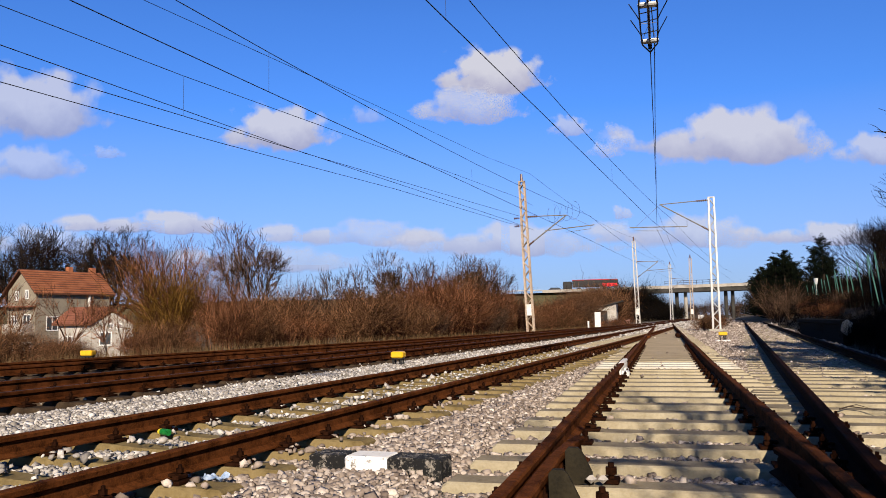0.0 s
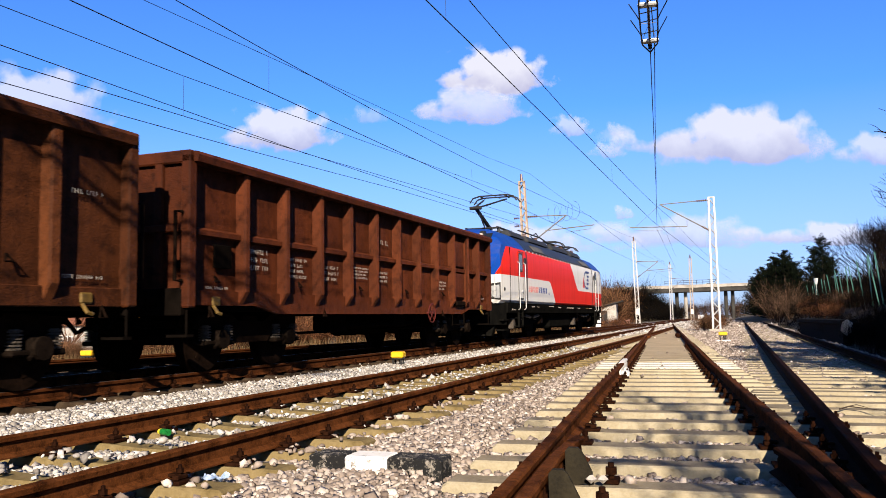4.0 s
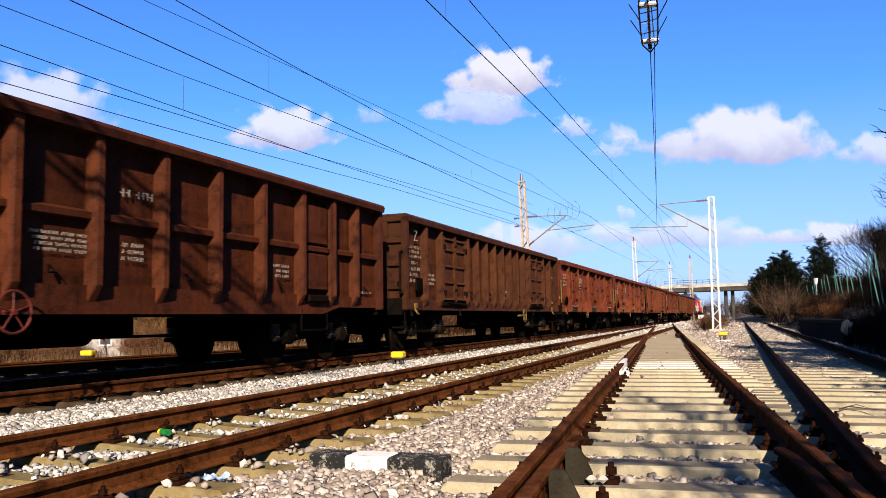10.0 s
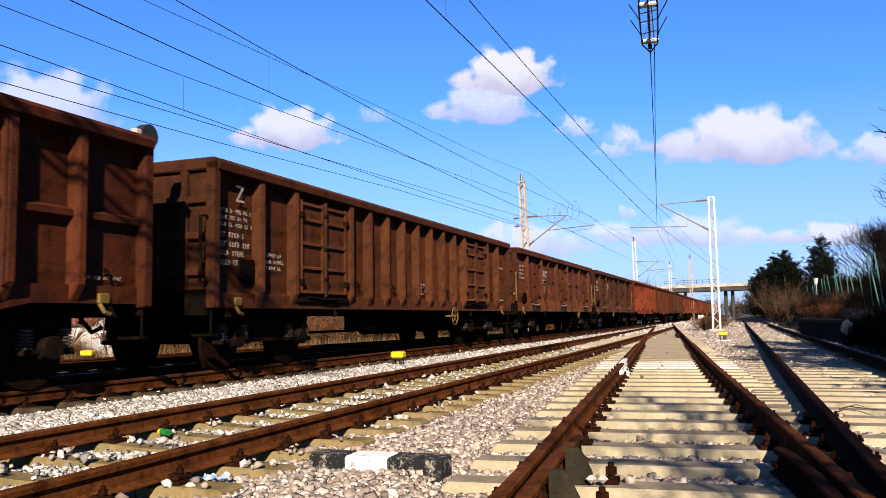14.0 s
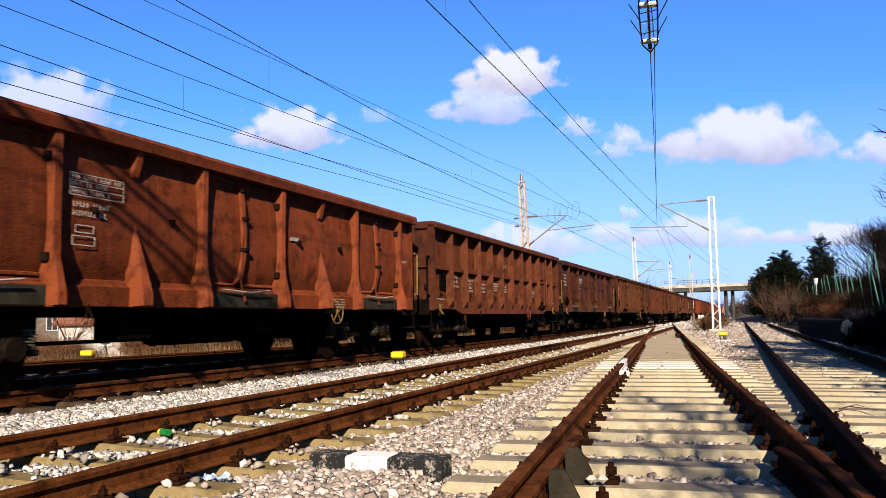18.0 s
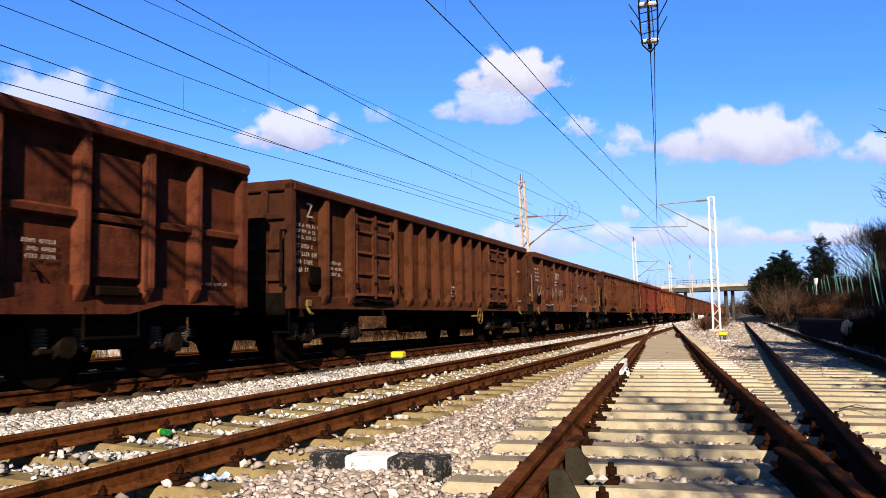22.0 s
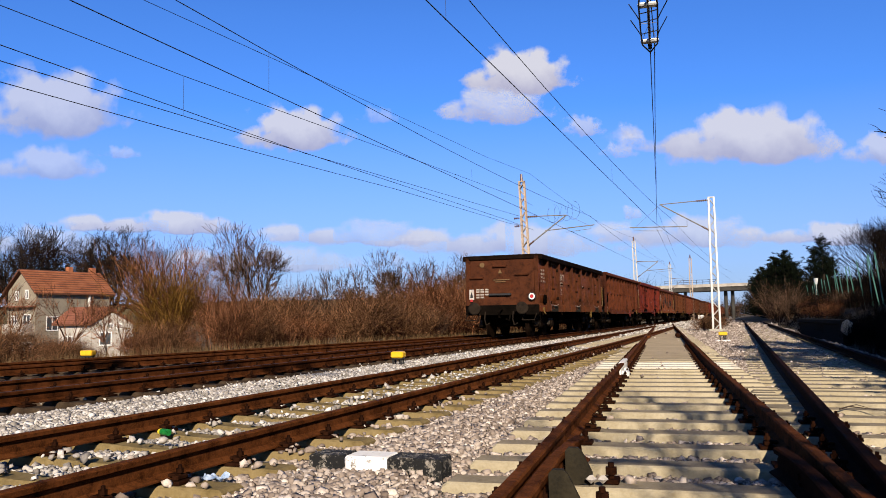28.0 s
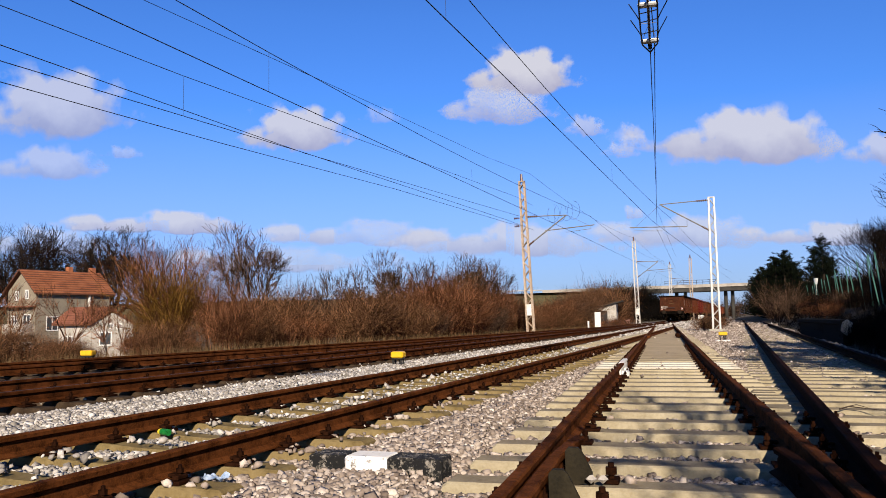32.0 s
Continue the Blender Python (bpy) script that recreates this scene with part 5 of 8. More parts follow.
    for q, x, y, a, k in ((tree, -17.4, 51.0, 60, 0.98), (small, -16.4, 50.0, 100, 1.0), (small, -12.6, 60.0, 190, 0.85), (tree, -14.4, 57.0, 160, 0.9), (tree, -13.2, 58.5, 30, 0.95), (small, -15.4, 40.0, 20, 0.85), (small, -17.6, 37.2, 140, 0.72), (small, -15.9, 37.6, 220, 0.8), (small, -14.9, 38.6, 300, 0.62), (small, -13.6, 45.5, 140, 0.95), (small, -11.6, 49.5, 260, 0.9), (small, -12.4, 55.0, 80, 1.05), (small, -5.4, 86.0, 70, 1.0)):
        copy_plant(q, x, y, a, k)
    # unseen tree behind the camera, added for dappled shade on the straight track
    copy_plant(small, 3.4, -1.5, 0, 1.18)
    big = plant("bare_tree", "tall leafless dark tree behind the houses", "tree", "bare trees", BARK, TREE_TWIG, fork_tree(61, 12.2, 7, 0.30, 0.90, 1, 0.30, 0.016, 0.22, sides=1), on_ground(-66.9, 68.6, 0, 0.90), ("trunk", "crown"))
    big2 = plant("bare_tree", "tall leafless dark tree with a forked trunk", "tree", "bare trees", BARK, TREE_TWIG, fork_tree(67, 12.2, 7, 0.26, 0.88, 2, 0.29, 0.016, 0.22, 0.3, 0.16, sides=1), on_ground(-56.6, 76.4, 0, 0.94), ("trunk", "crown"))
    for i, (x, y) in enumerate(((-65.3, 69.1), (-63.6, 70.5), (-62.0, 71.9), (-60.3, 73.3), (-58.4, 75.0))):
        copy_plant((big, big2)[i % 2], x * (1 + 0.03 * (i % 3)), y * (1 + 0.03 * (i % 3)), 77 * i, 0.94 + 0.06 * math.sin(2.3 * i))
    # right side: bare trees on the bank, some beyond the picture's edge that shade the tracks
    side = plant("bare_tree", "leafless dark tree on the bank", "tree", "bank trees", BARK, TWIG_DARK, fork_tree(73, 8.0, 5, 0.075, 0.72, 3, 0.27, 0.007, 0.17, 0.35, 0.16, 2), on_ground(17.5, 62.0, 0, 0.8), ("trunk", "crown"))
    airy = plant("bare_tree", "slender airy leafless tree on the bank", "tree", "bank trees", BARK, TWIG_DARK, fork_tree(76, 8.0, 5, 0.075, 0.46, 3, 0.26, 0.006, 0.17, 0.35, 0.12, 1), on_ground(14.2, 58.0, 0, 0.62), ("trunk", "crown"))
    for x, y, a, k in ((10.2, 42, 50, 0.52), (11.3, 48, 200, 0.56), (12.9, 54, 20, 0.6), (15.0, 60, 310, 0.72), (16.0, 66, 240, 0.68), (17.2, 70, 90, 0.7)):
        copy_plant(airy, x, y, a, k)
    for x, y, a, k in ((10.4, 31.5, 20, 0.75),
                       (9.6, 10.5, 40, 0.62), (11.3, 17.0, 230, 0.8)):
        copy_plant(side, x, y, a, k)
    limb, fines = Geo(), Geo()
    limb.tube([(0, 0, -0.4), (-0.1, 0.1, 2.0), (-0.5, 0.1, 3.6), (-1.2, 0.2, 4.5)], [0.09, 0.075, 0.055, 0.035], 6)
    for dx, dz, a in ((-2.25, 5.15, 0.0), (-2.5, 4.75, 0.1), (-2.05, 4.95, -0.1), (-2.3, 4.55, 0.05)):
        fines.tube([(-1.2, 0.2, 4.5), (-1.2 + (dx + 1.2) * 0.5, 0.2 + a, 4.5 + (dz - 4.5) * 0.4), (dx, 0.2 + 2 * a, dz)], [0.03, 0.018, 0.008], 4, False)
        for k in (0.55, 0.72, 0.86):
            q = Vector((-1.2 + (dx + 1.2) * k, 0.2 + 2 * a * k, 4.5 + (dz - 4.5) * k))
            fines.tube([q, q + Vector((-0.13, 0.05, 0.16 * math.cos(9 * k + dz))), q + Vector((-0.30, 0.02, 0.24 * math.cos(9 * k + dz)))], [0.011, 0.008, 0.005], 3, False)
    plant("bare_tree", "leafless tree leaning over the track", "tree", "bank trees", BARK, TWIG_DARK, (limb, fines), pose(7.8, 21.7, 0.55), ("trunk", "crown"))
    # pines
    def pine(seed, height, width):
        r = random.Random(seed)
        trunk = Geo().tube([(0, 0, -0.4), (0.1, 0, height * 0.5), (0, 0.1, height * 0.97)], [0.16, 0.11, 0.02], 6)
        crown = Geo()
        z = height * 0.16
        while z < height:
            t = z / height
            reach = width * (0.22 + 0.78 * (1 - t) ** 0.75) * r.uniform(0.65, 1.12)
            for k in range(6 if t < 0.85 else 4):
                a = r.uniform(0, 6.283)
                ln = reach * r.uniform(0.55, 1.1)
                lift = 0.12 + 0.5 * t
                pts = [Vector((math.cos(a) * ln * q, math.sin(a) * ln * q, z + lift * ln * q * q)) for q in (0, 0.5, 1.0)]
                crown.tube(pts, [0.04, 0.025, 0.01], 3, False)
                for j in range(7):
                    q = 0.3 + 0.72 * j / 6
                    c = pts[0].lerp(pts[2], q) + Vector((r.gauss(0, 0.13), r.gauss(0, 0.13), r.gauss(0.02, 0.07)))
                    for m in range(20):
                        d = Vector((r.gauss(0, 1), r.gauss(0, 1), r.gauss(0.35, 0.5))).normalized() * r.uniform(0.14, 0.34)
                        n = d.cross(Vector((r.gauss(0, 1), r.gauss(0, 1), r.gauss(0, 1)))).normalized() * 0.022
                        crown.add([c - n, c + n, c + d], [(0, 1, 2)])
            z += height * 0.042 * r.uniform(0.7, 1.3)
        return trunk, crown
    p1 = plant("pine_tree", "dark green pine tree on the bank", "tree", "pine trees", BARK, NEEDLES, pine(81, 7.5, 3.2), on_ground(10.9, 80, 0, 0.80), ("trunk", "crown"))
    p2 = plant("pine_tree", "dark jagged pine tree on the bank", "tree", "pine trees", BARK, NEEDLES, pine(84, 7.5, 2.7), on_ground(14.2, 80, 0, 0.84), ("trunk", "crown"))
    # pines under 50 m away are out of view, added to shade track and bank
    for q, x, y, a, k in ((p2, 12.3, 83, 70, 0.62), (p1, 13.3, 118, 160, 1.0), (p2, 14.6, 104, 220, 0.9), (p1, 16.0, 112, 20, 0.85), (p2, 12.2, 90, 40, 0.6), (p1, 16.6, 92, 140, 0.7), (p2, 11.8, 101, 300, 0.62), (p1, 15.6, 84, 100, 0.62), (p2, 12.0, 79, 10, 0.52),
                          (p2, 14.6, 132, 20, 0.66), (p1, 15.2, 139, 200, 0.8), (p2, 13.4, 119, 310, 0.8), (p1, 12.3, 104, 50, 0.88), (p2, 12.0, 100, 90, 0.78), (p1, 11.0, 86, 190, 0.86), (p1, 12.2, 88, 300, 0.72), (p2, 14.2, 84, 250, 0.80), (p1, 13.8, 130, 10, 0.95), (p2, 14.4, 141, 60, 0.95), (p1, 15.6, 124, 110, 1.0), (p2, 12.7, 108, 170, 0.8), (p1, 11.3, 95, 230, 0.6), (p2, 17.2, 134, 290, 0.9), (p1, 13.2, 98, 20, 0.75), (p1, 12.2, 24, 15, 0.9), (p2, 13.8, 29, 95, 0.95), (p1, 15.2, 34.5, 175, 0.95), (p2, 16.8, 40, 255, 1.0), (p1, 18.4, 46, 335, 1.0), (p1, 6.0, 5.6, 30, 0.78), (p2, 6.5, 9.8, 80, 0.85), (p1, 7.4, 14.0, 140, 0.85), (p1, 9.0, 3.0, 0, 1.05), (p2, 9.8, 6.5, 50, 1.1), (p1, 10.6, 10.0, 100, 1.0), (p2, 11.2, 14.0, 150, 0.95), (p1, 12.0, 18.0, 200, 0.9), (p2, 13.2, 22.5, 250, 0.85)):
        copy_plant(q, x, y, a, k, -0.2)

    # fence posts on the bank
    me = Geo().tube([(0, 0, -0.4), (0, 0, 1.0)], 0.026, 6).mesh("fence_post", POST_GREEN)
    for i in range(24):
        y = 32.4 * (128 / 32.4) ** ((i + 0.28 * math.sin(5.3 * i)) / 23)
        x = 7.54 + (y - 32.4) * 0.1125 + 0.05 * math.sin(7.0 * i)
        z = ground_z(x, y)
        o = tagged(new("fence_post", me), "thin green leaning steel fence post", "fence post", "green fence posts")
        o.matrix_basis = pose(x + 0.2, y, z, 0, -6 + 3.0 * math.sin(4.1 * i), 0)
        o.scale = (1, 1, 2.95 + 0.004 * (y - 32) + 0.1 * math.sin(3.0 * i) - z)
    lamp = thing("lamp_post", "small white lamp on a thin post", "street lamp", at=pose(10.2, 60, ground_z(10.2, 60)))
    part("post", Geo().tube([(0, 0, -0.2), (0, 0, 2.75 - ground_z(10.2, 60))], 0.03, 6), MAST_GREY, lamp)
    part("head", Geo().tube([(0, 0, 2.7 - ground_z(10.2, 60)), (0, 0, 3.12 - ground_z(10.2, 60))], [0.08, 0.14], 8), WHITE_PAINT, lamp)

    # dry grass
    r = np.random.default_rng(3)
    n = 14000
    s = r.uniform(9, 75, n)
    lat = 13.4 - 3.4 * np.clip((s - 25) / 35, 0, 1) + r.exponential(2.0, n)
    extra = r.random(n) < 0.35
    lat[extra] = 14.0 + r.uniform(0, 14, extra.sum())
    s[extra] = r.uniform(5, 30, extra.sum())
    x, y = TX * s - TY * lat, TY * s + TX * lat
    z = np.array([max(ground_z(a, b), -0.9) for a, b in zip(x, y)]) - 0.03
    h = r.uniform(0.12, 0.62, n)
    a = r.uniform(0, 6.283, n)
    wd = 0.012
    lean = r.normal(0, 0.25, (n, 2)) * h[:, None]
    v = np.stack([np.stack([x - wd * np.cos(a), y - wd * np.sin(a), z], 1), np.stack([x + wd * np.cos(a), y + wd * np.sin(a), z], 1), np.stack([x + lean[:, 0], y + lean[:, 1], z + h], 1)], 1).reshape(-1, 3)
    tagged(new("dry_grass", fast_mesh("dry_grass", v, np.arange(3 * n).reshape(-1, 3), STRAW)), "dry straw-coloured grass along the thicket", "grass", kind="stuff")


build_plants()

# ---------------------------------------------------------------- clouds, far behind everything
def cloud_material(seed, w, h, puff, grey, dense):
    g = Nodes("cloud_painted_glow")
    x, y, z = g.xyz()
    px, pz = g.math("DIVIDE", x, w), g.math("DIVIDE", y, h)
    low = g.math("MULTIPLY", g.math("MAXIMUM", g.math("MULTIPLY", pz, -1.0), 0.0), 0.9)
    rad = g.math("SQRT", g.math("ADD", g.math("MULTIPLY", px, px), g.math("MULTIPLY", pz, pz)))
    n = g.noise(puff / w, 7, 0.55, w=seed)
    n2 = g.noise(puff * 0.45 / w, 3, 0.5, w=seed + 3)
    d = g.math("ADD", g.math("MULTIPLY", n, 0.75), g.math("MULTIPLY", n2, 0.75))
    d = g.math("SUBTRACT", d, g.math("MULTIPLY", rad, 0.62))
    d = g.math("SUBTRACT", d, low)
    a = g.ramp(d, (0.29, 0.0), (0.335 + 0.085 / dense, 1.0))
    a = g.math("MULTIPLY", a, dense)
    edge = g.ramp(rad, (0.8, 1.0), (1.0, 0.0))
    a = g.math("MULTIPLY", a, edge)
    # lit top and shaded base painted by height; the card itself emits them
    shade = g.math("ADD", g.math("MULTIPLY", pz, 0.8), g.math("MULTIPLY", n, 0.9))
    col = g.ramp(shade, (0.1, (0.43 * grey, 0.43 * grey, 0.69 * grey)), (0.78, (0.84, 0.84, 0.96)))
    em = g.t.nodes.new("ShaderNodeEmission")
    g.put(em.inputs["Color"], col)
    em.inputs["Strength"].default_value = 0.41
    tr = g.t.nodes.new("ShaderNodeBsdfTransparent")
    mx = g.t.nodes.new("ShaderNodeMixShader")
    g.put(mx.inputs[0], a)
    g.t.links.new(tr.outputs[0], mx.inputs[1])
    g.t.links.new(em.outputs[0], mx.inputs[2])
    g.t.links.new(mx.outputs[0], g.t.nodes["Material Output"].inputs["Surface"])
    return g.m


CLOUDS = []
RIGHT = Vector((math.cos(YAW), math.sin(YAW), 0))


def cloud(ax, ay, w, h, drift, seed, puff=4.0, grey=1.0, dense=1.0):
    """ax, ay: slopes to the right of and above the lens axis; w, h: its spread at one metre; drift: its way in 32 s."""
    R = 3200.0
    fwd = (AIM - EYE).normalized()
    r = (RIGHT * math.cos(radians(0.9)) - RIGHT.cross(fwd) * math.sin(radians(0.9))).normalized()
    u = r.cross(fwd).normalized()
    W, H = w * R / 2, h * R / 2
    g = Geo().add([(-W, -H, 0), (W, -H, 0), (W, H, 0), (-W, H, 0)], [(0, 1, 2, 3)])
    o = solid("cloud", g, cloud_material(seed, W, H, puff, grey, dense), "white fair-weather cloud with a greyish base", "cloud", "clouds", kind="structure")
    c0 = EYE + (fwd + r * ax + u * ay) * R
    turn = Matrix((r, u, -fwd)).transposed().to_4x4()
    CLOUDS.append((o, Matrix.Translation(c0) @ turn, Matrix.Translation(c0 + r * drift * R) @ turn))


for c in ((868, 150, 235, 125, 54, 1.0, 3.0, 1.0, 1.0), (826, 204, 240, 110, 54, 1.7, 3.0, 1.0, 1.0), (488, 250, 240, 120, 32, 2.3, 3.2, 0.95, 0.9), (1300, 268, 440, 150, 20, 3.1, 4.0, 0.95, 0.92), (50, 218, 330, 190, 40, 4.4, 3.0, 0.85, 0.75),
          (40, 305, 280, 90, 40, 5.2, 4.0, 0.85, 0.55), (1003, 234, 90, 60, 30, 6.5, 3.0, 1.0, 0.6), (1066, 274, 80, 46, 28, 7.7, 3.0, 1.0, 0.6), (1082, 236, 60, 40, 28, 8.1, 3.0, 1.0, 0.5), (1545, 280, 190, 90, 20, 9.3, 3.0, 0.95, 0.7),
          (280, 405, 420, 60, 12, 10.2, 6.0, 1.0, 0.85), (640, 425, 430, 70, 8, 11.4, 6.0, 1.0, 0.75), (900, 440, 520, 90, 8, 12.6, 7.0, 1.0, 0.75), (1220, 425, 420, 90, 6, 13.7, 6.0, 1.0, 0.7), (1450, 425, 330, 60, 6, 14.8, 5.0, 1.0, 0.8),
          (1097, 383, 50, 40, 20, 15.5, 2.5, 1.0, 0.6), (180, 276, 90, 36, 30, 16.1, 3.0, 0.9, 0.4), (640, 212, 90, 50, 26, 17.2, 3.0, 1.0, 0.35), (60, 440, 380, 80, 8, 18.4, 6.0, 1.0, 0.6), (480, 470, 500, 70, 6, 19.6, 7.0, 1.0, 0.6)):
    px, py, w, h, dr, seed, puff, grey, dense = c
    cloud((px - 784) / 1415, (441 - py) / 1415, 1.22 * w / 1415, 1.25 * h / 1415, dr / 1415, seed, puff, grey, dense)

# ---------------------------------------------------------------- the train
def wagon_paint(name, base, rust, seed):
    g = Nodes(name)
    g.b.inputs["Diffuse Roughness"].default_value = 1.0
    big, mid, fine = g.noise(0.8, 6, 0.65, w=seed), g.noise(4.5, 5, 0.7, w=seed + 1), g.noise(45, 3, 0.6, w=seed)
    streak = g.noise(1.0, 5, 0.7, w=seed + 2, stretch=(1, 9, 0.7))
    c = g.mix(g.ramp(big, (0.32, 0.0), (0.7, 1.0)), base, tuple(v * 0.48 for v in base))
    c = g.mix(g.ramp(streak, (0.48, 0.0), (0.72, 0.75)), c, rust)
    c = g.mix(g.ramp(mid, (0.49, 0.0), (0.66, 0.9)), c, tuple(v * 0.24 for v in base))
    drip = g.noise(1.0, 6, 0.75, w=seed + 5, stretch=(1, 14, 0.5))
    c = g.mix(g.ramp(drip, (0.54, 0.0), (0.68, 0.7)), c, tuple(v * 0.22 for v in base))
    c = g.mix(g.ramp(g.noise(7.0, 6, 0.8, w=seed + 7), (0.62, 0.0), (0.70, 0.65)), c, tuple(v * f for v, f in zip(base, (2.0, 1.9, 1.8))))
    c = g.mix(g.ramp(fine, (0.5, 0.0), (0.8, 0.5)), c, tuple(v * f for v, f in zip(base, (1.5, 1.5, 1.6))))
    return g.out(c, g.math("MULTIPLY_ADD", mid, 0.3, 0.55), 0.0, g.math("ADD", g.math("MULTIPLY", big, 3.0), fine), 0.022, 0.6, spec=0.08)


PAINT = wagon_paint("wagon_paint", (0.20, 0.075, 0.04), (0.26, 0.12, 0.06), 0.0)
# paler copy of the wagon paint: sunlight on raised ribs put into the colour
RIB_LIT_PAINT = wagon_paint("rib_lit_paint", (0.24, 0.10, 0.05), (0.28, 0.14, 0.07), 1.0)
# grime and rust taken near black, with the shade under the wagons in them
UNDER = plain("near_black_grime", (0.0015, 0.0013, 0.0011), (0.005, 0.0036, 0.0028), 3, 0.9, spec=0.0)
RUST_UNDER = rust_steel("near_black_rust", (0.002, 0.0012, 0.0008), (0.008, 0.0044, 0.0028), 0.9, 6)
SPRING = plain("dusty_spring", (0.006, 0.005, 0.004), (0.075, 0.062, 0.05), 5, 0.85)
MARK = plain("marking_white", (0.09, 0.07, 0.055), (0.30, 0.265, 0.23), 22, 0.85)
RED_PAINT = plain("red_handwheel_paint", (0.039, 0.00468, 0.00312), (0.0822, 0.0109, 0.00624), 9, 0.6)
YELLOW_DULL = plain("dull_yellow_paint", (0.044, 0.024, 0.0048), (0.12, 0.0704, 0.0112), 9, 0.6)
MARK_PLATE = plain("dirty_white_plate", (0.221, 0.19, 0.166), (0.332, 0.3, 0.269), 9, 0.7)
SKIRT = plain("grimy_skirt_paint", (0.006, 0.0055, 0.004), (0.030, 0.027, 0.018), 4, 0.85)
SPRING_GRIME = plain("dusty_brown_grime", (0.0036, 0.0024, 0.0018), (0.018, 0.0126, 0.0084), 4, 0.85)
OCHRE_STENCIL = plain("faded_ochre_stencil", (0.06, 0.033, 0.012), (0.114, 0.066, 0.027), 12, 0.8)
LAMP_RED = plain("tail_disc_red", (0.20, 0.012, 0.014), (0.32, 0.02, 0.022), 9, 0.4)
HW = 1.45
TOP = 2.93
SILL = 0.90


def wheelset_mesh(r):
    g = Geo()
    for s in (-1, 1):
        g.tube([(s * 0.68, 0, 0), (s * 0.70, 0, 0), (s * 0.72, 0, 0), (s * 0.735, 0, 0), (s * 0.82, 0, 0)], [r + 0.028, r + 0.028, r + 0.01, r, r - 0.004], 28)
        g.tube([(s * 0.82, 0, 0), (s * 0.86, 0, 0)], [0.14, 0.10], 12)
        for k in range(4):
            a = k * math.pi / 2
            g.box(s * 0.822 - 0.006, s * 0.822 + 0.006, 0.62 * r * math.cos(a) - 0.04, 0.62 * r * math.cos(a) + 0.04, 0.62 * r * math.sin(a) - 0.04, 0.62 * r * math.sin(a) + 0.04)
    g.tube([(-0.9, 0, 0), (0.9, 0, 0)], 0.08, 10)
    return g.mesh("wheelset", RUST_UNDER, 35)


WHEELS = wheelset_mesh(0.46)


def bogie_meshes():
    frame_out = [(-1.28, 0.62), (-1.28, 0.80), (-0.55, 0.84), (-0.35, 0.72), (0.35, 0.72), (0.55, 0.84), (1.28, 0.80), (1.28, 0.62), (0.62, 0.60), (0.42, 0.40), (-0.42, 0.40), (-0.62, 0.60)]
    side = Geo().prism(frame_out, 0.935, 1.025, "x")
    bolster = Geo().box(-1.0, 1.0, -0.22, 0.22, 0.52, 0.82, 0.03)
    beam = Geo().box(-0.93, 0.93, 1.14, 1.26, 0.62, 0.76, 0.02)
    ax = Geo()
    ax.box(0.90, 1.14, -0.15, 0.15, 0.33, 0.60, 0.04)
    ax.tube([(1.10, 0, 0.46), (1.18, 0, 0.46)], 0.13, 12)
    ax.box(0.92, 1.12, -0.36, 0.36, 0.38, 0.45, 0.02)
    pts, rs = [], []
    for k in range(6):
        for dz, r in ((0.0, 0.088), (0.020, 0.088), (0.022, 0.055), (0.036, 0.055)):
            pts.append((1.03, 0, 0.45 + k * 0.037 + dz))
            rs.append(r)
    sp = Geo().tube(pts, rs, 9)
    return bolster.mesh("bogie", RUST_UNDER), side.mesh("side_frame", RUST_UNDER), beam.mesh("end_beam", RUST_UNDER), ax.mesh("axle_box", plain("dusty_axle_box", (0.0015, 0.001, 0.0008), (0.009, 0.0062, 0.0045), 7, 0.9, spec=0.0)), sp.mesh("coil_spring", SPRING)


BOGIE, SIDE_FRAME, END_BEAM, AXLE, SPRINGS = bogie_meshes()


def add_bogies(w, pivot, base=1.8):
    for e in (-1, 1):
        b = part("bogie", BOGIE, None, w, at=pose(0, e * pivot / 2, 0))
        for d in (0, 180):
            part("side_frame", SIDE_FRAME, None, b, at=pose(0, 0, 0, 0, 0, d))
            part("end_beam", END_BEAM, None, b, at=pose(0, 0, 0, 0, 0, d))
        for d in (-1, 1):
            part("wheelset", WHEELS, None, b, at=pose(0, d * base / 2, 0.46))
            for s in (0, 180):
                part("axle_box", AXLE, None, b, at=pose(0, d * base / 2, 0, 0, 0, s))
                for o in (-0.26, 0.26):
                    part("coil_spring", SPRINGS, None, b, "pale dusty coil spring", at=pose(0, d * base / 2 + o, 0, 0, 0, s))


def handwheel(w, x, y, z, mat, label):
    g = Geo()
    pts = [(x, y + 0.21 * math.cos(a), z + 0.21 * math.sin(a)) for a in [i * math.pi / 9 for i in range(19)]]
    g.tube(pts, 0.014, 6, False)
    for k in range(5):
        a = k * 2 * math.pi / 5 + 0.3
        g.tube([(x, y, z), (x, y + 0.20 * math.cos(a), z + 0.20 * math.sin(a))], 0.009, 5)
    g.tube([(x - 0.25 * (1 if x > 0 else -1), y, z), (x + 0.03 * (1 if x > 0 else -1), y, z)], 0.03, 6)
    part("handwheel", g, mat, w, label)


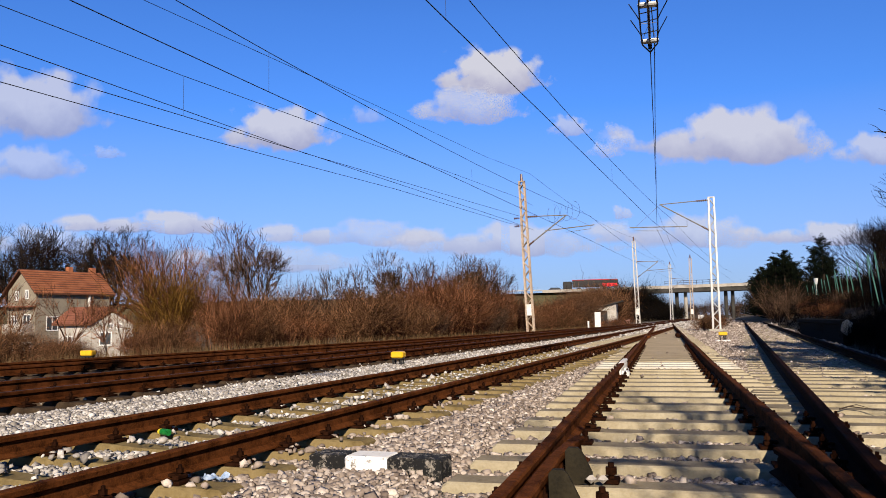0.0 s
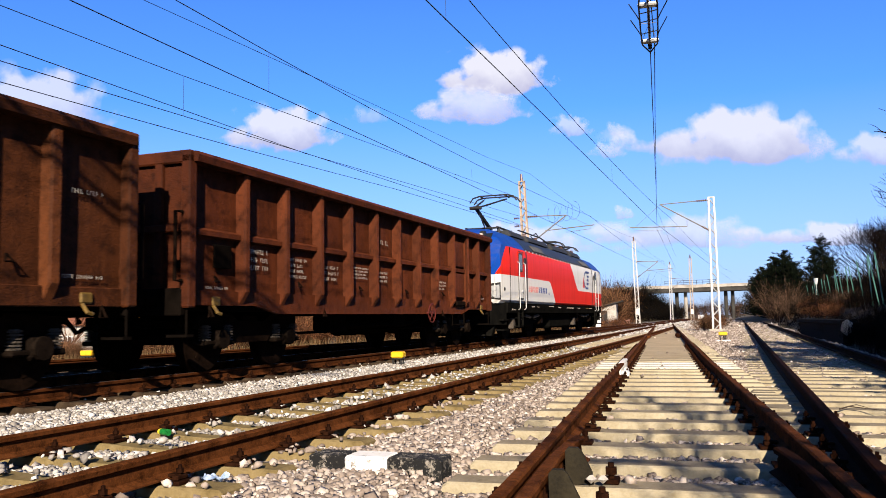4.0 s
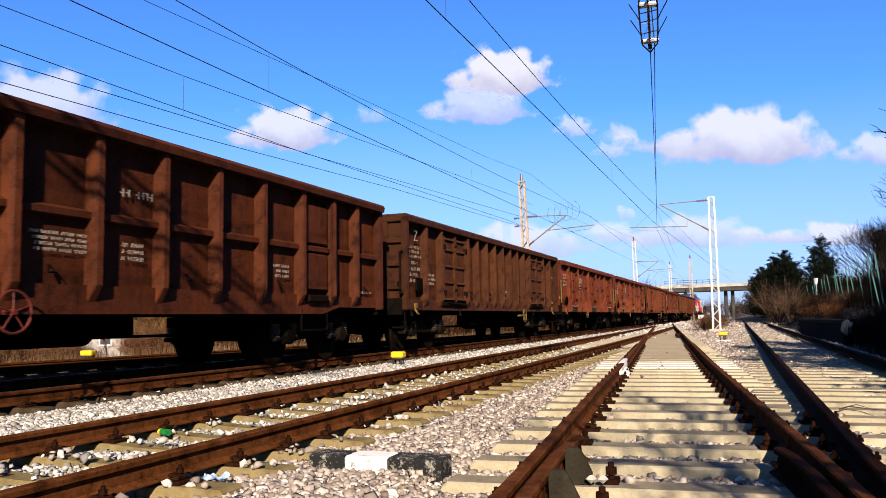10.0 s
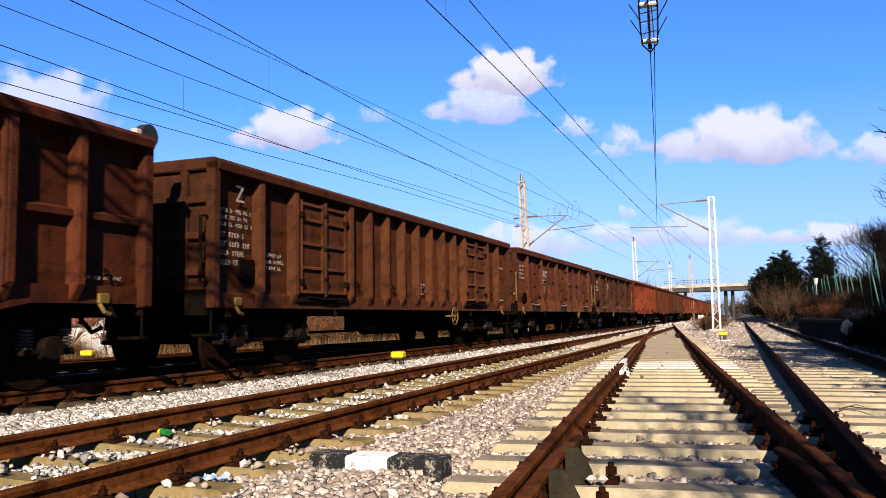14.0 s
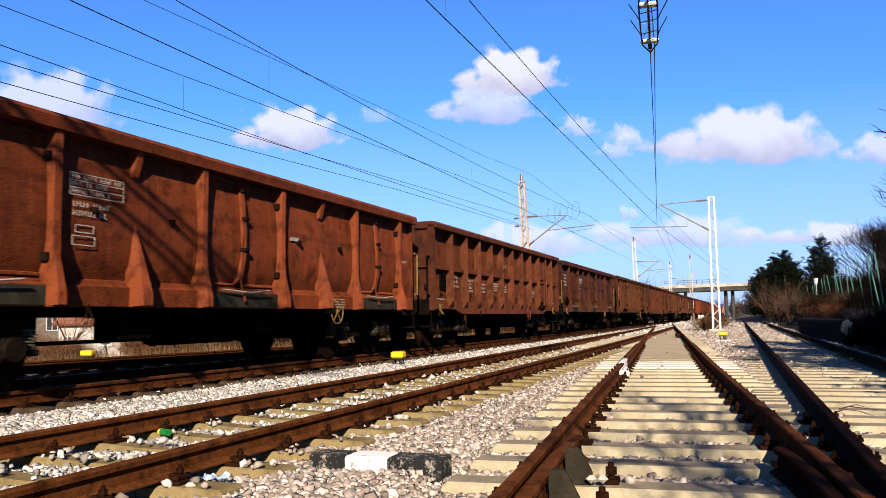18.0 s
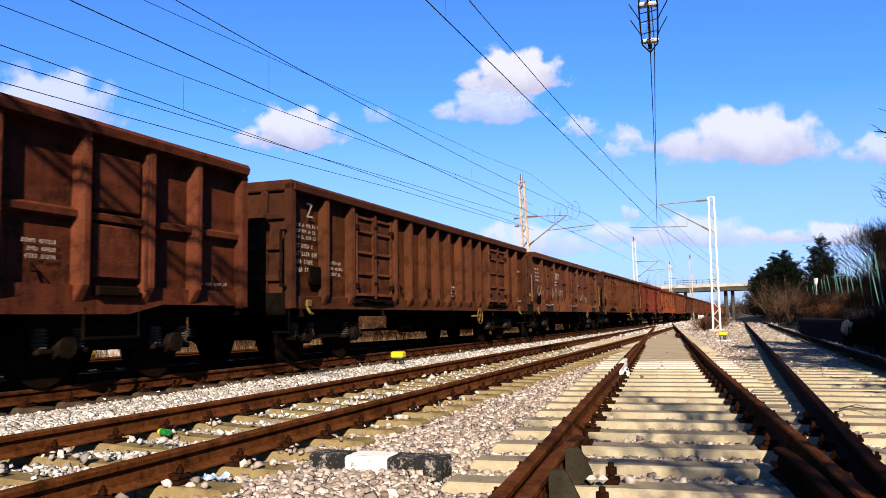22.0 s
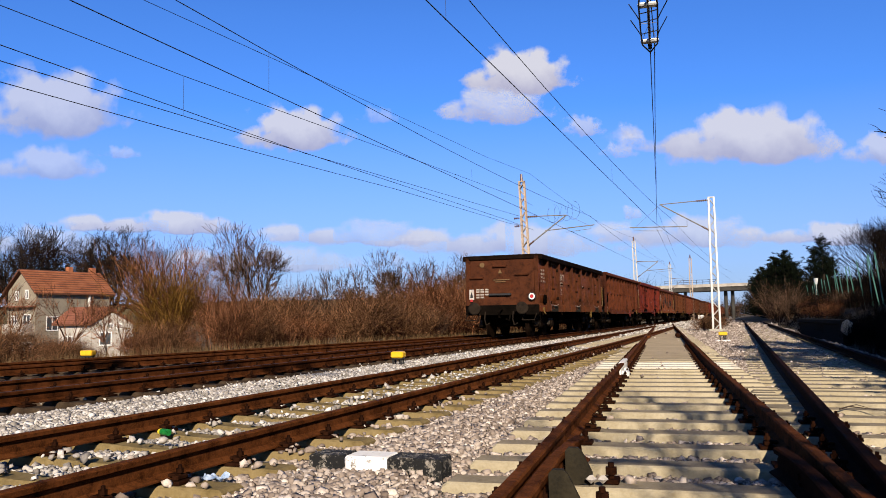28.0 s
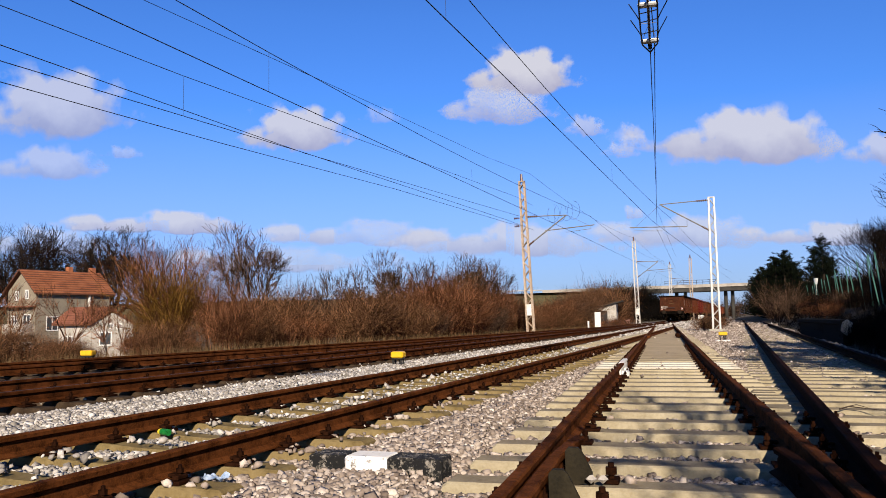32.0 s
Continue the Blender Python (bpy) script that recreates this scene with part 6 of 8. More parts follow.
def bars(g, x, y0, y1, ztop, lines, lh, rnd, words=3):
    """Rows of small plain bars that stand for lettering."""
    t = 0.003 if x > 0 else -0.003
    for i in range(lines):
        z1 = ztop - i * lh
        y, end = y0, y1 - rnd.uniform(0, 0.3) * (y1 - y0)
        while y < end:
            ln = rnd.uniform(0.25, 0.6) * (y1 - y0) / words * 2
            e = min(end, y + ln)
            n = max(1, int((e - y) / (lh * 0.42)))
            for k in range(n):
                a, cell = y + (e - y) * k / n, (e - y) / n
                tall = lh * rnd.uniform(0.52, 0.60)
                g.box(min(x, x + t), max(x, x + t), a, a + cell * 0.26, z1 - tall, z1)
                g.box(min(x, x + t), max(x, x + t), a + cell * 0.26, a + cell * 0.72, *rnd.choice(((z1 - tall * 0.16, z1), (z1 - tall * 0.58, z1 - tall * 0.42), (z1 - tall, z1 - tall * 0.84))))
            y = e + lh * 0.5


def letter_block(w, *block):
    g = Geo()
    bars(g, *block)
    tagged(part("lettering", g, MARK, w), "faded white lettering", kind="stuff")


def under_gear(w, over, body, pivot, yellow=False):
    h = body / 2
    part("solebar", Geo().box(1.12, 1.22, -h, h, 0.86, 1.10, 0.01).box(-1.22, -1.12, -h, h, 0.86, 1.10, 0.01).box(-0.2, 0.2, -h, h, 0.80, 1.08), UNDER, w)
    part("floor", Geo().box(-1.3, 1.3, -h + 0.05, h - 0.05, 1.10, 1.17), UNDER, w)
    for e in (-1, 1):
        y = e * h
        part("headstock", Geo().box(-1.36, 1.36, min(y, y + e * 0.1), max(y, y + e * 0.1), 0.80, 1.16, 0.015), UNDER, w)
        for s in (-1, 1):
            x, ye = s * 0.875, e * over / 2
            g = Geo().tube([(x, y, 1.04), (x, y + e * 0.34, 1.04)], [0.12, 0.105], 10)
            g.tube([(x, y + e * 0.3, 1.04), (x, ye - e * 0.06, 1.04)], 0.075, 8)
            part("buffer", g.tube([(x, ye - e * 0.065, 1.04), (x, ye - e * 0.03, 1.04), (x, ye, 1.04)], [0.20, 0.225, 0.19], 14), UNDER, w, smooth=40)
        g = Geo().tube([(0, y, 1.0), (0, y + e * 0.3, 0.98), (0, y + e * 0.5, 0.9), (0, y + e * 0.42, 0.72)], 0.045, 6)
        g.tube([(0.3, y, 0.9), (0.32, y + e * 0.3, 0.6), (0.28, y + e * 0.5, 0.66)], 0.03, 6)
        part("coupling", g, UNDER, w)
        part("corner_step", Geo().box(1.1, 1.42, y - e * 0.1 if e > 0 else y - 0.05, y + 0.05 if e > 0 else y + 0.1, 0.52, 0.555).tube([(1.38, y, 0.54), (1.38, y, 0.92)], 0.016, 5), YELLOW_DULL if yellow else UNDER, w, "corner step")
    for e in (-1, 1):
        y = e * (h - 0.62)
        part("rope_hook", Geo().box(1.28, 1.40, y - 0.09, y + 0.09, 0.93, 1.06, 0.02).tube([(1.37, y - 0.05, 0.94), (1.42, y - 0.02, 0.84), (1.42, y + 0.06, 0.82)], 0.025, 6), YELLOW_DULL, w, "dull yellow rope hook")
    g = Geo().tube([(0.55, -0.9, 0.62), (0.55, 0.9, 0.62)], 0.22, 12)
    part("air_reservoir", g, UNDER, w, smooth=40)
    part("brake_cylinder", Geo().tube([(0.5, 1.5, 0.66), (0.5, 2.3, 0.66)], [0.2, 0.16], 12).tube([(0.5, 2.3, 0.66), (0.45, 3.4, 0.6)], 0.03, 6), UNDER, w, smooth=40)
    part("brake_rigging", Geo().tube([(0.9, -pivot / 2 + 1.3, 0.5), (0.9, pivot / 2 - 1.3, 0.52)], 0.025, 5).tube([(1.05, -2.4, 0.86), (1.05, -1.7, 0.6), (1.05, 1.7, 0.6), (1.05, 2.4, 0.86)], 0.035, 5)
         .box(0.7, 1.1, -2.1, -1.5, 0.5, 0.86, 0.03).box(0.75, 1.12, 0.7, 1.25, 0.55, 0.86, 0.03), UNDER, w)
    for y in (-pivot / 2 - 1.5, -pivot / 2 + 1.65, pivot / 2 - 1.6, pivot / 2 + 1.5):
        part("tow_eye", Geo().tube([(1.36, y, 0.92), (1.39, y - 0.05, 0.78), (1.39, y + 0.05, 0.78), (1.36, y, 0.92)], 0.02, 5), RUST_UNDER, w)


def end_walls(w, body, top=TOP, mid=(), handle=None, half=1.38):
    handle = handle or RUST_UNDER
    h = body / 2
    for e in (-1, 1):
        y = e * h
        ew = part("end_wall", Geo().box(-half, half, min(y, y - e * 0.06), max(y, y - e * 0.06), 1.12, top - 0.02), PAINT, w)
        for x in (-0.95, -0.32, 0.32, 0.95):
            part("end_post", Geo().box(x - 0.06, x + 0.06, min(y, y + e * 0.07), max(y, y + e * 0.07), 1.14, top - 0.1, 0.012), PAINT, ew)
        for z in mid or (1.55, 2.25):
            part("end_rail", Geo().box(-half + 0.02, half - 0.02, min(y, y + e * 0.085), max(y, y + e * 0.085), z - 0.05, z + 0.05, 0.012), PAINT, ew)
        part("end_top_rail", Geo().box(-half - 0.09, half + 0.09, y - 0.08, y + 0.08, top - 0.14, top + 0.03, 0.02), PAINT, w)
        for s in (-1, 1):
            part("corner_post", Geo().box(s * (half + 0.02) - 0.07, s * (half + 0.02) + 0.07, y - 0.08, y + 0.08, SILL, top - 0.02, 0.02), PAINT, w)
        part("end_handrail", Geo().tube([(1.38, y + e * 0.10, 1.25), (1.38, y + e * 0.24, 1.25), (1.38, y + e * 0.24, 2.15), (1.38, y + e * 0.10, 2.15)], 0.024, 6), handle, w, "end handrail")
        part("tail_hook", Geo().box(1.25, 1.34, min(y, y + e * 0.12), max(y, y + e * 0.12), 1.42, 1.52, 0.01), handle, w)


def top_rails(w, body, top=TOP, thick=0.15, out=0.03):
    for s in (-1, 1):
        g = Geo()
        x = s * HW
        n = int(body / 1.2)
        pr = [(x - s * 0.14, top - thick), (x + s * out, top - thick), (x + s * (out + 0.02), top - 0.03), (x + s * (out - 0.02), top + 0.02), (x - s * 0.12, top + 0.03)]
        part("top_rail", g.prism(pr if s > 0 else pr[::-1], -body / 2, body / 2, "y"), PAINT, w)


LATCH = Geo().box(-0.05, 0.05, -0.055, 0.055, -0.03, 0.03, 0.01).mesh("latch", RUST_UNDER)
HINGE = Geo().box(-0.045, 0.045, -0.05, 0.05, -0.05, 0.05, 0.012).mesh("hinge", RUST_UNDER)


def door_pair(w, s, y0, y1, z0, z1, ladder, depth=0.0):
    """A pair of door leaves with a locking bar; ladder: with raised cross bars."""
    x = s * (HW - 0.06 + depth)
    ym = (y0 + y1) / 2
    for a, b in ((y0, ym - 0.03), (ym + 0.03, y1)):
        d = part("door_leaf", Geo().box(min(x, x - s * 0.05), max(x, x - s * 0.05), a, b, z0, z1, 0.012), PAINT, w)
        if ladder:
            fr = Geo()
            for z in (z0 + 0.02, z0 + 0.42, z0 + 0.82, z0 + 1.22, z1 - 0.06):
                fr.box(min(x, x + s * 0.045), max(x, x + s * 0.045), a + 0.02, b - 0.02, z - 0.025, z + 0.03, 0.008)
            for yy in (a + 0.03, b - 0.03):
                fr.box(min(x, x + s * 0.045), max(x, x + s * 0.045), yy - 0.03, yy + 0.03, z0, z1, 0.008)
            part("door_framing", fr, RIB_LIT_PAINT, d)
    part("locking_bar", Geo().tube([(x + s * 0.05, ym, z0 - 0.05), (x + s * 0.05, ym, z1 + 0.04)], 0.028, 6), PAINT, w)
    for z in (z0 + 0.25, (z0 + z1) / 2, z1 - 0.2):
        part("latch", LATCH, None, w, at=pose(x + s * 0.04, ym, z))
    for yy in (y0 + 0.02, y1 - 0.02):
        for z in (z0 + 0.18, z1 - 0.25):
            part("hinge", HINGE, None, w, at=pose(x + s * 0.035, yy, z))
    g = Geo().tube([(x + s * 0.06, ym - 0.75 * (ym - y0), z0 - 0.06), (x + s * 0.07, ym, z0 - 0.10), (x + s * 0.08, ym + 0.35, z0 - 0.08)], 0.02, 5)
    part("door_lever", g, RUST_UNDER, w)


def make_smooth_wagon():
    """Open wagon with bulged plain sides, three double doors and triangular fins."""
    body, over, pivot = 12.8, 14.04, 9.0
    h = body / 2
    w = thing("open_wagon", "x", "freight wagon", "wagons of the train")
    add_bogies(w, pivot)
    under_gear(w, over, body, pivot)
    end_walls(w, body, handle=YELLOW_DULL, half=1.26)
    top_rails(w, body)
    posts = [1.1, 3.03, 5.5, 7.45, 10.0, 12.0]
    edges = [0.08] + posts + [body - 0.08]
    doors = ((1.1, 3.03), (5.5, 7.45), (10.0, 12.0))
    for s in (-1, 1):
        def shell(y, z):
            k = (z - 1.28) / (TOP - 0.14 - 1.28)
            if z <= 1.12:
                x = 1.36
            else:
                x = 1.245 + 0.105 * math.sin(math.pi * min(1, max(0, k)) ** 0.62) ** 0.8 + 0.03 * k
            x += 0.012 * noise.noise((y * 1.1, z * 1.6, 5.0 * s))
            return (s * x, y - h, z)
        zs = [1.12, 1.22, 1.30, 1.40, 1.52, 1.68, 1.85, 2.05, 2.25, 2.45, 2.62, TOP - 0.13]
        for a, b in zip(edges, edges[1:]):
            inside = any(abs(a - d0) < 0.1 for d0, d1 in doors)
            if inside:
                m = (a + b) / 2
                for p, q in ((a + 0.07, m - 0.025), (m + 0.025, b - 0.07)):
                    leaf = part("door_leaf", Geo().grid(shell, spread((p, q, 0.22)), zs), PAINT, w, smooth=30)
                    far, close = (p, q) if q < m else (q, p)
                    turn = 0.10 if far < close else -0.10
                    rim = [(far, 1.24), (close - turn, 1.24), (close - turn * 0.4, 1.27), (close - turn * 0.12, 1.36), (close - turn * 0.12, 1.6), (close - turn * 0.12, 2.0), (close - turn * 0.12, 2.4), (close - turn * 0.12, 2.74)]
                    part("door_rim", Geo().tube([Vector(shell(a2, b2)) + Vector((s * 0.02, 0, 0)) for a2, b2 in rim], 0.027, 5), RIB_LIT_PAINT, leaf)
                    part("top_rim", Geo().tube([Vector(shell(p, 2.72)) + Vector((s * 0.02, 0, 0)), Vector(shell(q, 2.72)) + Vector((s * 0.02, 0, 0))], 0.018, 5), PAINT, leaf)
                bar = [Vector(shell(m, z)) + Vector((s * 0.05, 0, 0)) for z in (1.0, 1.3, 1.6, 2.0, 2.4, 2.8)]
                part("locking_bar", Geo().tube(bar, 0.021, 6), PAINT, w)
                part("door_skirt", Geo().box(min(s * 1.30, s * 1.376), max(s * 1.30, s * 1.376), a - h + 0.06, b - h - 0.06, SILL + 0.01, 1.125, 0.008), SKIRT, w, "grimy grey-green skirt plate")
                for z in (1.28, 1.75, 2.2, 2.62):
                    p0 = shell(m, z)
                    part("latch", LATCH, None, w, at=pose(p0[0] + s * 0.04, p0[1], z))
                for yy in (a + 0.05, b - 0.05):
                    for z in (1.42, 2.5):
                        p0 = shell(yy, z)
                        part("hinge", HINGE, None, w, at=pose(p0[0] + s * 0.04, p0[1], z))
                part("door_lever", Geo().tube([(s * 1.42, m - h - 0.55, 1.16), (s * 1.44, m - h + 0.1, 1.13), (s * 1.46, m - h + 0.55, 1.17)], 0.014, 5), MARK, w, "pale door lever")
            else:
                part("side_panel", Geo().grid(shell, spread((a, b, 0.25)), zs), PAINT, w, smooth=30)
        part("side_sill", Geo().box(min(s * 1.30, s * 1.37), max(s * 1.30, s * 1.37), -h, h, SILL, 1.14, 0.01), PAINT, w)
        # dark sheet added inside so that no sky shows between the door leaves
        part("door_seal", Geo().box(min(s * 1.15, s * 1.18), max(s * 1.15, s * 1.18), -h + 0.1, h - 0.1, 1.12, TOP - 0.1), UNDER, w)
        for y in posts:
            pr = [(s * 1.22, SILL), (s * 1.46, SILL), (s * 1.455, 1.3), (s * 1.44, 1.9), (s * 1.45, TOP - 0.12), (s * 1.22, TOP - 0.12)]
            part("side_post", Geo().prism(pr, y - h - 0.05, y - h + 0.05, "y"), RIB_LIT_PAINT, w)
        for y in (4.27, 8.76) + tuple(posts):
            c, k = y - h, 0.82 if y in (4.27, 8.76) else 0.55
            v = [(s * 1.28, c - 0.11 * k, SILL), (s * 1.28, c + 0.11 * k, SILL), (s * (1.47 + 0.13 * k), c + 0.10 * k, SILL + 0.02), (s * (1.47 + 0.13 * k), c - 0.10 * k, SILL + 0.02),
                 (s * (1.47 + 0.13 * k), c - 0.10 * k, SILL + 0.16), (s * (1.47 + 0.13 * k), c + 0.10 * k, SILL + 0.16), (s * 1.30, c - 0.03, 1.9), (s * 1.30, c + 0.03, 1.9), (s * 1.37, c, 1.88)]
            f = [(0, 3, 4, 6), (1, 7, 5, 2), (0, 1, 2, 3), (3, 2, 5, 4), (4, 5, 8), (4, 8, 6), (5, 7, 8), (6, 8, 7)]
            part("fin", Geo().add(v, f), RIB_LIT_PAINT, w, "triangular stiffening fin")
        for y in (4.27, 8.76):
            part("top_gusset", Geo().prism([(s * 1.28, 2.45), (s * 1.36, 2.47), (s * 1.46, TOP - 0.1), (s * 1.28, TOP - 0.1)], y - h - 0.05, y - h + 0.05, "y"), RIB_LIT_PAINT, w)
    for y in (3.6, 4.9, 8.0, 9.4):
        part("eye_bolt", Geo().box(1.34, 1.43, y - h - 0.03, y - h + 0.03, 1.95, 2.02, 0.01), RUST_UNDER, w)
    handwheel(w, 1.50, 2.7, 0.86, YELLOW_DULL, "yellow brake handwheel")
    part("placard_holder", Geo().box(1.365, 1.39, 0.28 - h + 0.35, 0.28 - h + 0.75, 1.22, 1.52, 0.01), UNDER, w)
    rnd = random.Random(5)
    g = Geo()
    letter_block(w, 1.375, 0.25 - h, 0.95 - h, 2.42, 4, 0.13, rnd)
    letter_block(w, 1.375, 3.28 - h, 4.05 - h, 2.355, 3, 0.08, rnd, 4)
    letter_block(w, 1.375, 3.3 - h, 4.0 - h, 2.06, 2, 0.10, rnd, 2)
    letter_block(w, 1.375, 11.9 - h + 0.3, 12.5 - h, 1.95, 1, 0.09, rnd, 2)
    for k in range(4):
        g.box(1.372, 1.378, 9.14 - h, 9.60 - h, 0.935 + 0.045 * k, 0.955 + 0.045 * k)
    def outline(y0, y1, z0, z1, rows=()):
        for z in (z0, z1) + tuple(rows):
            g.box(1.375, 1.378, y0 - h, y1 - h, z - 0.006, z + 0.006)
        for y in (y0, y1):
            g.box(1.375, 1.378, y - h - 0.006, y - h + 0.006, z0, z1)
    outline(3.25, 4.05, 2.13, 2.37, (2.21, 2.29))
    outline(3.34, 3.60, 1.72, 1.80)
    outline(3.30, 3.62, 1.58, 1.68)
    part("weight_table", g, MARK, w, "pale outlined load table")
    g = Geo().box(1.375, 1.378, 7.75 - h, 8.02 - h, 2.0, 2.06)
    part("operator_mark", g, MARK, w, "small pale company mark")
    return w


def rib_geo(s, y, x0, x1, z0, z1, wide, narrow):
    """A pressed vertical rib: wide at the wall, narrow and rounded at its face, tapered at the foot."""
    out = [(-wide, x0), (-narrow - 0.012, x1 - 0.025), (-narrow + 0.012, x1), (narrow - 0.012, x1), (narrow + 0.012, x1 - 0.025), (wide, x0)]
    v, n = [], len(out)
    for z, k in ((z0, 0.35), (z0 + 0.2, 1.0), (z1, 1.0)):
        v += [(s * (x0 + (b - x0) * k), y + a, z) for a, b in out]
    f = [(i * n + j, i * n + j + 1, (i + 1) * n + j + 1, (i + 1) * n + j) for i in range(2) for j in range(n - 1)]
    f.append(tuple(range(n)))
    return Geo().add(v, f if s > 0 else [q[::-1] for q in f])


def make_ribbed_wagon():
    body, over, pivot = 14.45, 15.74, 10.7
    h = body / 2
    w = thing("open_wagon", "x", "freight wagon", "wagons of the train")
    add_bogies(w, pivot)
    under_gear(w, over, body, pivot)
    end_walls(w, body, TOP + 0.02, (1.4, 1.9, 2.4))
    top_rails(w, body, TOP + 0.02, 0.13, 0.05)
    ribs = [1.13, 2.11, 4.05, 4.85, 5.65, 6.45, 7.25, 8.05, 8.85, 9.65, 10.40, 12.34, 13.32]
    for s in (-1, 1):
        part("side_panel", Geo().grid(lambda y, z: (s * (1.315 + 0.012 * noise.noise((y * 1.3, z * 1.5, 2.0 * s))), y - h, z), spread((0.05, body - 0.05, 0.35)), spread((1.0, TOP - 0.1, 0.3))), PAINT, w, smooth=40)
        part("side_sill", Geo().box(min(s * 1.30, s * 1.375), max(s * 1.30, s * 1.375), -h, h, SILL, 1.12, 0.01), PAINT, w)
        for y in ribs:
            part("rib", rib_geo(s, y - h, 1.30, 1.465, SILL + 0.04, TOP - 0.1, 0.080, 0.064), RIB_LIT_PAINT, w)
        for a, b in ((2.28, 3.88), (10.56, 12.18)):
            door_pair(w, s, a - h, b - h, 1.16, 2.70, True)
            part("door_sill", Geo().box(min(s * 1.30, s * 1.43), max(s * 1.30, s * 1.43), a - h - 0.1, b - h + 0.1, 1.0, 1.10, 0.02), RUST_UNDER, w)
        for y in (0.6, 4.4, 6.0, 7.6, 9.2, 12.8):
            part("lashing_ring", Geo().tube([(s * 1.37, y - h, 1.42), (s * 1.42, y - h - 0.05, 1.34), (s * 1.42, y - h + 0.05, 1.34), (s * 1.37, y - h, 1.42)], 0.014, 4), RUST_UNDER, w)
    handwheel(w, 1.50, 2.2, 0.77, YELLOW_DULL, "dull yellow brake handwheel")
    part("placard_holder", Geo().box(1.37, 1.40, 0.62 - h, 1.0 - h, 1.3, 1.62, 0.01), UNDER, w)
    rnd = random.Random(8)
    letter_block(w, 1.37, 0.2 - h, 1.0 - h, 2.32, 3, 0.10, rnd, 5)
    letter_block(w, 1.37, 0.22 - h, 0.95 - h, 1.98, 4, 0.13, rnd)
    letter_block(w, 1.37, 1.3 - h, 1.9 - h, 1.75, 3, 0.10, rnd, 2)
    letter_block(w, 1.37, 7.35 - h, 7.85 - h, 1.5, 4, 0.07, rnd, 2)
    letter_block(w, 1.37, 13.6 - h, 14.1 - h, 2.2, 1, 0.09, rnd, 2)
    letter_block(w, 1.37, 13.5 - h, 14.2 - h, 1.25, 1, 0.07, rnd, 3)
    t = bpy.data.curves.new("z_text", "FONT")
    t.body, t.size, t.extrude = "Z", 0.36, 0.002
    o = bpy.data.objects.new("z_text", t)
    scene.collection.objects.link(o)
    me = bpy.data.meshes.new_from_object(o)
    bpy.data.objects.remove(o)
    me.materials.clear()
    me.materials.append(MARK)
    part("letter", me, None, w, "white letter Z", at=pose(1.372, 0.55 - h, 2.44, 90, 0, 90))
    return w


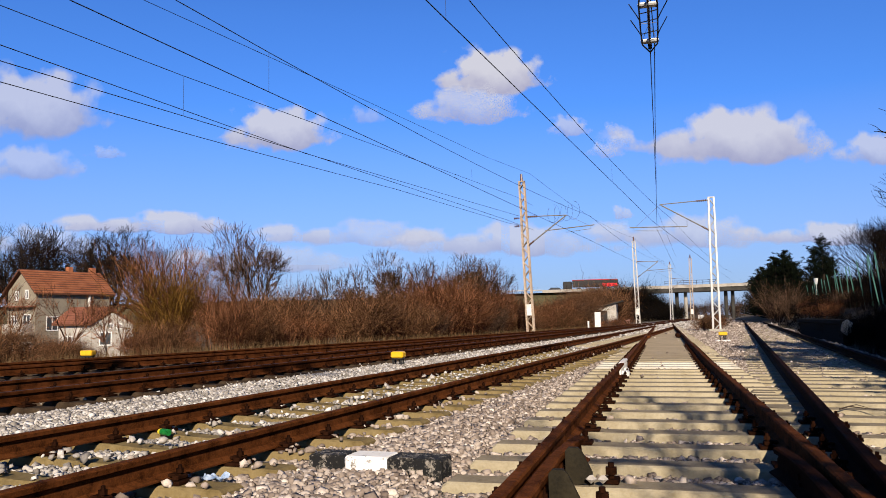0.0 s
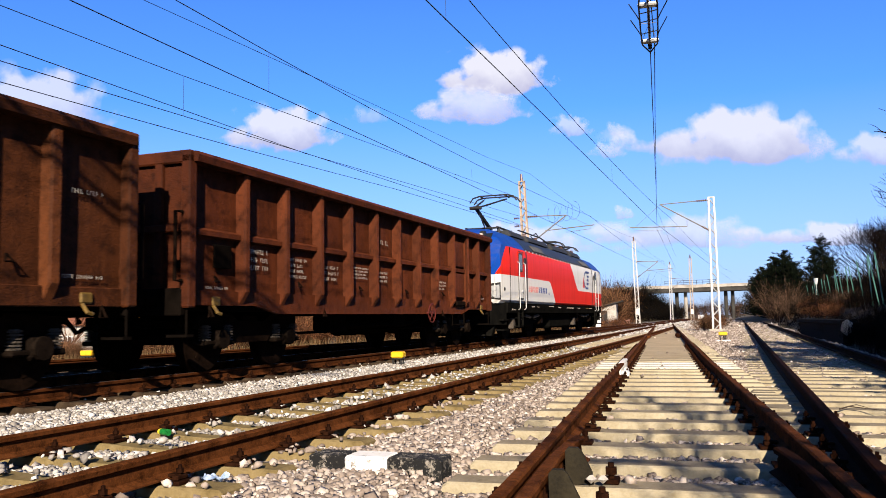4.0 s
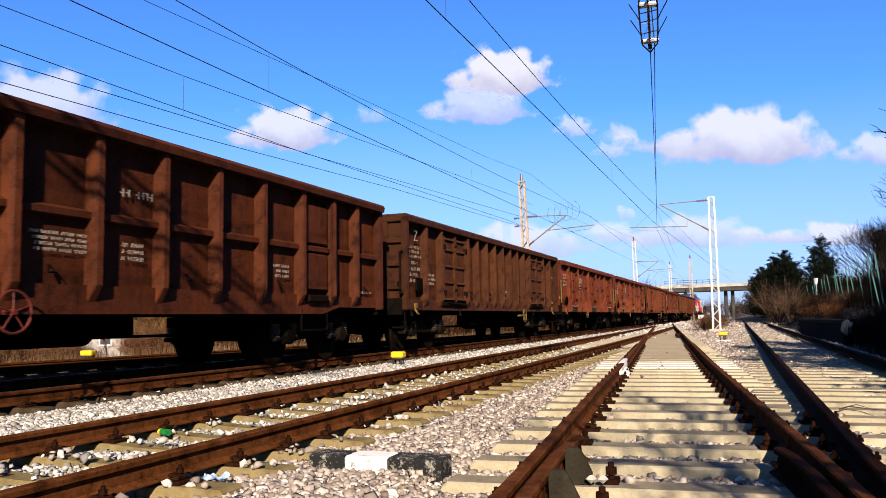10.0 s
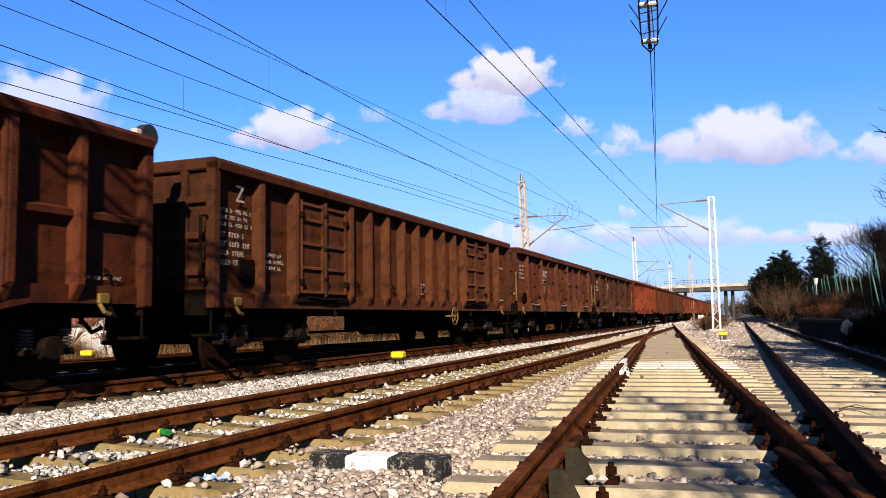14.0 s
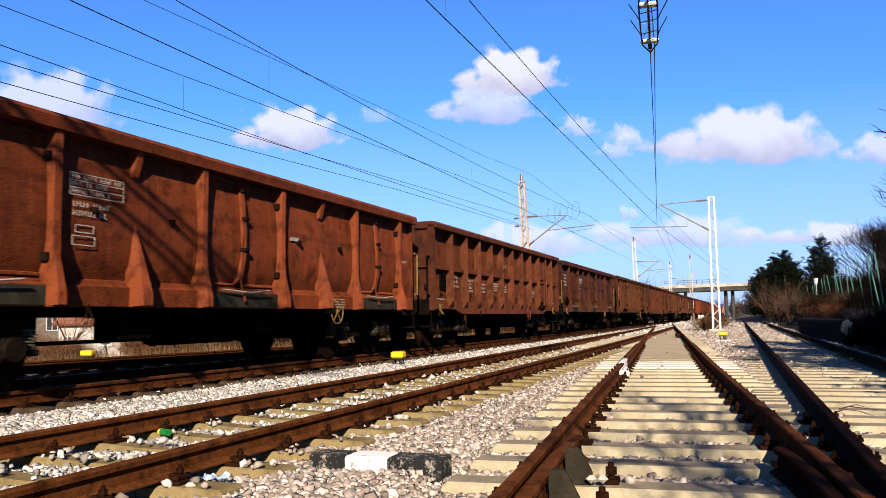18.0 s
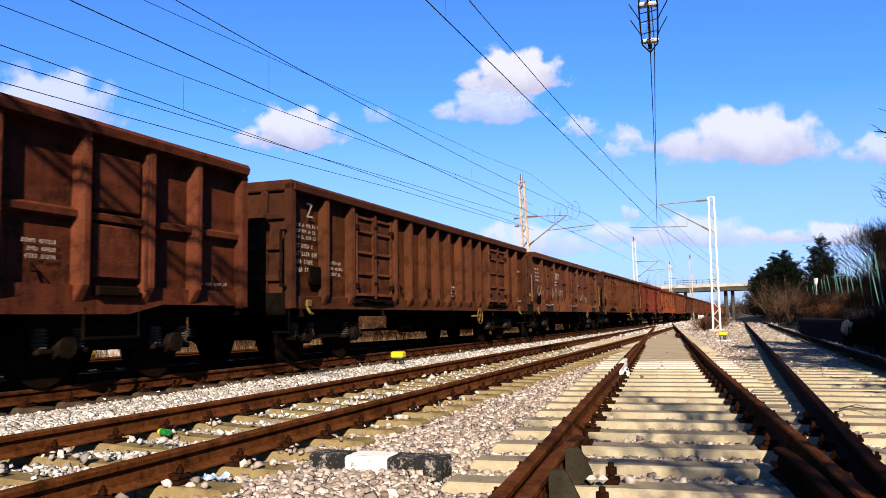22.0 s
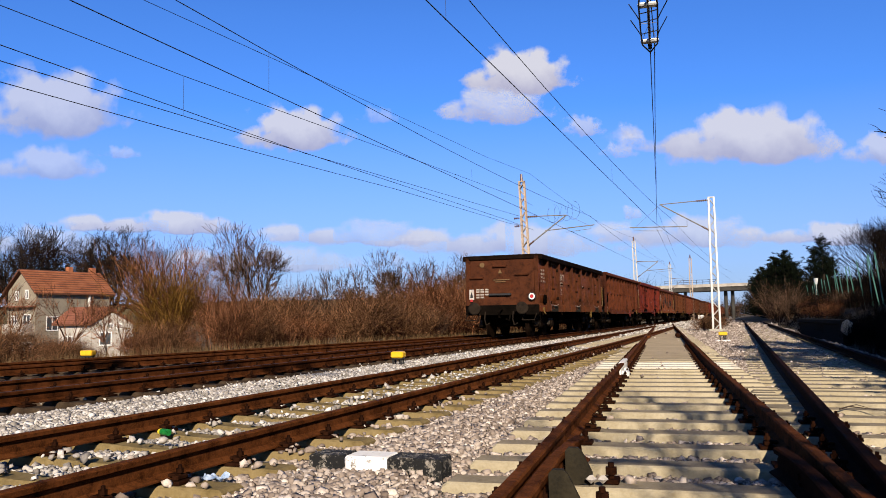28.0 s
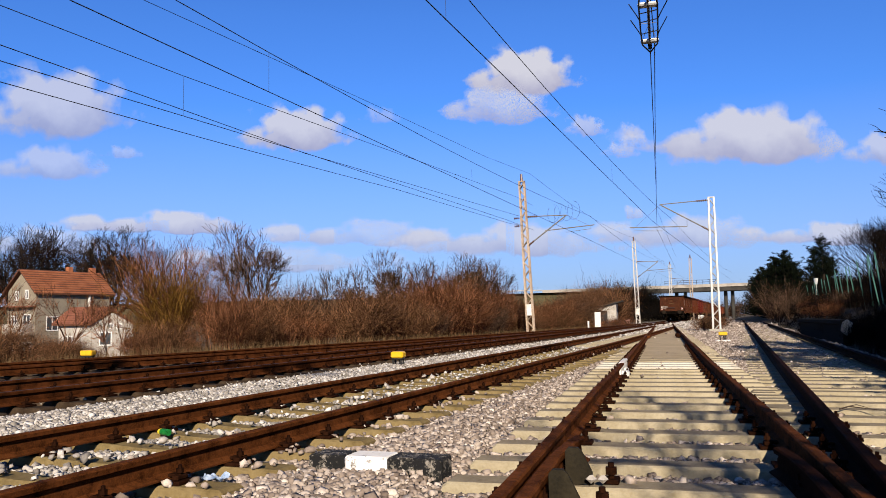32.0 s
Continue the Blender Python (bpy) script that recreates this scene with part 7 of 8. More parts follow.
def make_midrail_wagon():
    body, over, pivot = 13.0, 14.04, 9.0
    h = body / 2
    w = thing("open_wagon", "x", "freight wagon", "wagons of the train")
    add_bogies(w, pivot)
    under_gear(w, over, body, pivot)
    end_walls(w, body, TOP + 0.02, (1.95,))
    top_rails(w, body, TOP + 0.02, 0.12, 0.085)
    ribs = [1.21 + 1.095 * i for i in range(8)] + [10.02, 11.05, 11.95]
    for s in (-1, 1):
        flip = (lambda y: y - h) if s > 0 else (lambda y: h - y)
        part("side_panel", Geo().grid(lambda y, z: (s * (1.325 + 0.01 * noise.noise((y * 1.3, z * 1.5, 3.0 * s))), y - h, z), spread((0.05, body - 0.05, 0.35)), spread((1.0, TOP - 0.1, 0.3))), PAINT, w, smooth=40)
        part("side_sill", Geo().prism([(-h, SILL + 0.04), (-h + 1.6, SILL + 0.04), (-h + 2.2, SILL - 0.08), (h - 2.2, SILL - 0.08), (h - 1.6, SILL + 0.04), (h, SILL + 0.04), (h, 1.14), (-h, 1.14)], s * 1.34 - 0.035, s * 1.34 + 0.035, "x"), PAINT, w)
        for y in ribs:
            c = flip(y)
            part("rib", rib_geo(s, c, 1.30, 1.49, SILL + 0.04, TOP - 0.1, 0.070, 0.055), RIB_LIT_PAINT, w)
        marks = [0.07] + ribs + [body - 0.07]
        for a, b in zip(marks, marks[1:]):
            p, q = sorted((flip(a + 0.06), flip(b - 0.06)))
            part("mid_rail", Geo().prism([(s * 1.34, 1.86), (s * 1.42, 1.88), (s * 1.42, 1.95), (s * 1.34, 1.99)], p, q, "y"), PAINT, w)
        p, q = sorted((flip(10.12), flip(10.98)))
        g = Geo()
        for z0, z1 in ((1.22, 1.84), (2.0, 2.66)):
            g.box(min(s * 1.36, s * 1.41), max(s * 1.36, s * 1.41), p + 0.05, q - 0.05, z0, z1, 0.03)
        part("side_door", g, PAINT, w)
        part("locking_bar", Geo().tube([(s * 1.46, q if s > 0 else p, 1.1), (s * 1.46, q if s > 0 else p, 2.75)], 0.024, 6), PAINT, w)
        part("door_step", Geo().tube([(s * 1.36, p, SILL), (s * 1.36, p, 0.55), (s * 1.36, q, 0.55), (s * 1.36, q, SILL)], 0.022, 5), UNDER, w)
        part("door_catch", Geo().box(min(s * 1.36, s * 1.46), max(s * 1.36, s * 1.46), p + 0.1, q - 0.1, 1.02, 1.14, 0.02), RUST_UNDER, w)
        for y in (0.6, 2.8, 5.0, 7.2, 9.4, 12.4):
            c = flip(y)
            part("lashing_ring", Geo().tube([(s * 1.37, c, 1.34), (s * 1.42, c - 0.05, 1.26), (s * 1.42, c + 0.05, 1.26), (s * 1.37, c, 1.34)], 0.014, 4), RUST_UNDER, w)
    handwheel(w, 1.50, 1.9, 0.84, RED_PAINT, "red brake handwheel")
    handwheel(w, -1.50, 2.03, 0.84, RED_PAINT, "red brake handwheel")
    part("placard_holder", Geo().box(1.37, 1.40, 0.55 - h, 0.95 - h, 1.45, 1.78, 0.01), UNDER, w)
    rnd = random.Random(9)
    for s in (-1, 1):
        for y0, y1, zt, n, lh, k in ((1.4, 2.1, 1.78, 3, 0.12, 2), (2.5, 3.1, 1.72, 4, 0.09, 2), (3.6, 4.2, 1.66, 3, 0.10, 2), (4.7, 5.5, 1.7, 4, 0.06, 4), (5.9, 6.4, 1.66, 3, 0.08, 2), (9.2, 9.7, 1.6, 3, 0.08, 2), (12.1, 12.7, 1.25, 1, 0.07, 3), (0.4, 1.0, 1.2, 1, 0.07, 3), (5.75, 6.55, 2.30, 1, 0.16, 3)):
            c = sorted((y0 - h, y1 - h)) if s > 0 else sorted((h - y0, h - y1))
            letter_block(w, s * 1.37, c[0], c[1], zt, n, lh, rnd, k)
    return w


def make_cargo_wagon():
    body, over, pivot = 12.95, 14.04, 9.0
    h = body / 2
    w = thing("open_wagon", "x", "freight wagon", "wagons of the train")
    add_bogies(w, pivot)
    under_gear(w, over, body, pivot)
    top = TOP + 0.04
    end_walls(w, body, top, (1.9,), YELLOW_DULL)
    top_rails(w, body, top, 0.17, 0.06)
    ribs = [0.62, 1.12, 2.2, 4.16, 5.22, 6.31, 7.44, 8.57, 10.52, 11.5, 12.3]
    for s in (-1, 1):
        part("side_panel", Geo().grid(lambda y, z: (s * (1.325 + 0.008 * noise.noise((y * 1.1, z * 1.5, 7.0 * s))), y - h, z), spread((0.05, body - 0.05, 0.35)), spread((1.0, top - 0.1, 0.3))), PAINT, w, smooth=40)
        part("side_sill", Geo().box(min(s * 1.30, s * 1.375), max(s * 1.30, s * 1.375), -h, h, SILL + 0.02, 1.12, 0.01), PAINT, w)
        for y in ribs:
            part("rib", rib_geo(s, y - h, 1.31, 1.46, SILL + 0.06, top - 0.12, 0.070, 0.056), RIB_LIT_PAINT, w)
        for a, b in ((2.32, 4.02), (8.70, 10.38)):
            door_pair(w, s, a - h, b - h, 1.24, 2.72, False)
            part("door_sill", Geo().box(min(s * 1.30, s * 1.43), max(s * 1.30, s * 1.43), a - h, b - h, 1.0, 1.2, 0.02), RUST_UNDER, w)
        for e in (-1, 1):
            y = e * h
            part("hazard_corner", Geo().box(min(s * 1.38, s * 1.505), max(s * 1.38, s * 1.505), min(y + e * 0.02, y - e * 0.28), max(y + e * 0.02, y - e * 0.28), top - 0.16, top + 0.04, 0.01), YELLOW_DULL, w, "yellow and black hazard corner")
            g = Geo()
            for k in range(3):
                yy = y - e * (0.03 + 0.1 * k)
                g.prism([(yy, top - 0.165), (yy - e * 0.05, top - 0.165), (yy - e * 0.11, top + 0.045), (yy - e * 0.06, top + 0.045)], s * 1.507 - 0.004, s * 1.507 + 0.004, "x")
            part("hazard_stripes", g, BLACK, w)
        part("door_step", Geo().tube([(s * 1.36, 2.3, SILL), (s * 1.36, 2.3, 0.42), (s * 1.36, 2.95, 0.42), (s * 1.36, 2.95, SILL)], 0.022, 5).tube([(s * 1.36, 2.3, 0.66), (s * 1.36, 2.95, 0.66)], 0.02, 5), UNDER, w)
    handwheel(w, 1.50, 1.8, 0.86, RED_PAINT, "red brake handwheel")
    handwheel(w, 1.46, h - 0.25, 1.32, RED_PAINT, "small red handwheel")
    part("placard_holder", Geo().box(1.37, 1.40, 0.72 - h, 1.02 - h, 1.62, 1.9, 0.01), UNDER, w)
    part("end_box", Geo().box(0.95, 1.36, -h - 0.16, -h - 0.02, 1.75, 2.55, 0.03), plain("grey_green_box", (0.16, 0.17, 0.13), (0.26, 0.26, 0.2), 4, 0.7), w, "grey-green panel box on the end wall")
    rnd = random.Random(13)
    letter_block(w, 1.37, 1.25 - h, 2.0 - h, 1.98, 4, 0.14, rnd, 2)
    letter_block(w, 1.37, 4.35 - h, 5.0 - h, 2.3, 5, 0.09, rnd, 2)
    letter_block(w, 1.37, 4.4 - h, 4.8 - h, 1.7, 4, 0.1, rnd, 1)
    letter_block(w, 1.37, 7.0 - h, 7.35 - h, 1.72, 3, 0.07, rnd, 1)
    letter_block(w, 1.37, 0.9 - h, 1.9 - h, 1.18, 1, 0.06, rnd, 4)
    g = Geo().box(1.368, 1.372, 5.45 - h, 5.68 - h, 2.08, 2.24)
    g.box(1.368, 1.372, 5.74 - h, 6.2 - h, 2.12, 2.19)
    part("operator_mark", g, MARK, w, "white company mark")
    part("round_sign", Geo().tube([(1.365, 11.05 - h, 1.72), (1.373, 11.05 - h, 1.72)], 0.17, 18), MARK, w, "round white sign with a red slash")
    part("round_slash", Geo().prism([(11.05 - h - 0.13, 1.83), (11.05 - h - 0.1, 1.86), (11.05 - h + 0.13, 1.61), (11.05 - h + 0.1, 1.58)], 1.3735, 1.376, "x"), LAMP_RED, w)
    return w


PROTO = {"S": make_smooth_wagon(), "R": make_ribbed_wagon(), "M": make_midrail_wagon(), "C": make_cargo_wagon()}
BODY = {"S": 12.8, "R": 14.45, "M": 13.0, "C": 12.95}
PITCHES = {"S": 14.08, "R": 15.78, "M": 14.08, "C": 14.08}
KINDS = "MRSRSSRMMSSRMRSMSCRSRMRSCMS"
TURNED = {7, 8, 21}                           # wagons that run the other way round
SHAPE = {"S": "open wagon with smooth bulged sides and fins", "R": "open wagon with close vertical ribs and barred doors", "M": "open wagon with a mid rail and wide ribs", "C": "open wagon with smooth doors and hazard-striped corners"}
TONE = {"S": (0.142, 0.040, 0.015), "R": (0.075, 0.0285, 0.0095), "M": (0.066, 0.0205, 0.007), "C": (0.088, 0.019, 0.0085)}
WORDS = {"S": "red-brown", "R": "dusty brown", "M": "rusty brown", "C": "dark red"}
SPECIAL = {6: ((0.056, 0.0215, 0.0072), "dusty brown"), 3: ((0.108, 0.034, 0.012), "rusty brown"), 8: ((0.135, 0.033, 0.012), "bright orange-red"), 9: ((0.060, 0.024, 0.010), "dark brown"), 10: ((0.092, 0.033, 0.013), "dark red-brown"), 5: ((0.150, 0.040, 0.014), "red-brown"), 21: ((0.088, 0.029, 0.0125), "faded orange-red"),
           14: ((0.065, 0.022, 0.009), "dirty brown"), 15: ((0.085, 0.029, 0.0112), "dirty brown"), 16: ((0.190, 0.054, 0.018), "red-brown"), 19: ((0.092, 0.037, 0.015), "stained brown"), 23: ((0.120, 0.042, 0.017), "graffiti-covered brown"), 26: ((0.132, 0.049, 0.0175), "dusty ochre-brown"), 24: ((0.092, 0.016, 0.008), "dark red")}
TRAIN = []                                    # (thing, centre along the line at 10 s, turned)


def place_wagons():
    front = 118.03
    rnd = random.Random(2)
    for i, k in enumerate(KINDS):
        wear = rnd.uniform(0.85, 1.15)
        tone, word = SPECIAL.get(i, (tuple(v * wear for v in TONE[k]), WORDS[k]))
        fade = {"S": 0.62, "R": 0.75, "M": 0.84, "C": 0.90}[k]
        tone = tuple(v * f * fade for v, f in zip(tone, (0.71, 0.54, 0.49)))
        mat = wagon_paint("wagon_paint", tone, tuple(v * f for v, f in zip(tone, (1.3, 1.35, 1.35))), 3.7 * i + 1)
        # ribs brightened over the panels, as the grazing sun would light them
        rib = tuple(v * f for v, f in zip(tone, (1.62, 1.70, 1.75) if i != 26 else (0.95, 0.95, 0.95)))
        rib_mat = wagon_paint("rib_lit_paint", rib, tuple(v * 1.3 for v in rib), 3.7 * i + 2)
        w = PROTO[k] if i == KINDS.rindex(k) else copy_thing(PROTO[k], Matrix())
        tagged(w, f"{word} steel {SHAPE[k]}")
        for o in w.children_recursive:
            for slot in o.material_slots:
                if slot.material in (PAINT, RIB_LIT_PAINT):
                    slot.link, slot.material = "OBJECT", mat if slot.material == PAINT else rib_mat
        if i in (4, 5, 9, 23):
            wheel = next(o for o in w.children if o.name.startswith("handwheel"))
            wheel.location.y -= 4.55
        TRAIN.append((w, front - BODY[k] / 2, i in TURNED))
        front -= PITCHES[k]


place_wagons()


def ribbon(g, pts, width, x):
    """A flat painted stroke on a side wall, through (y, z) points."""
    n = len(pts)
    v = []
    for i, (y, z) in enumerate(pts):
        a, b = pts[max(0, i - 1)], pts[min(n - 1, i + 1)]
        d = Vector((b[0] - a[0], b[1] - a[1]))
        d = d.normalized() if d.length else Vector((1, 0))
        v += [(x(y, z), y - d.y * width / 2, z + d.x * width / 2), (x(y, z), y + d.y * width / 2, z - d.x * width / 2)]
    return g.add(v, [(2 * i, 2 * i + 1, 2 * i + 3, 2 * i + 2) for i in range(n - 1)])


def bulge(y, z):
    """How far out the bulged side stands at a height, with a coat of paint on it."""
    k = min(1.0, max(0.0, (z - 1.28) / (TOP - 1.42)))
    return 1.375 if z <= 1.14 else 1.262 + 0.105 * math.sin(math.pi * k ** 0.62) ** 0.8 + 0.03 * k


def graffiti(w, letters, seed):
    """Bubble letters: black blots, grey curving strokes and a thin pale outline; letters: (y, z, half width, half height)."""
    rnd = random.Random(seed)
    for i, (cy, cz, hy, hz) in enumerate(letters):
        hy *= 1.12
        lift = 0.0012 * i
        rim, ph = [], rnd.uniform(0, 6.28)
        for j in range(28):
            a = 6.2832 * j / 28
            r = 1 + 0.16 * math.sin(2 * a + ph) + 0.13 * math.sin(3 * a + 2 * ph) + 0.05 * math.sin(5 * a)
            rim.append((cy + hy * r * math.cos(a) + 0.12 * hz * math.sin(a), cz + hz * r * math.sin(a)))
        v, f = [], []
        for ring in (0.02, 0.35, 0.68, 1.0):
            v += [(bulge(0, cz + (z - cz) * ring) + lift, cy + (y - cy) * ring, cz + (z - cz) * ring) for y, z in rim]
        f = [(k * 28 + j, k * 28 + (j + 1) % 28, (k + 1) * 28 + (j + 1) % 28, (k + 1) * 28 + j) for k in range(3) for j in range(28)]
        blot = part("graffiti", Geo().add(v, f), SPRAY_BLACK, w, "black and silver graffiti letter")
        skin = lambda y, z: bulge(y, z) + 0.003 + lift
        ring = [(cy + (y - cy) * 0.84, cz + (z - cz) * 0.86) for y, z in rim[2:24]]
        part("outline", ribbon(Geo(), ring, 0.032, skin), SILVER, blot)
        for j in range(3):
            o, bend = rnd.uniform(-0.55, 0.55) * hy, rnd.uniform(-0.5, 0.5) * hy
            lo, hi = rnd.uniform(-0.75, -0.45) * hz, rnd.uniform(0.3, 0.72) * hz
            pts = [(cy + o + bend * math.sin(3.1 * q / 10), cz + lo + (hi - lo) * q / 10) for q in range(11)]
            part("shading", ribbon(Geo(), pts, rnd.uniform(0.05, 0.13) * min(1.0, hy / 0.35), skin), SPRAY_GREY, blot)


SILVER = plain("silver_spray_paint", (0.03, 0.03, 0.03), (0.15, 0.148, 0.145), 3, 0.6)
SPRAY_GREY = plain("grey_spray_paint", (0.006, 0.0055, 0.005), (0.038, 0.035, 0.032), 2.5, 0.85)
SPRAY_BLACK = plain("black_spray_paint", (0.0015, 0.0015, 0.0015), (0.006, 0.0055, 0.0055), 3, 0.85)
graffiti(TRAIN[23][0], ((-3.9, 1.35, 0.36, 0.32), (-3.35, 1.52, 0.42, 0.52), (-2.15, 1.25, 0.5, 0.30), (-1.75, 1.60, 0.36, 0.74), (-1.15, 1.50, 0.42, 0.55), (-0.55, 1.48, 0.42, 0.60), (0.05, 1.42, 0.44, 0.50), (0.70, 1.55, 0.46, 0.66), (1.35, 1.45, 0.42, 0.58),
                        (1.95, 1.38, 0.44, 0.52), (2.55, 1.42, 0.44, 0.54), (3.15, 1.40, 0.46, 0.50), (3.85, 1.35, 0.5, 0.46), (4.5, 1.28, 0.5, 0.38), (5.0, 1.25, 0.45, 0.34), (5.55, 1.2, 0.42, 0.3)), 3)


def scrawl(w, seed, y0, y1, z0, z1, mat, label, width=0.02):
    """A tag of looping strokes that cannot be read."""
    rnd = random.Random(seed)
    g = Geo()
    for k in range(3):
        pts, n = [], 26
        a, b = rnd.uniform(5, 8), rnd.uniform(9, 14)
        for i in range(n):
            f = i / (n - 1)
            pts.append((y0 + (y1 - y0) * (0.05 + 0.85 * f + 0.10 * math.sin(b * f + k * 2.1)), (z0 + z1) / 2 + (z1 - z0) / 2 * math.sin(a * 2 * f + k * 1.3) * rnd.uniform(0.7, 1.0)))
        ribbon(g, pts, width, lambda y, z: 1.392 + 0.002 * k)
    part("graffiti", g, mat, w, label)


for k, (a, b, z0, z1) in enumerate(((-5.9, -4.9, 1.45, 1.85), (-3.7, -2.9, 1.35, 1.8), (-2.6, -1.7, 1.5, 1.75), (1.6, 2.3, 1.4, 1.65), (2.6, 3.3, 1.3, 1.6))):
    scrawl(TRAIN[19][0], 40 + k, a, b, z0, z1, MARK, "white scrawled graffiti", 0.024)

for i in (0, 12):
    w, h = TRAIN[i][0], 6.5
    arm = part("disc_bracket", Geo().box(1.16, 1.26, h - 0.02, h + 0.16, 2.72, 3.12, 0.02), MARK_PLATE, w, "white bracket at the top corner")
    part("end_disc", Geo().tube([(1.15, h + 0.22, 3.06), (1.27, h + 0.22, 3.06)], 0.15, 16), BLACK, arm, "round black disc", smooth=40)

# tail of the train: lamp discs and plates on the last wagon
last = TRAIN[26][0]
yb = -12.8 / 2
for o in list(last.children_recursive):
    if o.name.split(".")[0] in ("end_post", "end_rail") and o.data.vertices[0].co.y < 0:
        bpy.data.objects.remove(o)
end_paint = [o for o in last.children if o.name.split(".")[0] == "end_wall"][0].material_slots[0].material
part("end_sheet", Geo().grid(lambda x, z: (x, yb - 0.03 - 0.012 * noise.noise((x * 1.3, z * 1.5, 9.0)), z), spread((-1.23, 1.23, 0.2)), spread((1.16, TOP - 0.13, 0.2))), end_paint, last, "plain ochre-brown end wall", smooth=50)
disc = part("tail_disc", Geo().tube([(1.12, yb - 0.09, 1.45), (1.12, yb - 0.13, 1.45)], 0.142, 20), BLACK, last, "round tail disc with red centre")
part("disc_ring", Geo().tube([(1.12, yb - 0.13, 1.45), (1.12, yb - 0.136, 1.45)], 0.112, 20), WHITE_PAINT, disc)
part("disc_centre", Geo().tube([(1.12, yb - 0.136, 1.45), (1.12, yb - 0.142, 1.45)], 0.066, 18), LAMP_RED, disc)
plate = part("tail_plate", Geo().box(-1.22, -1.04, yb - 0.10, yb - 0.07, 1.36, 1.74, 0.01), MARK_PLATE, last, "white plate with a red foot")
part("plate_mark", Geo().prism([(-1.20, 1.44), (-1.06, 1.44), (-1.13, 1.66)], yb - 0.106, yb - 0.101, "y"), BLACK, plate)
part("plate_foot", Geo().box(-1.18, -1.08, yb - 0.106, yb - 0.101, 1.30, 1.38), LAMP_RED, plate)
g = Geo()
for z in (1.42, 1.52, 1.62, 1.70):
    for x in (-0.97, -0.80, -0.63):
        if x < -0.7 or z > 1.5:
            g.box(x, x + 0.13, yb - 0.062, yb - 0.058, z, z + 0.06)
part("tail_label", g, MARK, last, "rows of pale lettering bars")
for x, z in ((-0.06, 2.58), (-0.94, 2.17), (0.76, 2.26)):
    part("end_grip", Geo().tube([(x - 0.25, yb - 0.03, z), (x - 0.25, yb - 0.13, z - 0.02), (x + 0.25, yb - 0.13, z - 0.02), (x + 0.25, yb - 0.03, z)], 0.022, 5), end_paint, last)
for o in list(last.children):
    if o.name.split(".")[0] in ("end_handrail", "tail_hook") and o.data.vertices[0].co.y < 0:
        bpy.data.objects.remove(o)
    elif o.name.split(".")[0] in ("end_top_rail", "top_rail"):
        o.material_slots[0].material = RUST_UNDER
    elif o.name.split(".")[0] == "buffer":
        o.material_slots[0].link, o.material_slots[0].material = "OBJECT", SPRING_GRIME
g = Geo()
for x in (-0.62, 0.42):
    g.tube([(x, yb - 0.1, 0.92), (x + 0.03, yb - 0.3, 0.66), (x + 0.10, yb - 0.34, 0.45), (x + 0.2, yb - 0.24, 0.52)], 0.026, 6)
part("brake_hose", g, SPRING_GRIME, last, "hanging brake hose")
for x in (-1.05, 1.05):
    part("shunter_grip", Geo().tube([(x - 0.22, yb - 0.1, 0.84), (x - 0.22, yb - 0.42, 0.62), (x + 0.22, yb - 0.42, 0.62), (x + 0.22, yb - 0.1, 0.84)], 0.018, 5), SPRING_GRIME, last)
part("end_stencil", Geo().tube([(-0.72, yb - 0.062, 2.62), (-0.72, yb - 0.066, 2.62)], 0.09, 12).prism([(-0.12, 2.30), (0.02, 2.30), (-0.05, 2.46)], yb - 0.066, yb - 0.062, "y").box(-0.3, 0.3, yb - 0.066, yb - 0.062, 2.05, 2.08).box(-0.24, 0.16, yb - 0.066, yb - 0.062, 1.98, 2.01), OCHRE_STENCIL, last, "faded ochre stencilled marks")
part("end_bar", Geo().box(-0.47, 0.36, yb - 0.15, yb - 0.04, 1.50, 1.58, 0.02), BLACK, last, "black folding step bar")

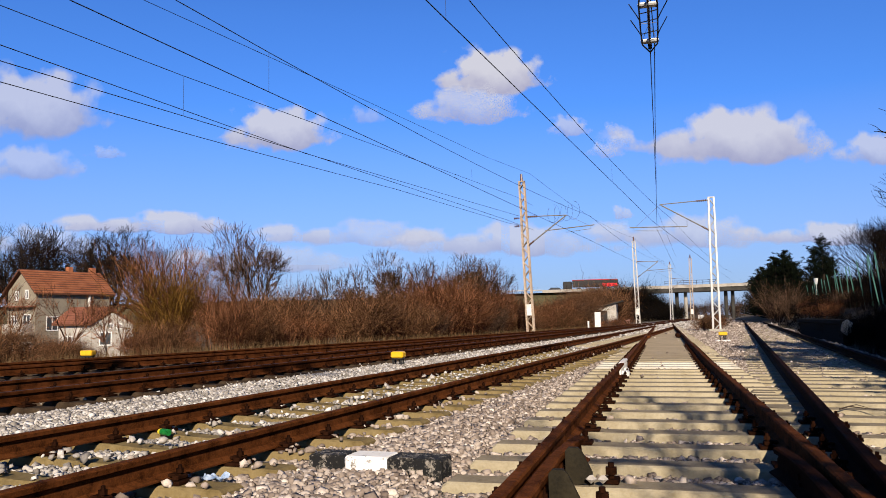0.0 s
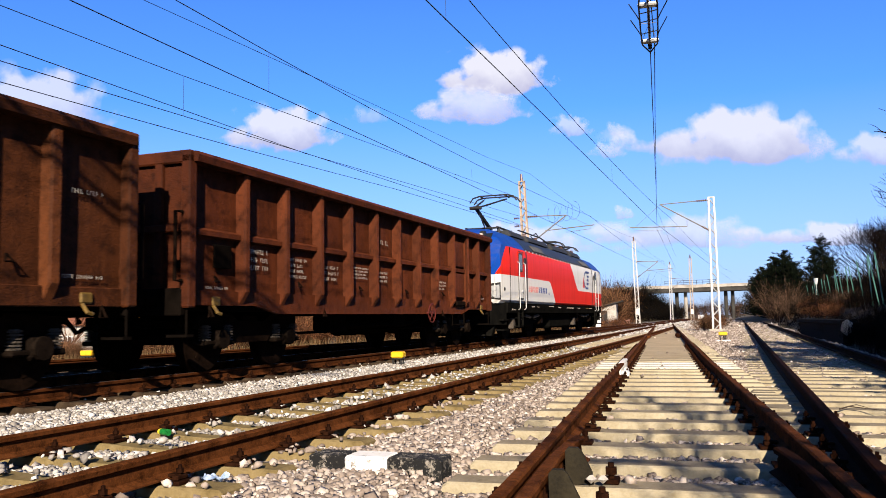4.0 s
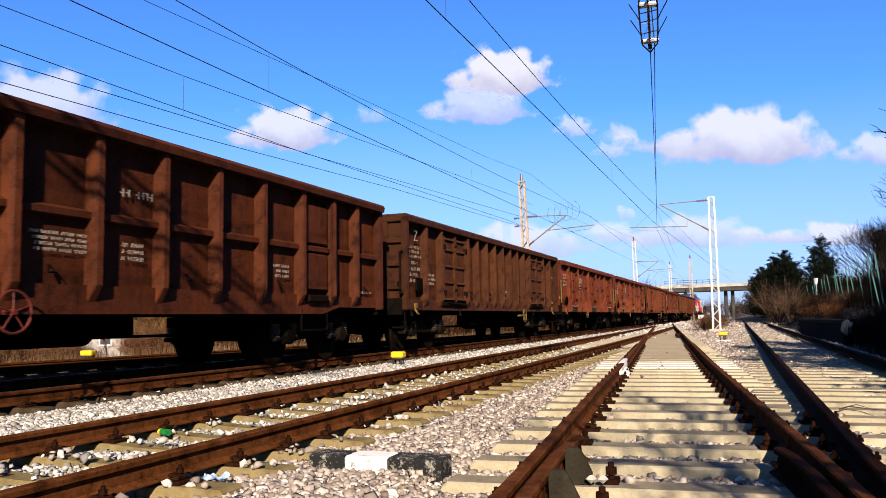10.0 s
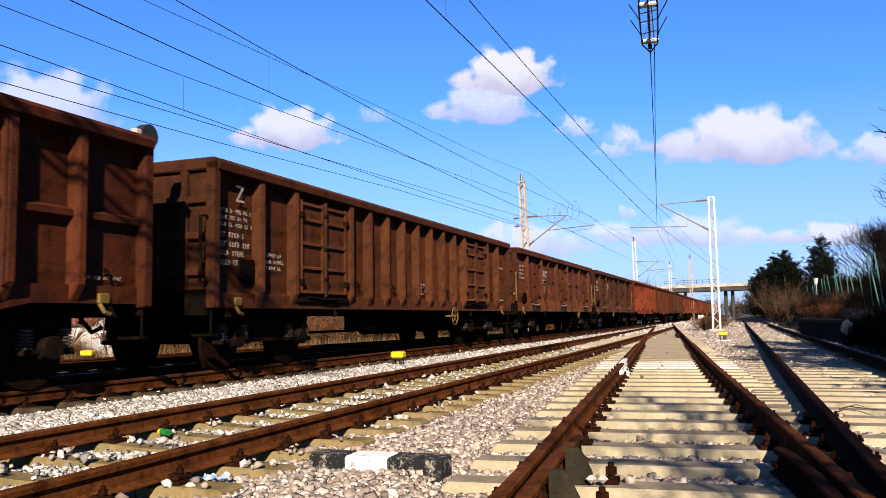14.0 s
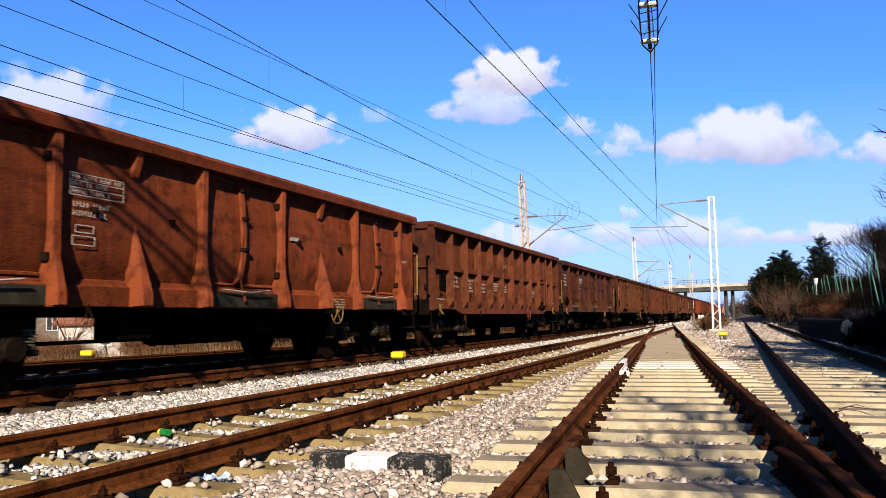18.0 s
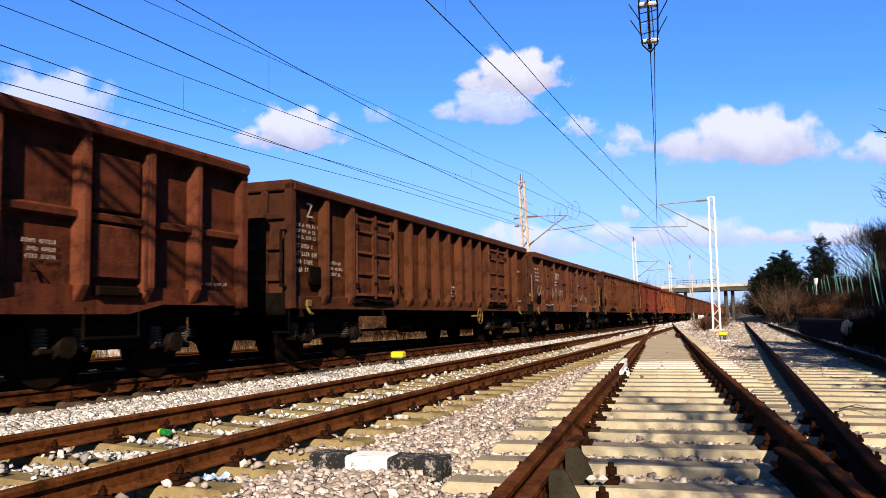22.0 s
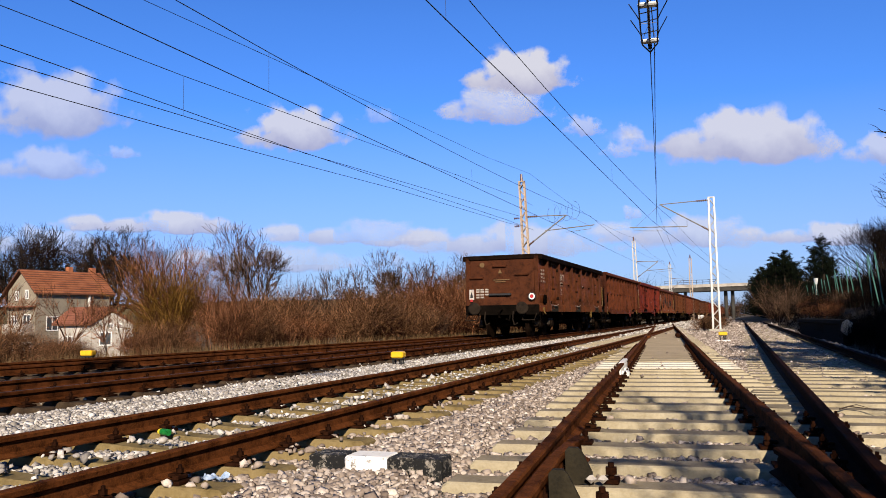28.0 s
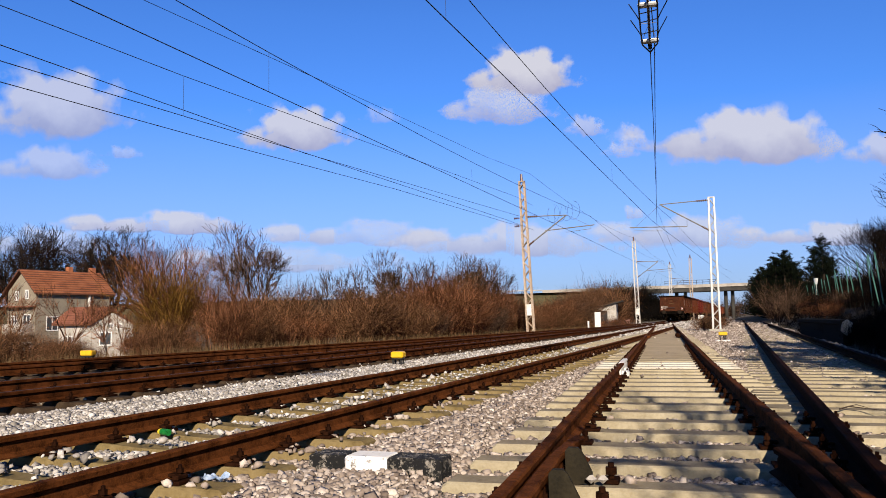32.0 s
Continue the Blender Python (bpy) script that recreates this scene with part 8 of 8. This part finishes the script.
# ---------------------------------------------------------------- the locomotive
def livery():
    g = Nodes("locomotive_livery")
    x, y, z = g.xyz()
    ay = g.math("ABSOLUTE", y)
    w1 = g.math("SMOOTH_MIN", g.math("SUBTRACT", 2.0, z), g.math("SUBTRACT", g.math("MULTIPLY_ADD", g.math("SUBTRACT", 2.01, z), 1.08, -2.65), y), 0.35)
    w2 = g.math("SMOOTH_MIN", g.math("SUBTRACT", z, 1.8), g.math("SUBTRACT", y, g.math("MULTIPLY_ADD", g.math("SUBTRACT", 2.91, z), 1.22, 1.05)), 0.35)
    white = g.math("GREATER_THAN", g.math("MAXIMUM", w1, w2), 0.0)
    red = (0.54, 0.014, 0.003)
    c = g.mix(white, red, (0.50, 0.488, 0.46))
    pillar = g.math("MULTIPLY", g.math("GREATER_THAN", ay, g.math("MULTIPLY_ADD", g.math("SQRT", g.math("MAXIMUM", g.math("SUBTRACT", 2.95, z), 0.0)), 0.98, 7.93)), g.math("GREATER_THAN", z, 1.98))
    blue = g.math("MAXIMUM", pillar, g.math("GREATER_THAN", z, 2.88))
    c = g.mix(blue, c, (0.004, 0.034, 0.20))
    dark = g.math("MULTIPLY", g.math("GREATER_THAN", z, 2.88), g.math("LESS_THAN", ay, 6.02))
    c = g.mix(dark, c, (0.016, 0.017, 0.019))
    grime = g.noise(1.0, 5, 0.7, stretch=(1, 6, 0.6))
    c = g.mix(g.ramp(grime, (0.5, 0.0), (0.8, 0.35)), c, (0.095, 0.08, 0.067))
    near = g.math("SUBTRACT", 1.0, g.math("MULTIPLY", g.math("ABSOLUTE", g.math("SUBTRACT", ay, 5.95)), 6.5))
    soot = g.ramp(g.math("ADD", near, g.math("MULTIPLY", g.noise(2.2, 4, 0.7, stretch=(1, 3, 0.5)), 0.9)), (0.7, 0.0), (1.5, 0.85))
    c = g.mix(soot, c, (0.018, 0.015, 0.013))
    return g.out(c, g.math("MULTIPLY_ADD", grime, 0.25, 0.30), 0.0, g.noise(0.9, 3), 0.006, 0.25, spec=0.04)


LIVERY = livery()
ROOF_GREY = plain("roof_dark_grey", (0.008, 0.009, 0.010), (0.022, 0.023, 0.025), 2, 0.7)
LOCO_BLACK = plain("frame_dark_grey", (0.002, 0.002, 0.002), (0.0065, 0.006, 0.005), 3, 0.85, spec=0.0)
LOCO_WHITE = plain("loco_white", (0.284, 0.276, 0.261), (0.363, 0.356, 0.34), 2, 0.35)
LOCO_BLUE = plain("mark_blue", (0.0118, 0.0277, 0.126), (0.0158, 0.0355, 0.158), 3, 0.4)
LOCO_RED = plain("mark_red", (0.395, 0.0237, 0.0158), (0.458, 0.0355, 0.0237), 3, 0.4)
LENS = plain("lamp_lens", (0.158, 0.162, 0.166), (0.269, 0.273, 0.276), 3, 0.1)
LOCO_GLASS = plain("cab_glass", (0.005, 0.007, 0.010), (0.014, 0.018, 0.024), 1, 0.14, spec=0.15)
WINDOW_GREY = plain("cab_side_glass", (0.06, 0.072, 0.085), (0.12, 0.135, 0.15), 1, 0.08)


def make_loco():
    L = thing("locomotive", "red, white and blue electric locomotive with one raised pantograph", "locomotive")
    base = [(1.40, 1.14), (1.49, 1.24), (1.50, 1.6), (1.50, 2.1), (1.50, 2.55), (1.475, 2.86), (1.44, 2.93), (1.26, 3.14), (1.02, 3.36), (0.8, 3.46), (0.4, 3.5), (0.0, 3.5)]
    prof = base + [(-a, b) for a, b in base[-2::-1]]

    def crown(y):
        a = abs(y)
        steps = ((7.5, 3.5), (7.9, 3.46), (8.2, 3.36), (8.42, 3.18), (8.6, 2.92), (8.78, 2.62), (8.92, 2.34), (9.03, 2.05), (9.08, 1.6), (9.1, 1.14))
        if a <= 7.5:
            return 3.5
        for (a0, z0), (a1, z1) in zip(steps, steps[1:]):
            if a <= a1:
                return z0 + (z1 - z0) * (a - a0) / (a1 - a0)
        return 1.14

    def width(y):
        a = abs(y)
        return 1 - 0.047 * (max(0.0, min(a, 8.75) - 7.7) / 1.05) ** 1.5 - 0.233 * max(0.0, a - 8.75) / 0.35
    half_ys = [9.1, 9.08, 9.03, 8.92, 8.84, 8.75, 8.6, 8.42, 8.2, 8.05, 7.9, 7.7, 7.5, 7.2, 6.8]
    ys = [-q for q in half_ys] + [-6.2 + 12.4 * i / 12 for i in range(13)] + half_ys[::-1]
    n = len(prof)
    v, f = [], []
    for y in ys:
        for a, b in prof:
            zt = max(1.16, crown(y))
            v.append((a * width(y), y, min(b, zt + 0.02 * (1 - (a / 1.5) ** 2))))
    for i in range(len(ys) - 1):
        for j in range(n - 1):
            f.append((i * n + j, i * n + j + 1, (i + 1) * n + j + 1, (i + 1) * n + j))
    part("body", Geo().add(v, f), LIVERY, L, smooth=28)
    # chassis
    g = Geo()
    g.prism([(-1.46, 0.86), (1.46, 0.86), (1.48, 1.16), (-1.48, 1.16)], -8.2, 8.2, "y")
    part("chassis", g, LOCO_BLACK, L)
    for e in (-1, 1):
        nose = Geo().prism([(-1.42, e * 8.2), (1.42, e * 8.2), (1.16, e * 9.06), (-1.16, e * 9.06)] if e > 0 else [(-1.16, -9.06), (1.16, -9.06), (1.42, -8.2), (-1.42, -8.2)], 0.50, 1.18, "z")
        part("buffer_beam", nose, LOCO_BLACK, L)
        part("snow_plough", Geo().prism([(-1.1, 0.18), (1.1, 0.18), (1.2, 0.5), (-1.2, 0.5)], min(e * 8.5, e * 8.75), max(e * 8.5, e * 8.75), "y"), LOCO_BLACK, L)
        for s in (-1, 1):
            b = Geo().tube([(s * 0.875, e * 8.8, 1.04), (s * 0.875, e * 9.3, 1.04)], 0.10, 10)
            b.box(s * 0.875 - 0.28, s * 0.875 + 0.28, min(e * 9.38, e * 9.45), max(e * 9.38, e * 9.45), 0.86, 1.22, 0.05)
            part("buffer", b.tube([(s * 0.875, e * 9.28, 1.04), (s * 0.875, e * 9.4, 1.04)], 0.07, 8), LOCO_BLACK, L)
            # headlight cluster and hand rail on the nose
            def skin(a, out=0.0):
                return s * (1.5 * width(a) + out)

            def corner(a0, a1, z0, z1, out):
                k0, k1 = 0.06, 0.03
                q = [(a0, z0), (a1, z0 + k1), (a1, z1 - k0), (a0, z1)]
                g = Geo().add([(skin(a, out), e * a, z) for a, z in q] + [(skin(a, out - 0.06), e * a, z) for a, z in q], [(0, 1, 2, 3), (0, 4, 5, 1), (1, 5, 6, 2), (2, 6, 7, 3), (3, 7, 4, 0)])
                return g
            h = part("headlight_housing", corner(8.765, 9.095, 1.24, 1.76, 0.012), BLACK, L, "black headlight frame")
            part("lamp_panel", corner(8.80, 9.07, 1.29, 1.69, 0.02), LENS, h, "pale clear headlight cover")
            for z in (1.40, 1.57):
                a = 8.92
                part("lens", Geo().tube([(skin(a, -0.02), e * a, z), (skin(a, 0.03), e * (a + 0.04), z), (skin(a, 0.036), e * (a + 0.05), z)], [0.095, 0.09, 0.06], 14), LENS, h, "round pale headlamp lens", smooth=40)
            part("front_lamp", Geo().box(min(s * 0.74, s * 1.05), max(s * 0.74, s * 1.05), min(e * 9.08, e * 9.12), max(e * 9.08, e * 9.12), 1.27, 1.70, 0.02), BLACK, h)
            part("indicator", Geo().tube([(skin(8.45, -0.03), e * 8.45, 1.56), (skin(8.45, 0.012), e * 8.45, 1.56)], 0.06, 12), BLACK, L)
            part("nose_rail", Geo().tube([(s * 1.22, e * 8.85, 1.25), (s * 1.30, e * 8.95, 1.3), (s * 1.30, e * 8.95, 1.95), (s * 1.22, e * 8.82, 2.0)], 0.018, 6), LOCO_WHITE, L)
            # side door, window and hand rails
            y0, y1 = (6.46, 7.05) if e > 0 else (-7.05, -6.46)
            x = s * 1.503
            d = part("cab_door", Geo().box(min(x, x - s * 0.03), max(x, x - s * 0.03), y0, y1, 1.30, 2.80, 0.012), LIVERY, L)
            def pane(a, b, z0, z1, r, deep):
                q = [(cy + r * math.cos(w), cz + r * math.sin(w)) for cy, cz, w0 in ((b - r, z1 - r, 0), (a + r, z1 - r, 90), (a + r, z0 + r, 180), (b - r, z0 + r, 270)) for w in (radians(w0), radians(w0 + 30), radians(w0 + 60), radians(w0 + 90))]
                return Geo().prism(q, min(x, x + s * deep), max(x, x + s * deep), "x")
            part("door_window", pane(y0 + 0.07, y1 - 0.07, 2.15, 2.76, 0.08, 0.008), BLACK, d)
            part("door_pane", pane(y0 + 0.11, y1 - 0.11, 2.20, 2.71, 0.05, 0.012), WINDOW_GREY, d)
            gap = Geo()
            for a, b, z0, z1 in ((y0, y0 + 0.015, 1.30, 2.80), (y1 - 0.015, y1, 1.30, 2.80), (y0, y1, 2.79, 2.805), (y0 + 0.02, y1 - 0.02, 1.27, 1.33)):
                gap.box(min(x, x + s * 0.004), max(x, x + s * 0.004), a, b, z0, z1)
            part("door_gap", gap, BLACK, d)
            part("door_handle", Geo().box(min(x, x + s * 0.05), max(x, x + s * 0.05), y1 - 0.2, y1 - 0.06, 1.52, 1.57, 0.01), GALV, d)
            for y in (y0 - 0.06, y1 + 0.06):
                part("door_rail", Geo().tube([(x, y, 0.95), (x + s * 0.06, y, 1.0), (x + s * 0.06, y, 2.42), (x, y, 2.46)], 0.015, 6), GALV, L)
            st = Geo()
            for z in (0.42, 0.68, 0.92):
                st.box(min(s * 1.3, s * 1.5), max(s * 1.3, s * 1.5), y0 + 0.06, y1 - 0.06, z, z + 0.03)
            for y in (y0 + 0.06, y1 - 0.06):
                st.box(min(s * 1.44, s * 1.5), max(s * 1.44, s * 1.5), y - 0.02, y + 0.02, 0.4, 1.1)
            part("cab_steps", st, LOCO_BLACK, L)
            part("mirror_camera", Geo().box(min(x, x + s * 0.05), max(x, x + s * 0.05), (y1 + 0.05 if e < 0 else y0 - 0.28), (y1 + 0.25 if e < 0 else y0 - 0.1), 2.42, 2.62, 0.02), BLACK, L)
            part("corner_step", Geo().box(min(s * 1.2, s * 1.45), max(s * 1.2, s * 1.45), min(e * 8.1, e * 8.6), max(e * 8.1, e * 8.6), 0.32, 0.37).box(min(s * 1.2, s * 1.45), max(s * 1.2, s * 1.45), min(e * 8.1, e * 8.6), max(e * 8.1, e * 8.6), 0.62, 0.67), LOCO_BLACK, L)
            part("panel_seam", Geo().box(min(s * 1.45, s * 1.5 * width(7.93) + s * 0.005), max(s * 1.45, s * 1.5 * width(7.93) + s * 0.005), e * 7.93 - 0.014, e * 7.93 + 0.014, 1.17, 2.86), LOCO_BLACK, L)
        # windscreen and lamp on the sloped nose
        ws = Geo()
        us = [-1.0, -0.5, 0.0, 0.5, 1.0]

        def glass(u, a):
            y = e * a
            return (u * 1.12 * width(y), y + e * 0.012, crown(y) + 0.03)
        ws.grid(glass, us, [8.34, 8.42, 8.6, 8.78, 8.92, 9.02])
        part("windscreen", ws, LOCO_GLASS, L, "dark raked windscreen", smooth=40)
        part("top_lamp", Geo().box(-0.16, 0.16, min(e * 8.15, e * 8.32), max(e * 8.15, e * 8.32), 3.30, 3.40, 0.02), LENS, L)
        part("wiper", Geo().tube([(0.3, e * 9.03, crown(9.0) + 0.06), (0.1, e * 8.68, crown(8.6) + 0.06)], 0.012, 4), BLACK, L)
        for k in range(4):
            part("nose_bar", Geo().tube([(-0.8, e * 9.13, 1.3 + 0.16 * k), (0.8, e * 9.13, 1.3 + 0.16 * k)], 0.022, 5), BLACK, L)
    # roof gear
    for a, b in ((-5.9, -4.2), (-3.6, -0.6), (0.2, 3.2), (3.9, 5.9)):
        part("roof_box", Geo().prism([(-1.0, 3.42), (1.0, 3.42), (0.85, 3.62), (-0.85, 3.62)], a, b, "y"), ROOF_GREY, L)
    for s in (-1, 1):
        rv = Geo()
        for k in range(26):
            y = -6.0 + 12.0 * k / 25
            rv.box(min(s * 1.47, s * 1.49), max(s * 1.47, s * 1.49), y - 0.05, y + 0.05, 2.86, 2.90)
        part("roof_clips", rv, GALV, L)
        gt = Geo().box(min(s * 1.40, s * 1.475), max(s * 1.40, s * 1.475), -6.1, 6.1, 2.905, 2.93)
        part("roof_gutter", gt, ROOF_GREY, L)
        for y in (-3.9, 4.7):
            part("roof_grille", Geo().prism([(s * 1.425, 2.96), (s * 1.255, 3.165), (s * 1.27, 3.18), (s * 1.44, 2.975)], y - 0.75, y + 0.75, "y"), plain("olive_grille", (0.05, 0.045, 0.03), (0.10, 0.09, 0.06), 5, 0.6), L, "olive roof grille")
    ri = random.Random(3)
    for k in range(16):
        y = -3.4 + 8.4 * k / 15
        x = ri.choice((0.75, 0.55, -0.6))
        ig = Geo()
        for j in range(4):
            ig.tube([(x, y, 3.5 + 0.065 * j), (x, y, 3.54 + 0.065 * j)], 0.07, 8)
        part("roof_insulator", ig, PORCELAIN, L)
    part("busbar", Geo().tube([(0.75, -4.2, 3.78), (0.75, -1.0, 3.8), (0.7, 0.4, 3.72), (0.75, 4.6, 3.8)], 0.025, 6), WIRE, L)
    part("roof_cables", Geo().tube([(0.75, -1.2, 3.8), (0.6, -1.0, 3.98), (0.3, -0.7, 3.9), (0.6, -0.4, 3.6)], 0.022, 5).tube([(0.6, 1.0, 3.7), (0.3, 1.4, 3.9), (0.65, 1.9, 3.72)], 0.022, 5), WIRE, L)
    # pantographs: the rear one raised, the front one folded
    def panto(y, up):
        d = -1
        fr = Geo()
        for s in (-1, 1):
            fr.tube([(s * 0.55, y - 0.9, 3.72), (s * 0.55, y + 0.9, 3.72)], 0.035, 6)
        for yy in (y - 0.7, y + 0.7):
            fr.tube([(-0.6, yy, 3.72), (0.6, yy, 3.72)], 0.035, 6)
            for s in (-1, 1):
                fr.tube([(s * 0.55, yy, 3.5), (s * 0.55, yy, 3.72)], 0.06, 8)
        P = part("pantograph", fr, BLACK, L, "raised black pantograph" if up else "folded black pantograph")
        if up:
            knee, head = Vector((0, y - 1.45, 4.32)), Vector((0, y + 0.75, 4.93))
        else:
            knee, head = Vector((0, y - 1.6, 3.86)), Vector((0, y + 0.75, 3.9))
        part("lower_arm", Geo().tube([(0, y + 0.15, 3.76), knee], [0.075, 0.06], 8), BLACK, P)
        part("control_rod", Geo().tube([(0.1, y - 0.85, 3.74), knee + Vector((0.05, 0.12, -0.08))], 0.025, 5), BLACK, P)
        up_arm = Geo()
        for s in (-1, 1):
            up_arm.tube([knee + Vector((s * 0.06, 0, 0)), head + Vector((s * 0.42, 0, -0.04))], 0.03, 6)
        up_arm.tube([knee + Vector((-0.2, 0, 0)), knee + Vector((0.2, 0, 0))], 0.06, 8)
        part("upper_arm", up_arm, BLACK, P)
        hd = Geo()
        for o in (-0.24, 0.24):
            hd.tube([(-0.86, head.y + o, head.z - 0.14), (-0.74, head.y + o, head.z + 0.02), (-0.5, head.y + o, head.z + 0.08), (0.5, head.y + o, head.z + 0.08), (0.74, head.y + o, head.z + 0.02), (0.86, head.y + o, head.z - 0.14)], 0.028, 6)
        for s in (-1, 1):
            hd.tube([(s * 0.45, head.y - 0.26, head.z + 0.05), (s * 0.45, head.y + 0.26, head.z + 0.05)], 0.025, 6)
        part("collector_head", hd, BLACK, P)
    panto(-5.2, True)
    panto(5.1, False)
    panto(2.2, False)
    # bogies
    for e in (-1, 1):
        g = Geo()
        for s in (-1, 1):
            g.prism([(-2.1, 0.62), (-2.1, 0.84), (2.1, 0.84), (2.1, 0.62), (0.6, 0.46), (-0.6, 0.46)], s * 1.08 - 0.06, s * 1.08 + 0.06, "x")
        b = part("bogie", g, LOCO_BLACK, L, at=pose(0, e * 4.75, 0))
        for d in (-1, 1):
            part("wheelset", WHEELS_BIG, None, b, at=pose(0, d * 1.5, 0.62))
            for s in (-1, 1):
                part("axle_box", Geo().box(min(s * 0.95, s * 1.25), max(s * 0.95, s * 1.25), d * 1.5 - 0.2, d * 1.5 + 0.2, 0.45, 0.8, 0.05).tube([(s * 1.2, d * 1.5, 0.62), (s * 1.3, d * 1.5, 0.62)], 0.14, 12), RUST_UNDER, b)
                sp = Geo()
                for k in range(5):
                    sp.tube([(s * 1.12, d * 1.0, 0.62 + 0.05 * k), (s * 1.12, d * 1.0, 0.65 + 0.05 * k)], 0.1, 9)
                part("spring", sp, SPRING, b)
                part("damper", Geo().tube([(s * 1.3, d * 0.2, 0.72), (s * 1.3, d * 0.95, 0.78)], 0.055, 8), SPRING, b)
        for s in (-1, 1):
            part("sand_box", Geo().box(min(s * 1.12, s * 1.3), max(s * 1.12, s * 1.3), -2.3, -2.02, 0.35, 0.7, 0.03), SPRING, b)
    part("transformer", Geo().box(-1.25, 1.25, -1.9, 1.9, 0.3, 0.88, 0.06), LOCO_BLACK, L)
    # marks on the right-hand and left-hand sides
    for s in (-1, 1):
        x = s * 1.503

        def slab(g, a, b, z0, z1):
            return g.box(min(x, x + s * 0.003), max(x, x + s * 0.003), a, b, z0, z1)
        def stroke(a, b, z0, z1):
            q = [(a, z0), (b, z0), (b + 0.06, z1), (a + 0.06, z1)]
            return Geo().prism(q, min(x, x + s * 0.003), max(x, x + s * 0.003), "x")
        for k in range(6):
            for dy in (0.0, 0.105):
                part("name_bar", stroke(-5.80 + 0.225 * k + dy, -5.765 + 0.225 * k + dy, 1.54, 1.74), LOCO_RED, L)
        for k in range(5):
            part("name_bar", stroke(-4.38 + 0.245 * k, -4.24 + 0.245 * k, 1.54, 1.74), LOCO_BLUE, L)
        for a in (-2.98, -2.85):
            part("name_bar", stroke(a, a + 0.06, 1.50, 1.60), LOCO_BLUE, L)
        g = Geo()
        q = [(4.40 + 0.48 * math.cos(w), 2.33 + 0.36 * math.sin(w)) for w in [math.pi * (0.5 + i / 12) for i in range(13)]]
        q = [(5.07, 2.69)] + q + [(4.90, 1.97)]
        ribbon(g, q, 0.085, lambda y, z: x + s * 0.004)
        for k, (a, b) in enumerate(((4.57, 5.03), (4.53, 4.99), (4.49, 4.95))):
            slab(g, a, b, 2.46 - 0.17 * k, 2.55 - 0.17 * k)
        part("company_mark", g, LOCO_BLUE, L, "blue curved company mark with bars")
        part("company_mark_wedge", Geo().prism([(3.55, 1.97), (4.0, 1.97), (3.95, 2.25), (3.80, 2.42)], x, x + s * 0.003, "x") if s > 0 else Geo().prism([(3.55, 1.97), (4.0, 1.97), (3.95, 2.25), (3.80, 2.42)], x - 0.003, x, "x"), LOCO_RED, L)
        rnd = random.Random(4)
        xs = s * 1.486
        g = Geo()
        for a, b, z, lh in ((-1.4, -0.75, 1.08, 0.07), (0.2, 2.1, 1.08, 0.08), (2.4, 3.0, 1.08, 0.06), (5.0, 5.9, 1.08, 0.05), (-5.4, -4.9, 1.07, 0.05), (-4.6, -4.2, 1.07, 0.05), (-7.8, -7.2, 0.98, 0.09), (-2.9, -1.9, 1.10, 0.05)):
            bars(g, xs, a, b, z, 1, lh, rnd, 3)
        part("lettering", g, MARK, L, "small white lettering bars")
        g = Geo()
        bars(g, xs, 4.2, 5.0, 1.08, 1, 0.05, rnd, 2)
        part("lettering", g, YELLOW_DULL, L, "small yellow lettering bars")
    return L


WHEELS_BIG = wheelset_mesh(0.62)
LOCO = make_loco()


# ---------------------------------------------------------------- what moves
def line_pose(s, turned=False):
    p = along(s, 8.2, ZC)
    return pose(p.x, p.y, p.z, 0, 0, -math.degrees(TANG) + (180 if turned else 0))


def run(t):
    """How far the train has gone at t, from its place at 10 s."""
    return SPEED0 * (t - 10) + ACCEL * (t - 10) ** 2


def motions():
    times = [2.0 * i for i in range(17)]
    for ob, s0, turned in TRAIN + [(LOCO, 118.03 + 0.62 + 9.29, False)]:
        walk(ob, [(t, line_pose(s0 + run(t), turned)) for t in times])
        # wheels turn while they pass
        r = 0.62 if ob == LOCO else 0.46
        way = 1 if turned else -1
        seen = [t / 30 for t in range(0, 961) if -4 < s0 + run(t / 30) < 42]
        if not seen:
            continue
        for b in ob.children_recursive:
            if b.name.split(".")[0] != "wheelset":
                continue
            base = b.matrix_basis.copy()
            rows = [(t, base @ Matrix.Rotation(way * ((run(t) - run(seen[0])) / r % (2 * math.pi)), 4, "X")) for t in seen]
            if seen[0] > 0.05:
                rows = [(0.0, rows[0][1])] + rows
            if seen[-1] < 31.95:
                rows += [(32.0, rows[-1][1])]
            walk(b, rows)
    for o, a, b in CLOUDS:
        walk(o, [(0.0, a), (32.0, b)])

    def road(x, lane, turn):
        return pose(x, BY + lane, deck_z(max(-60.0, min(x, 60.0))) + 0.43, 0, 0, turn)
    walk(lorry, [(t, road(-16.2 - 12.6 * t, -1.8, 0)) for t in (0.0, 16.0, 32.0)])
    for c, x0, v, lane in ((CARS[0], 21.0, -15.5, -1.8), (CARS[1], -27.0, 13.0, 1.6), (CARS[2], -56.0, 17.0, 1.6), (CARS[3], -75.0, 14.5, 1.6)):
        walk(c, [(t, road(x0 + v * t, lane, 0 if v > 0 else 180)) for t in (0.0, 16.0, 32.0)])


motions()
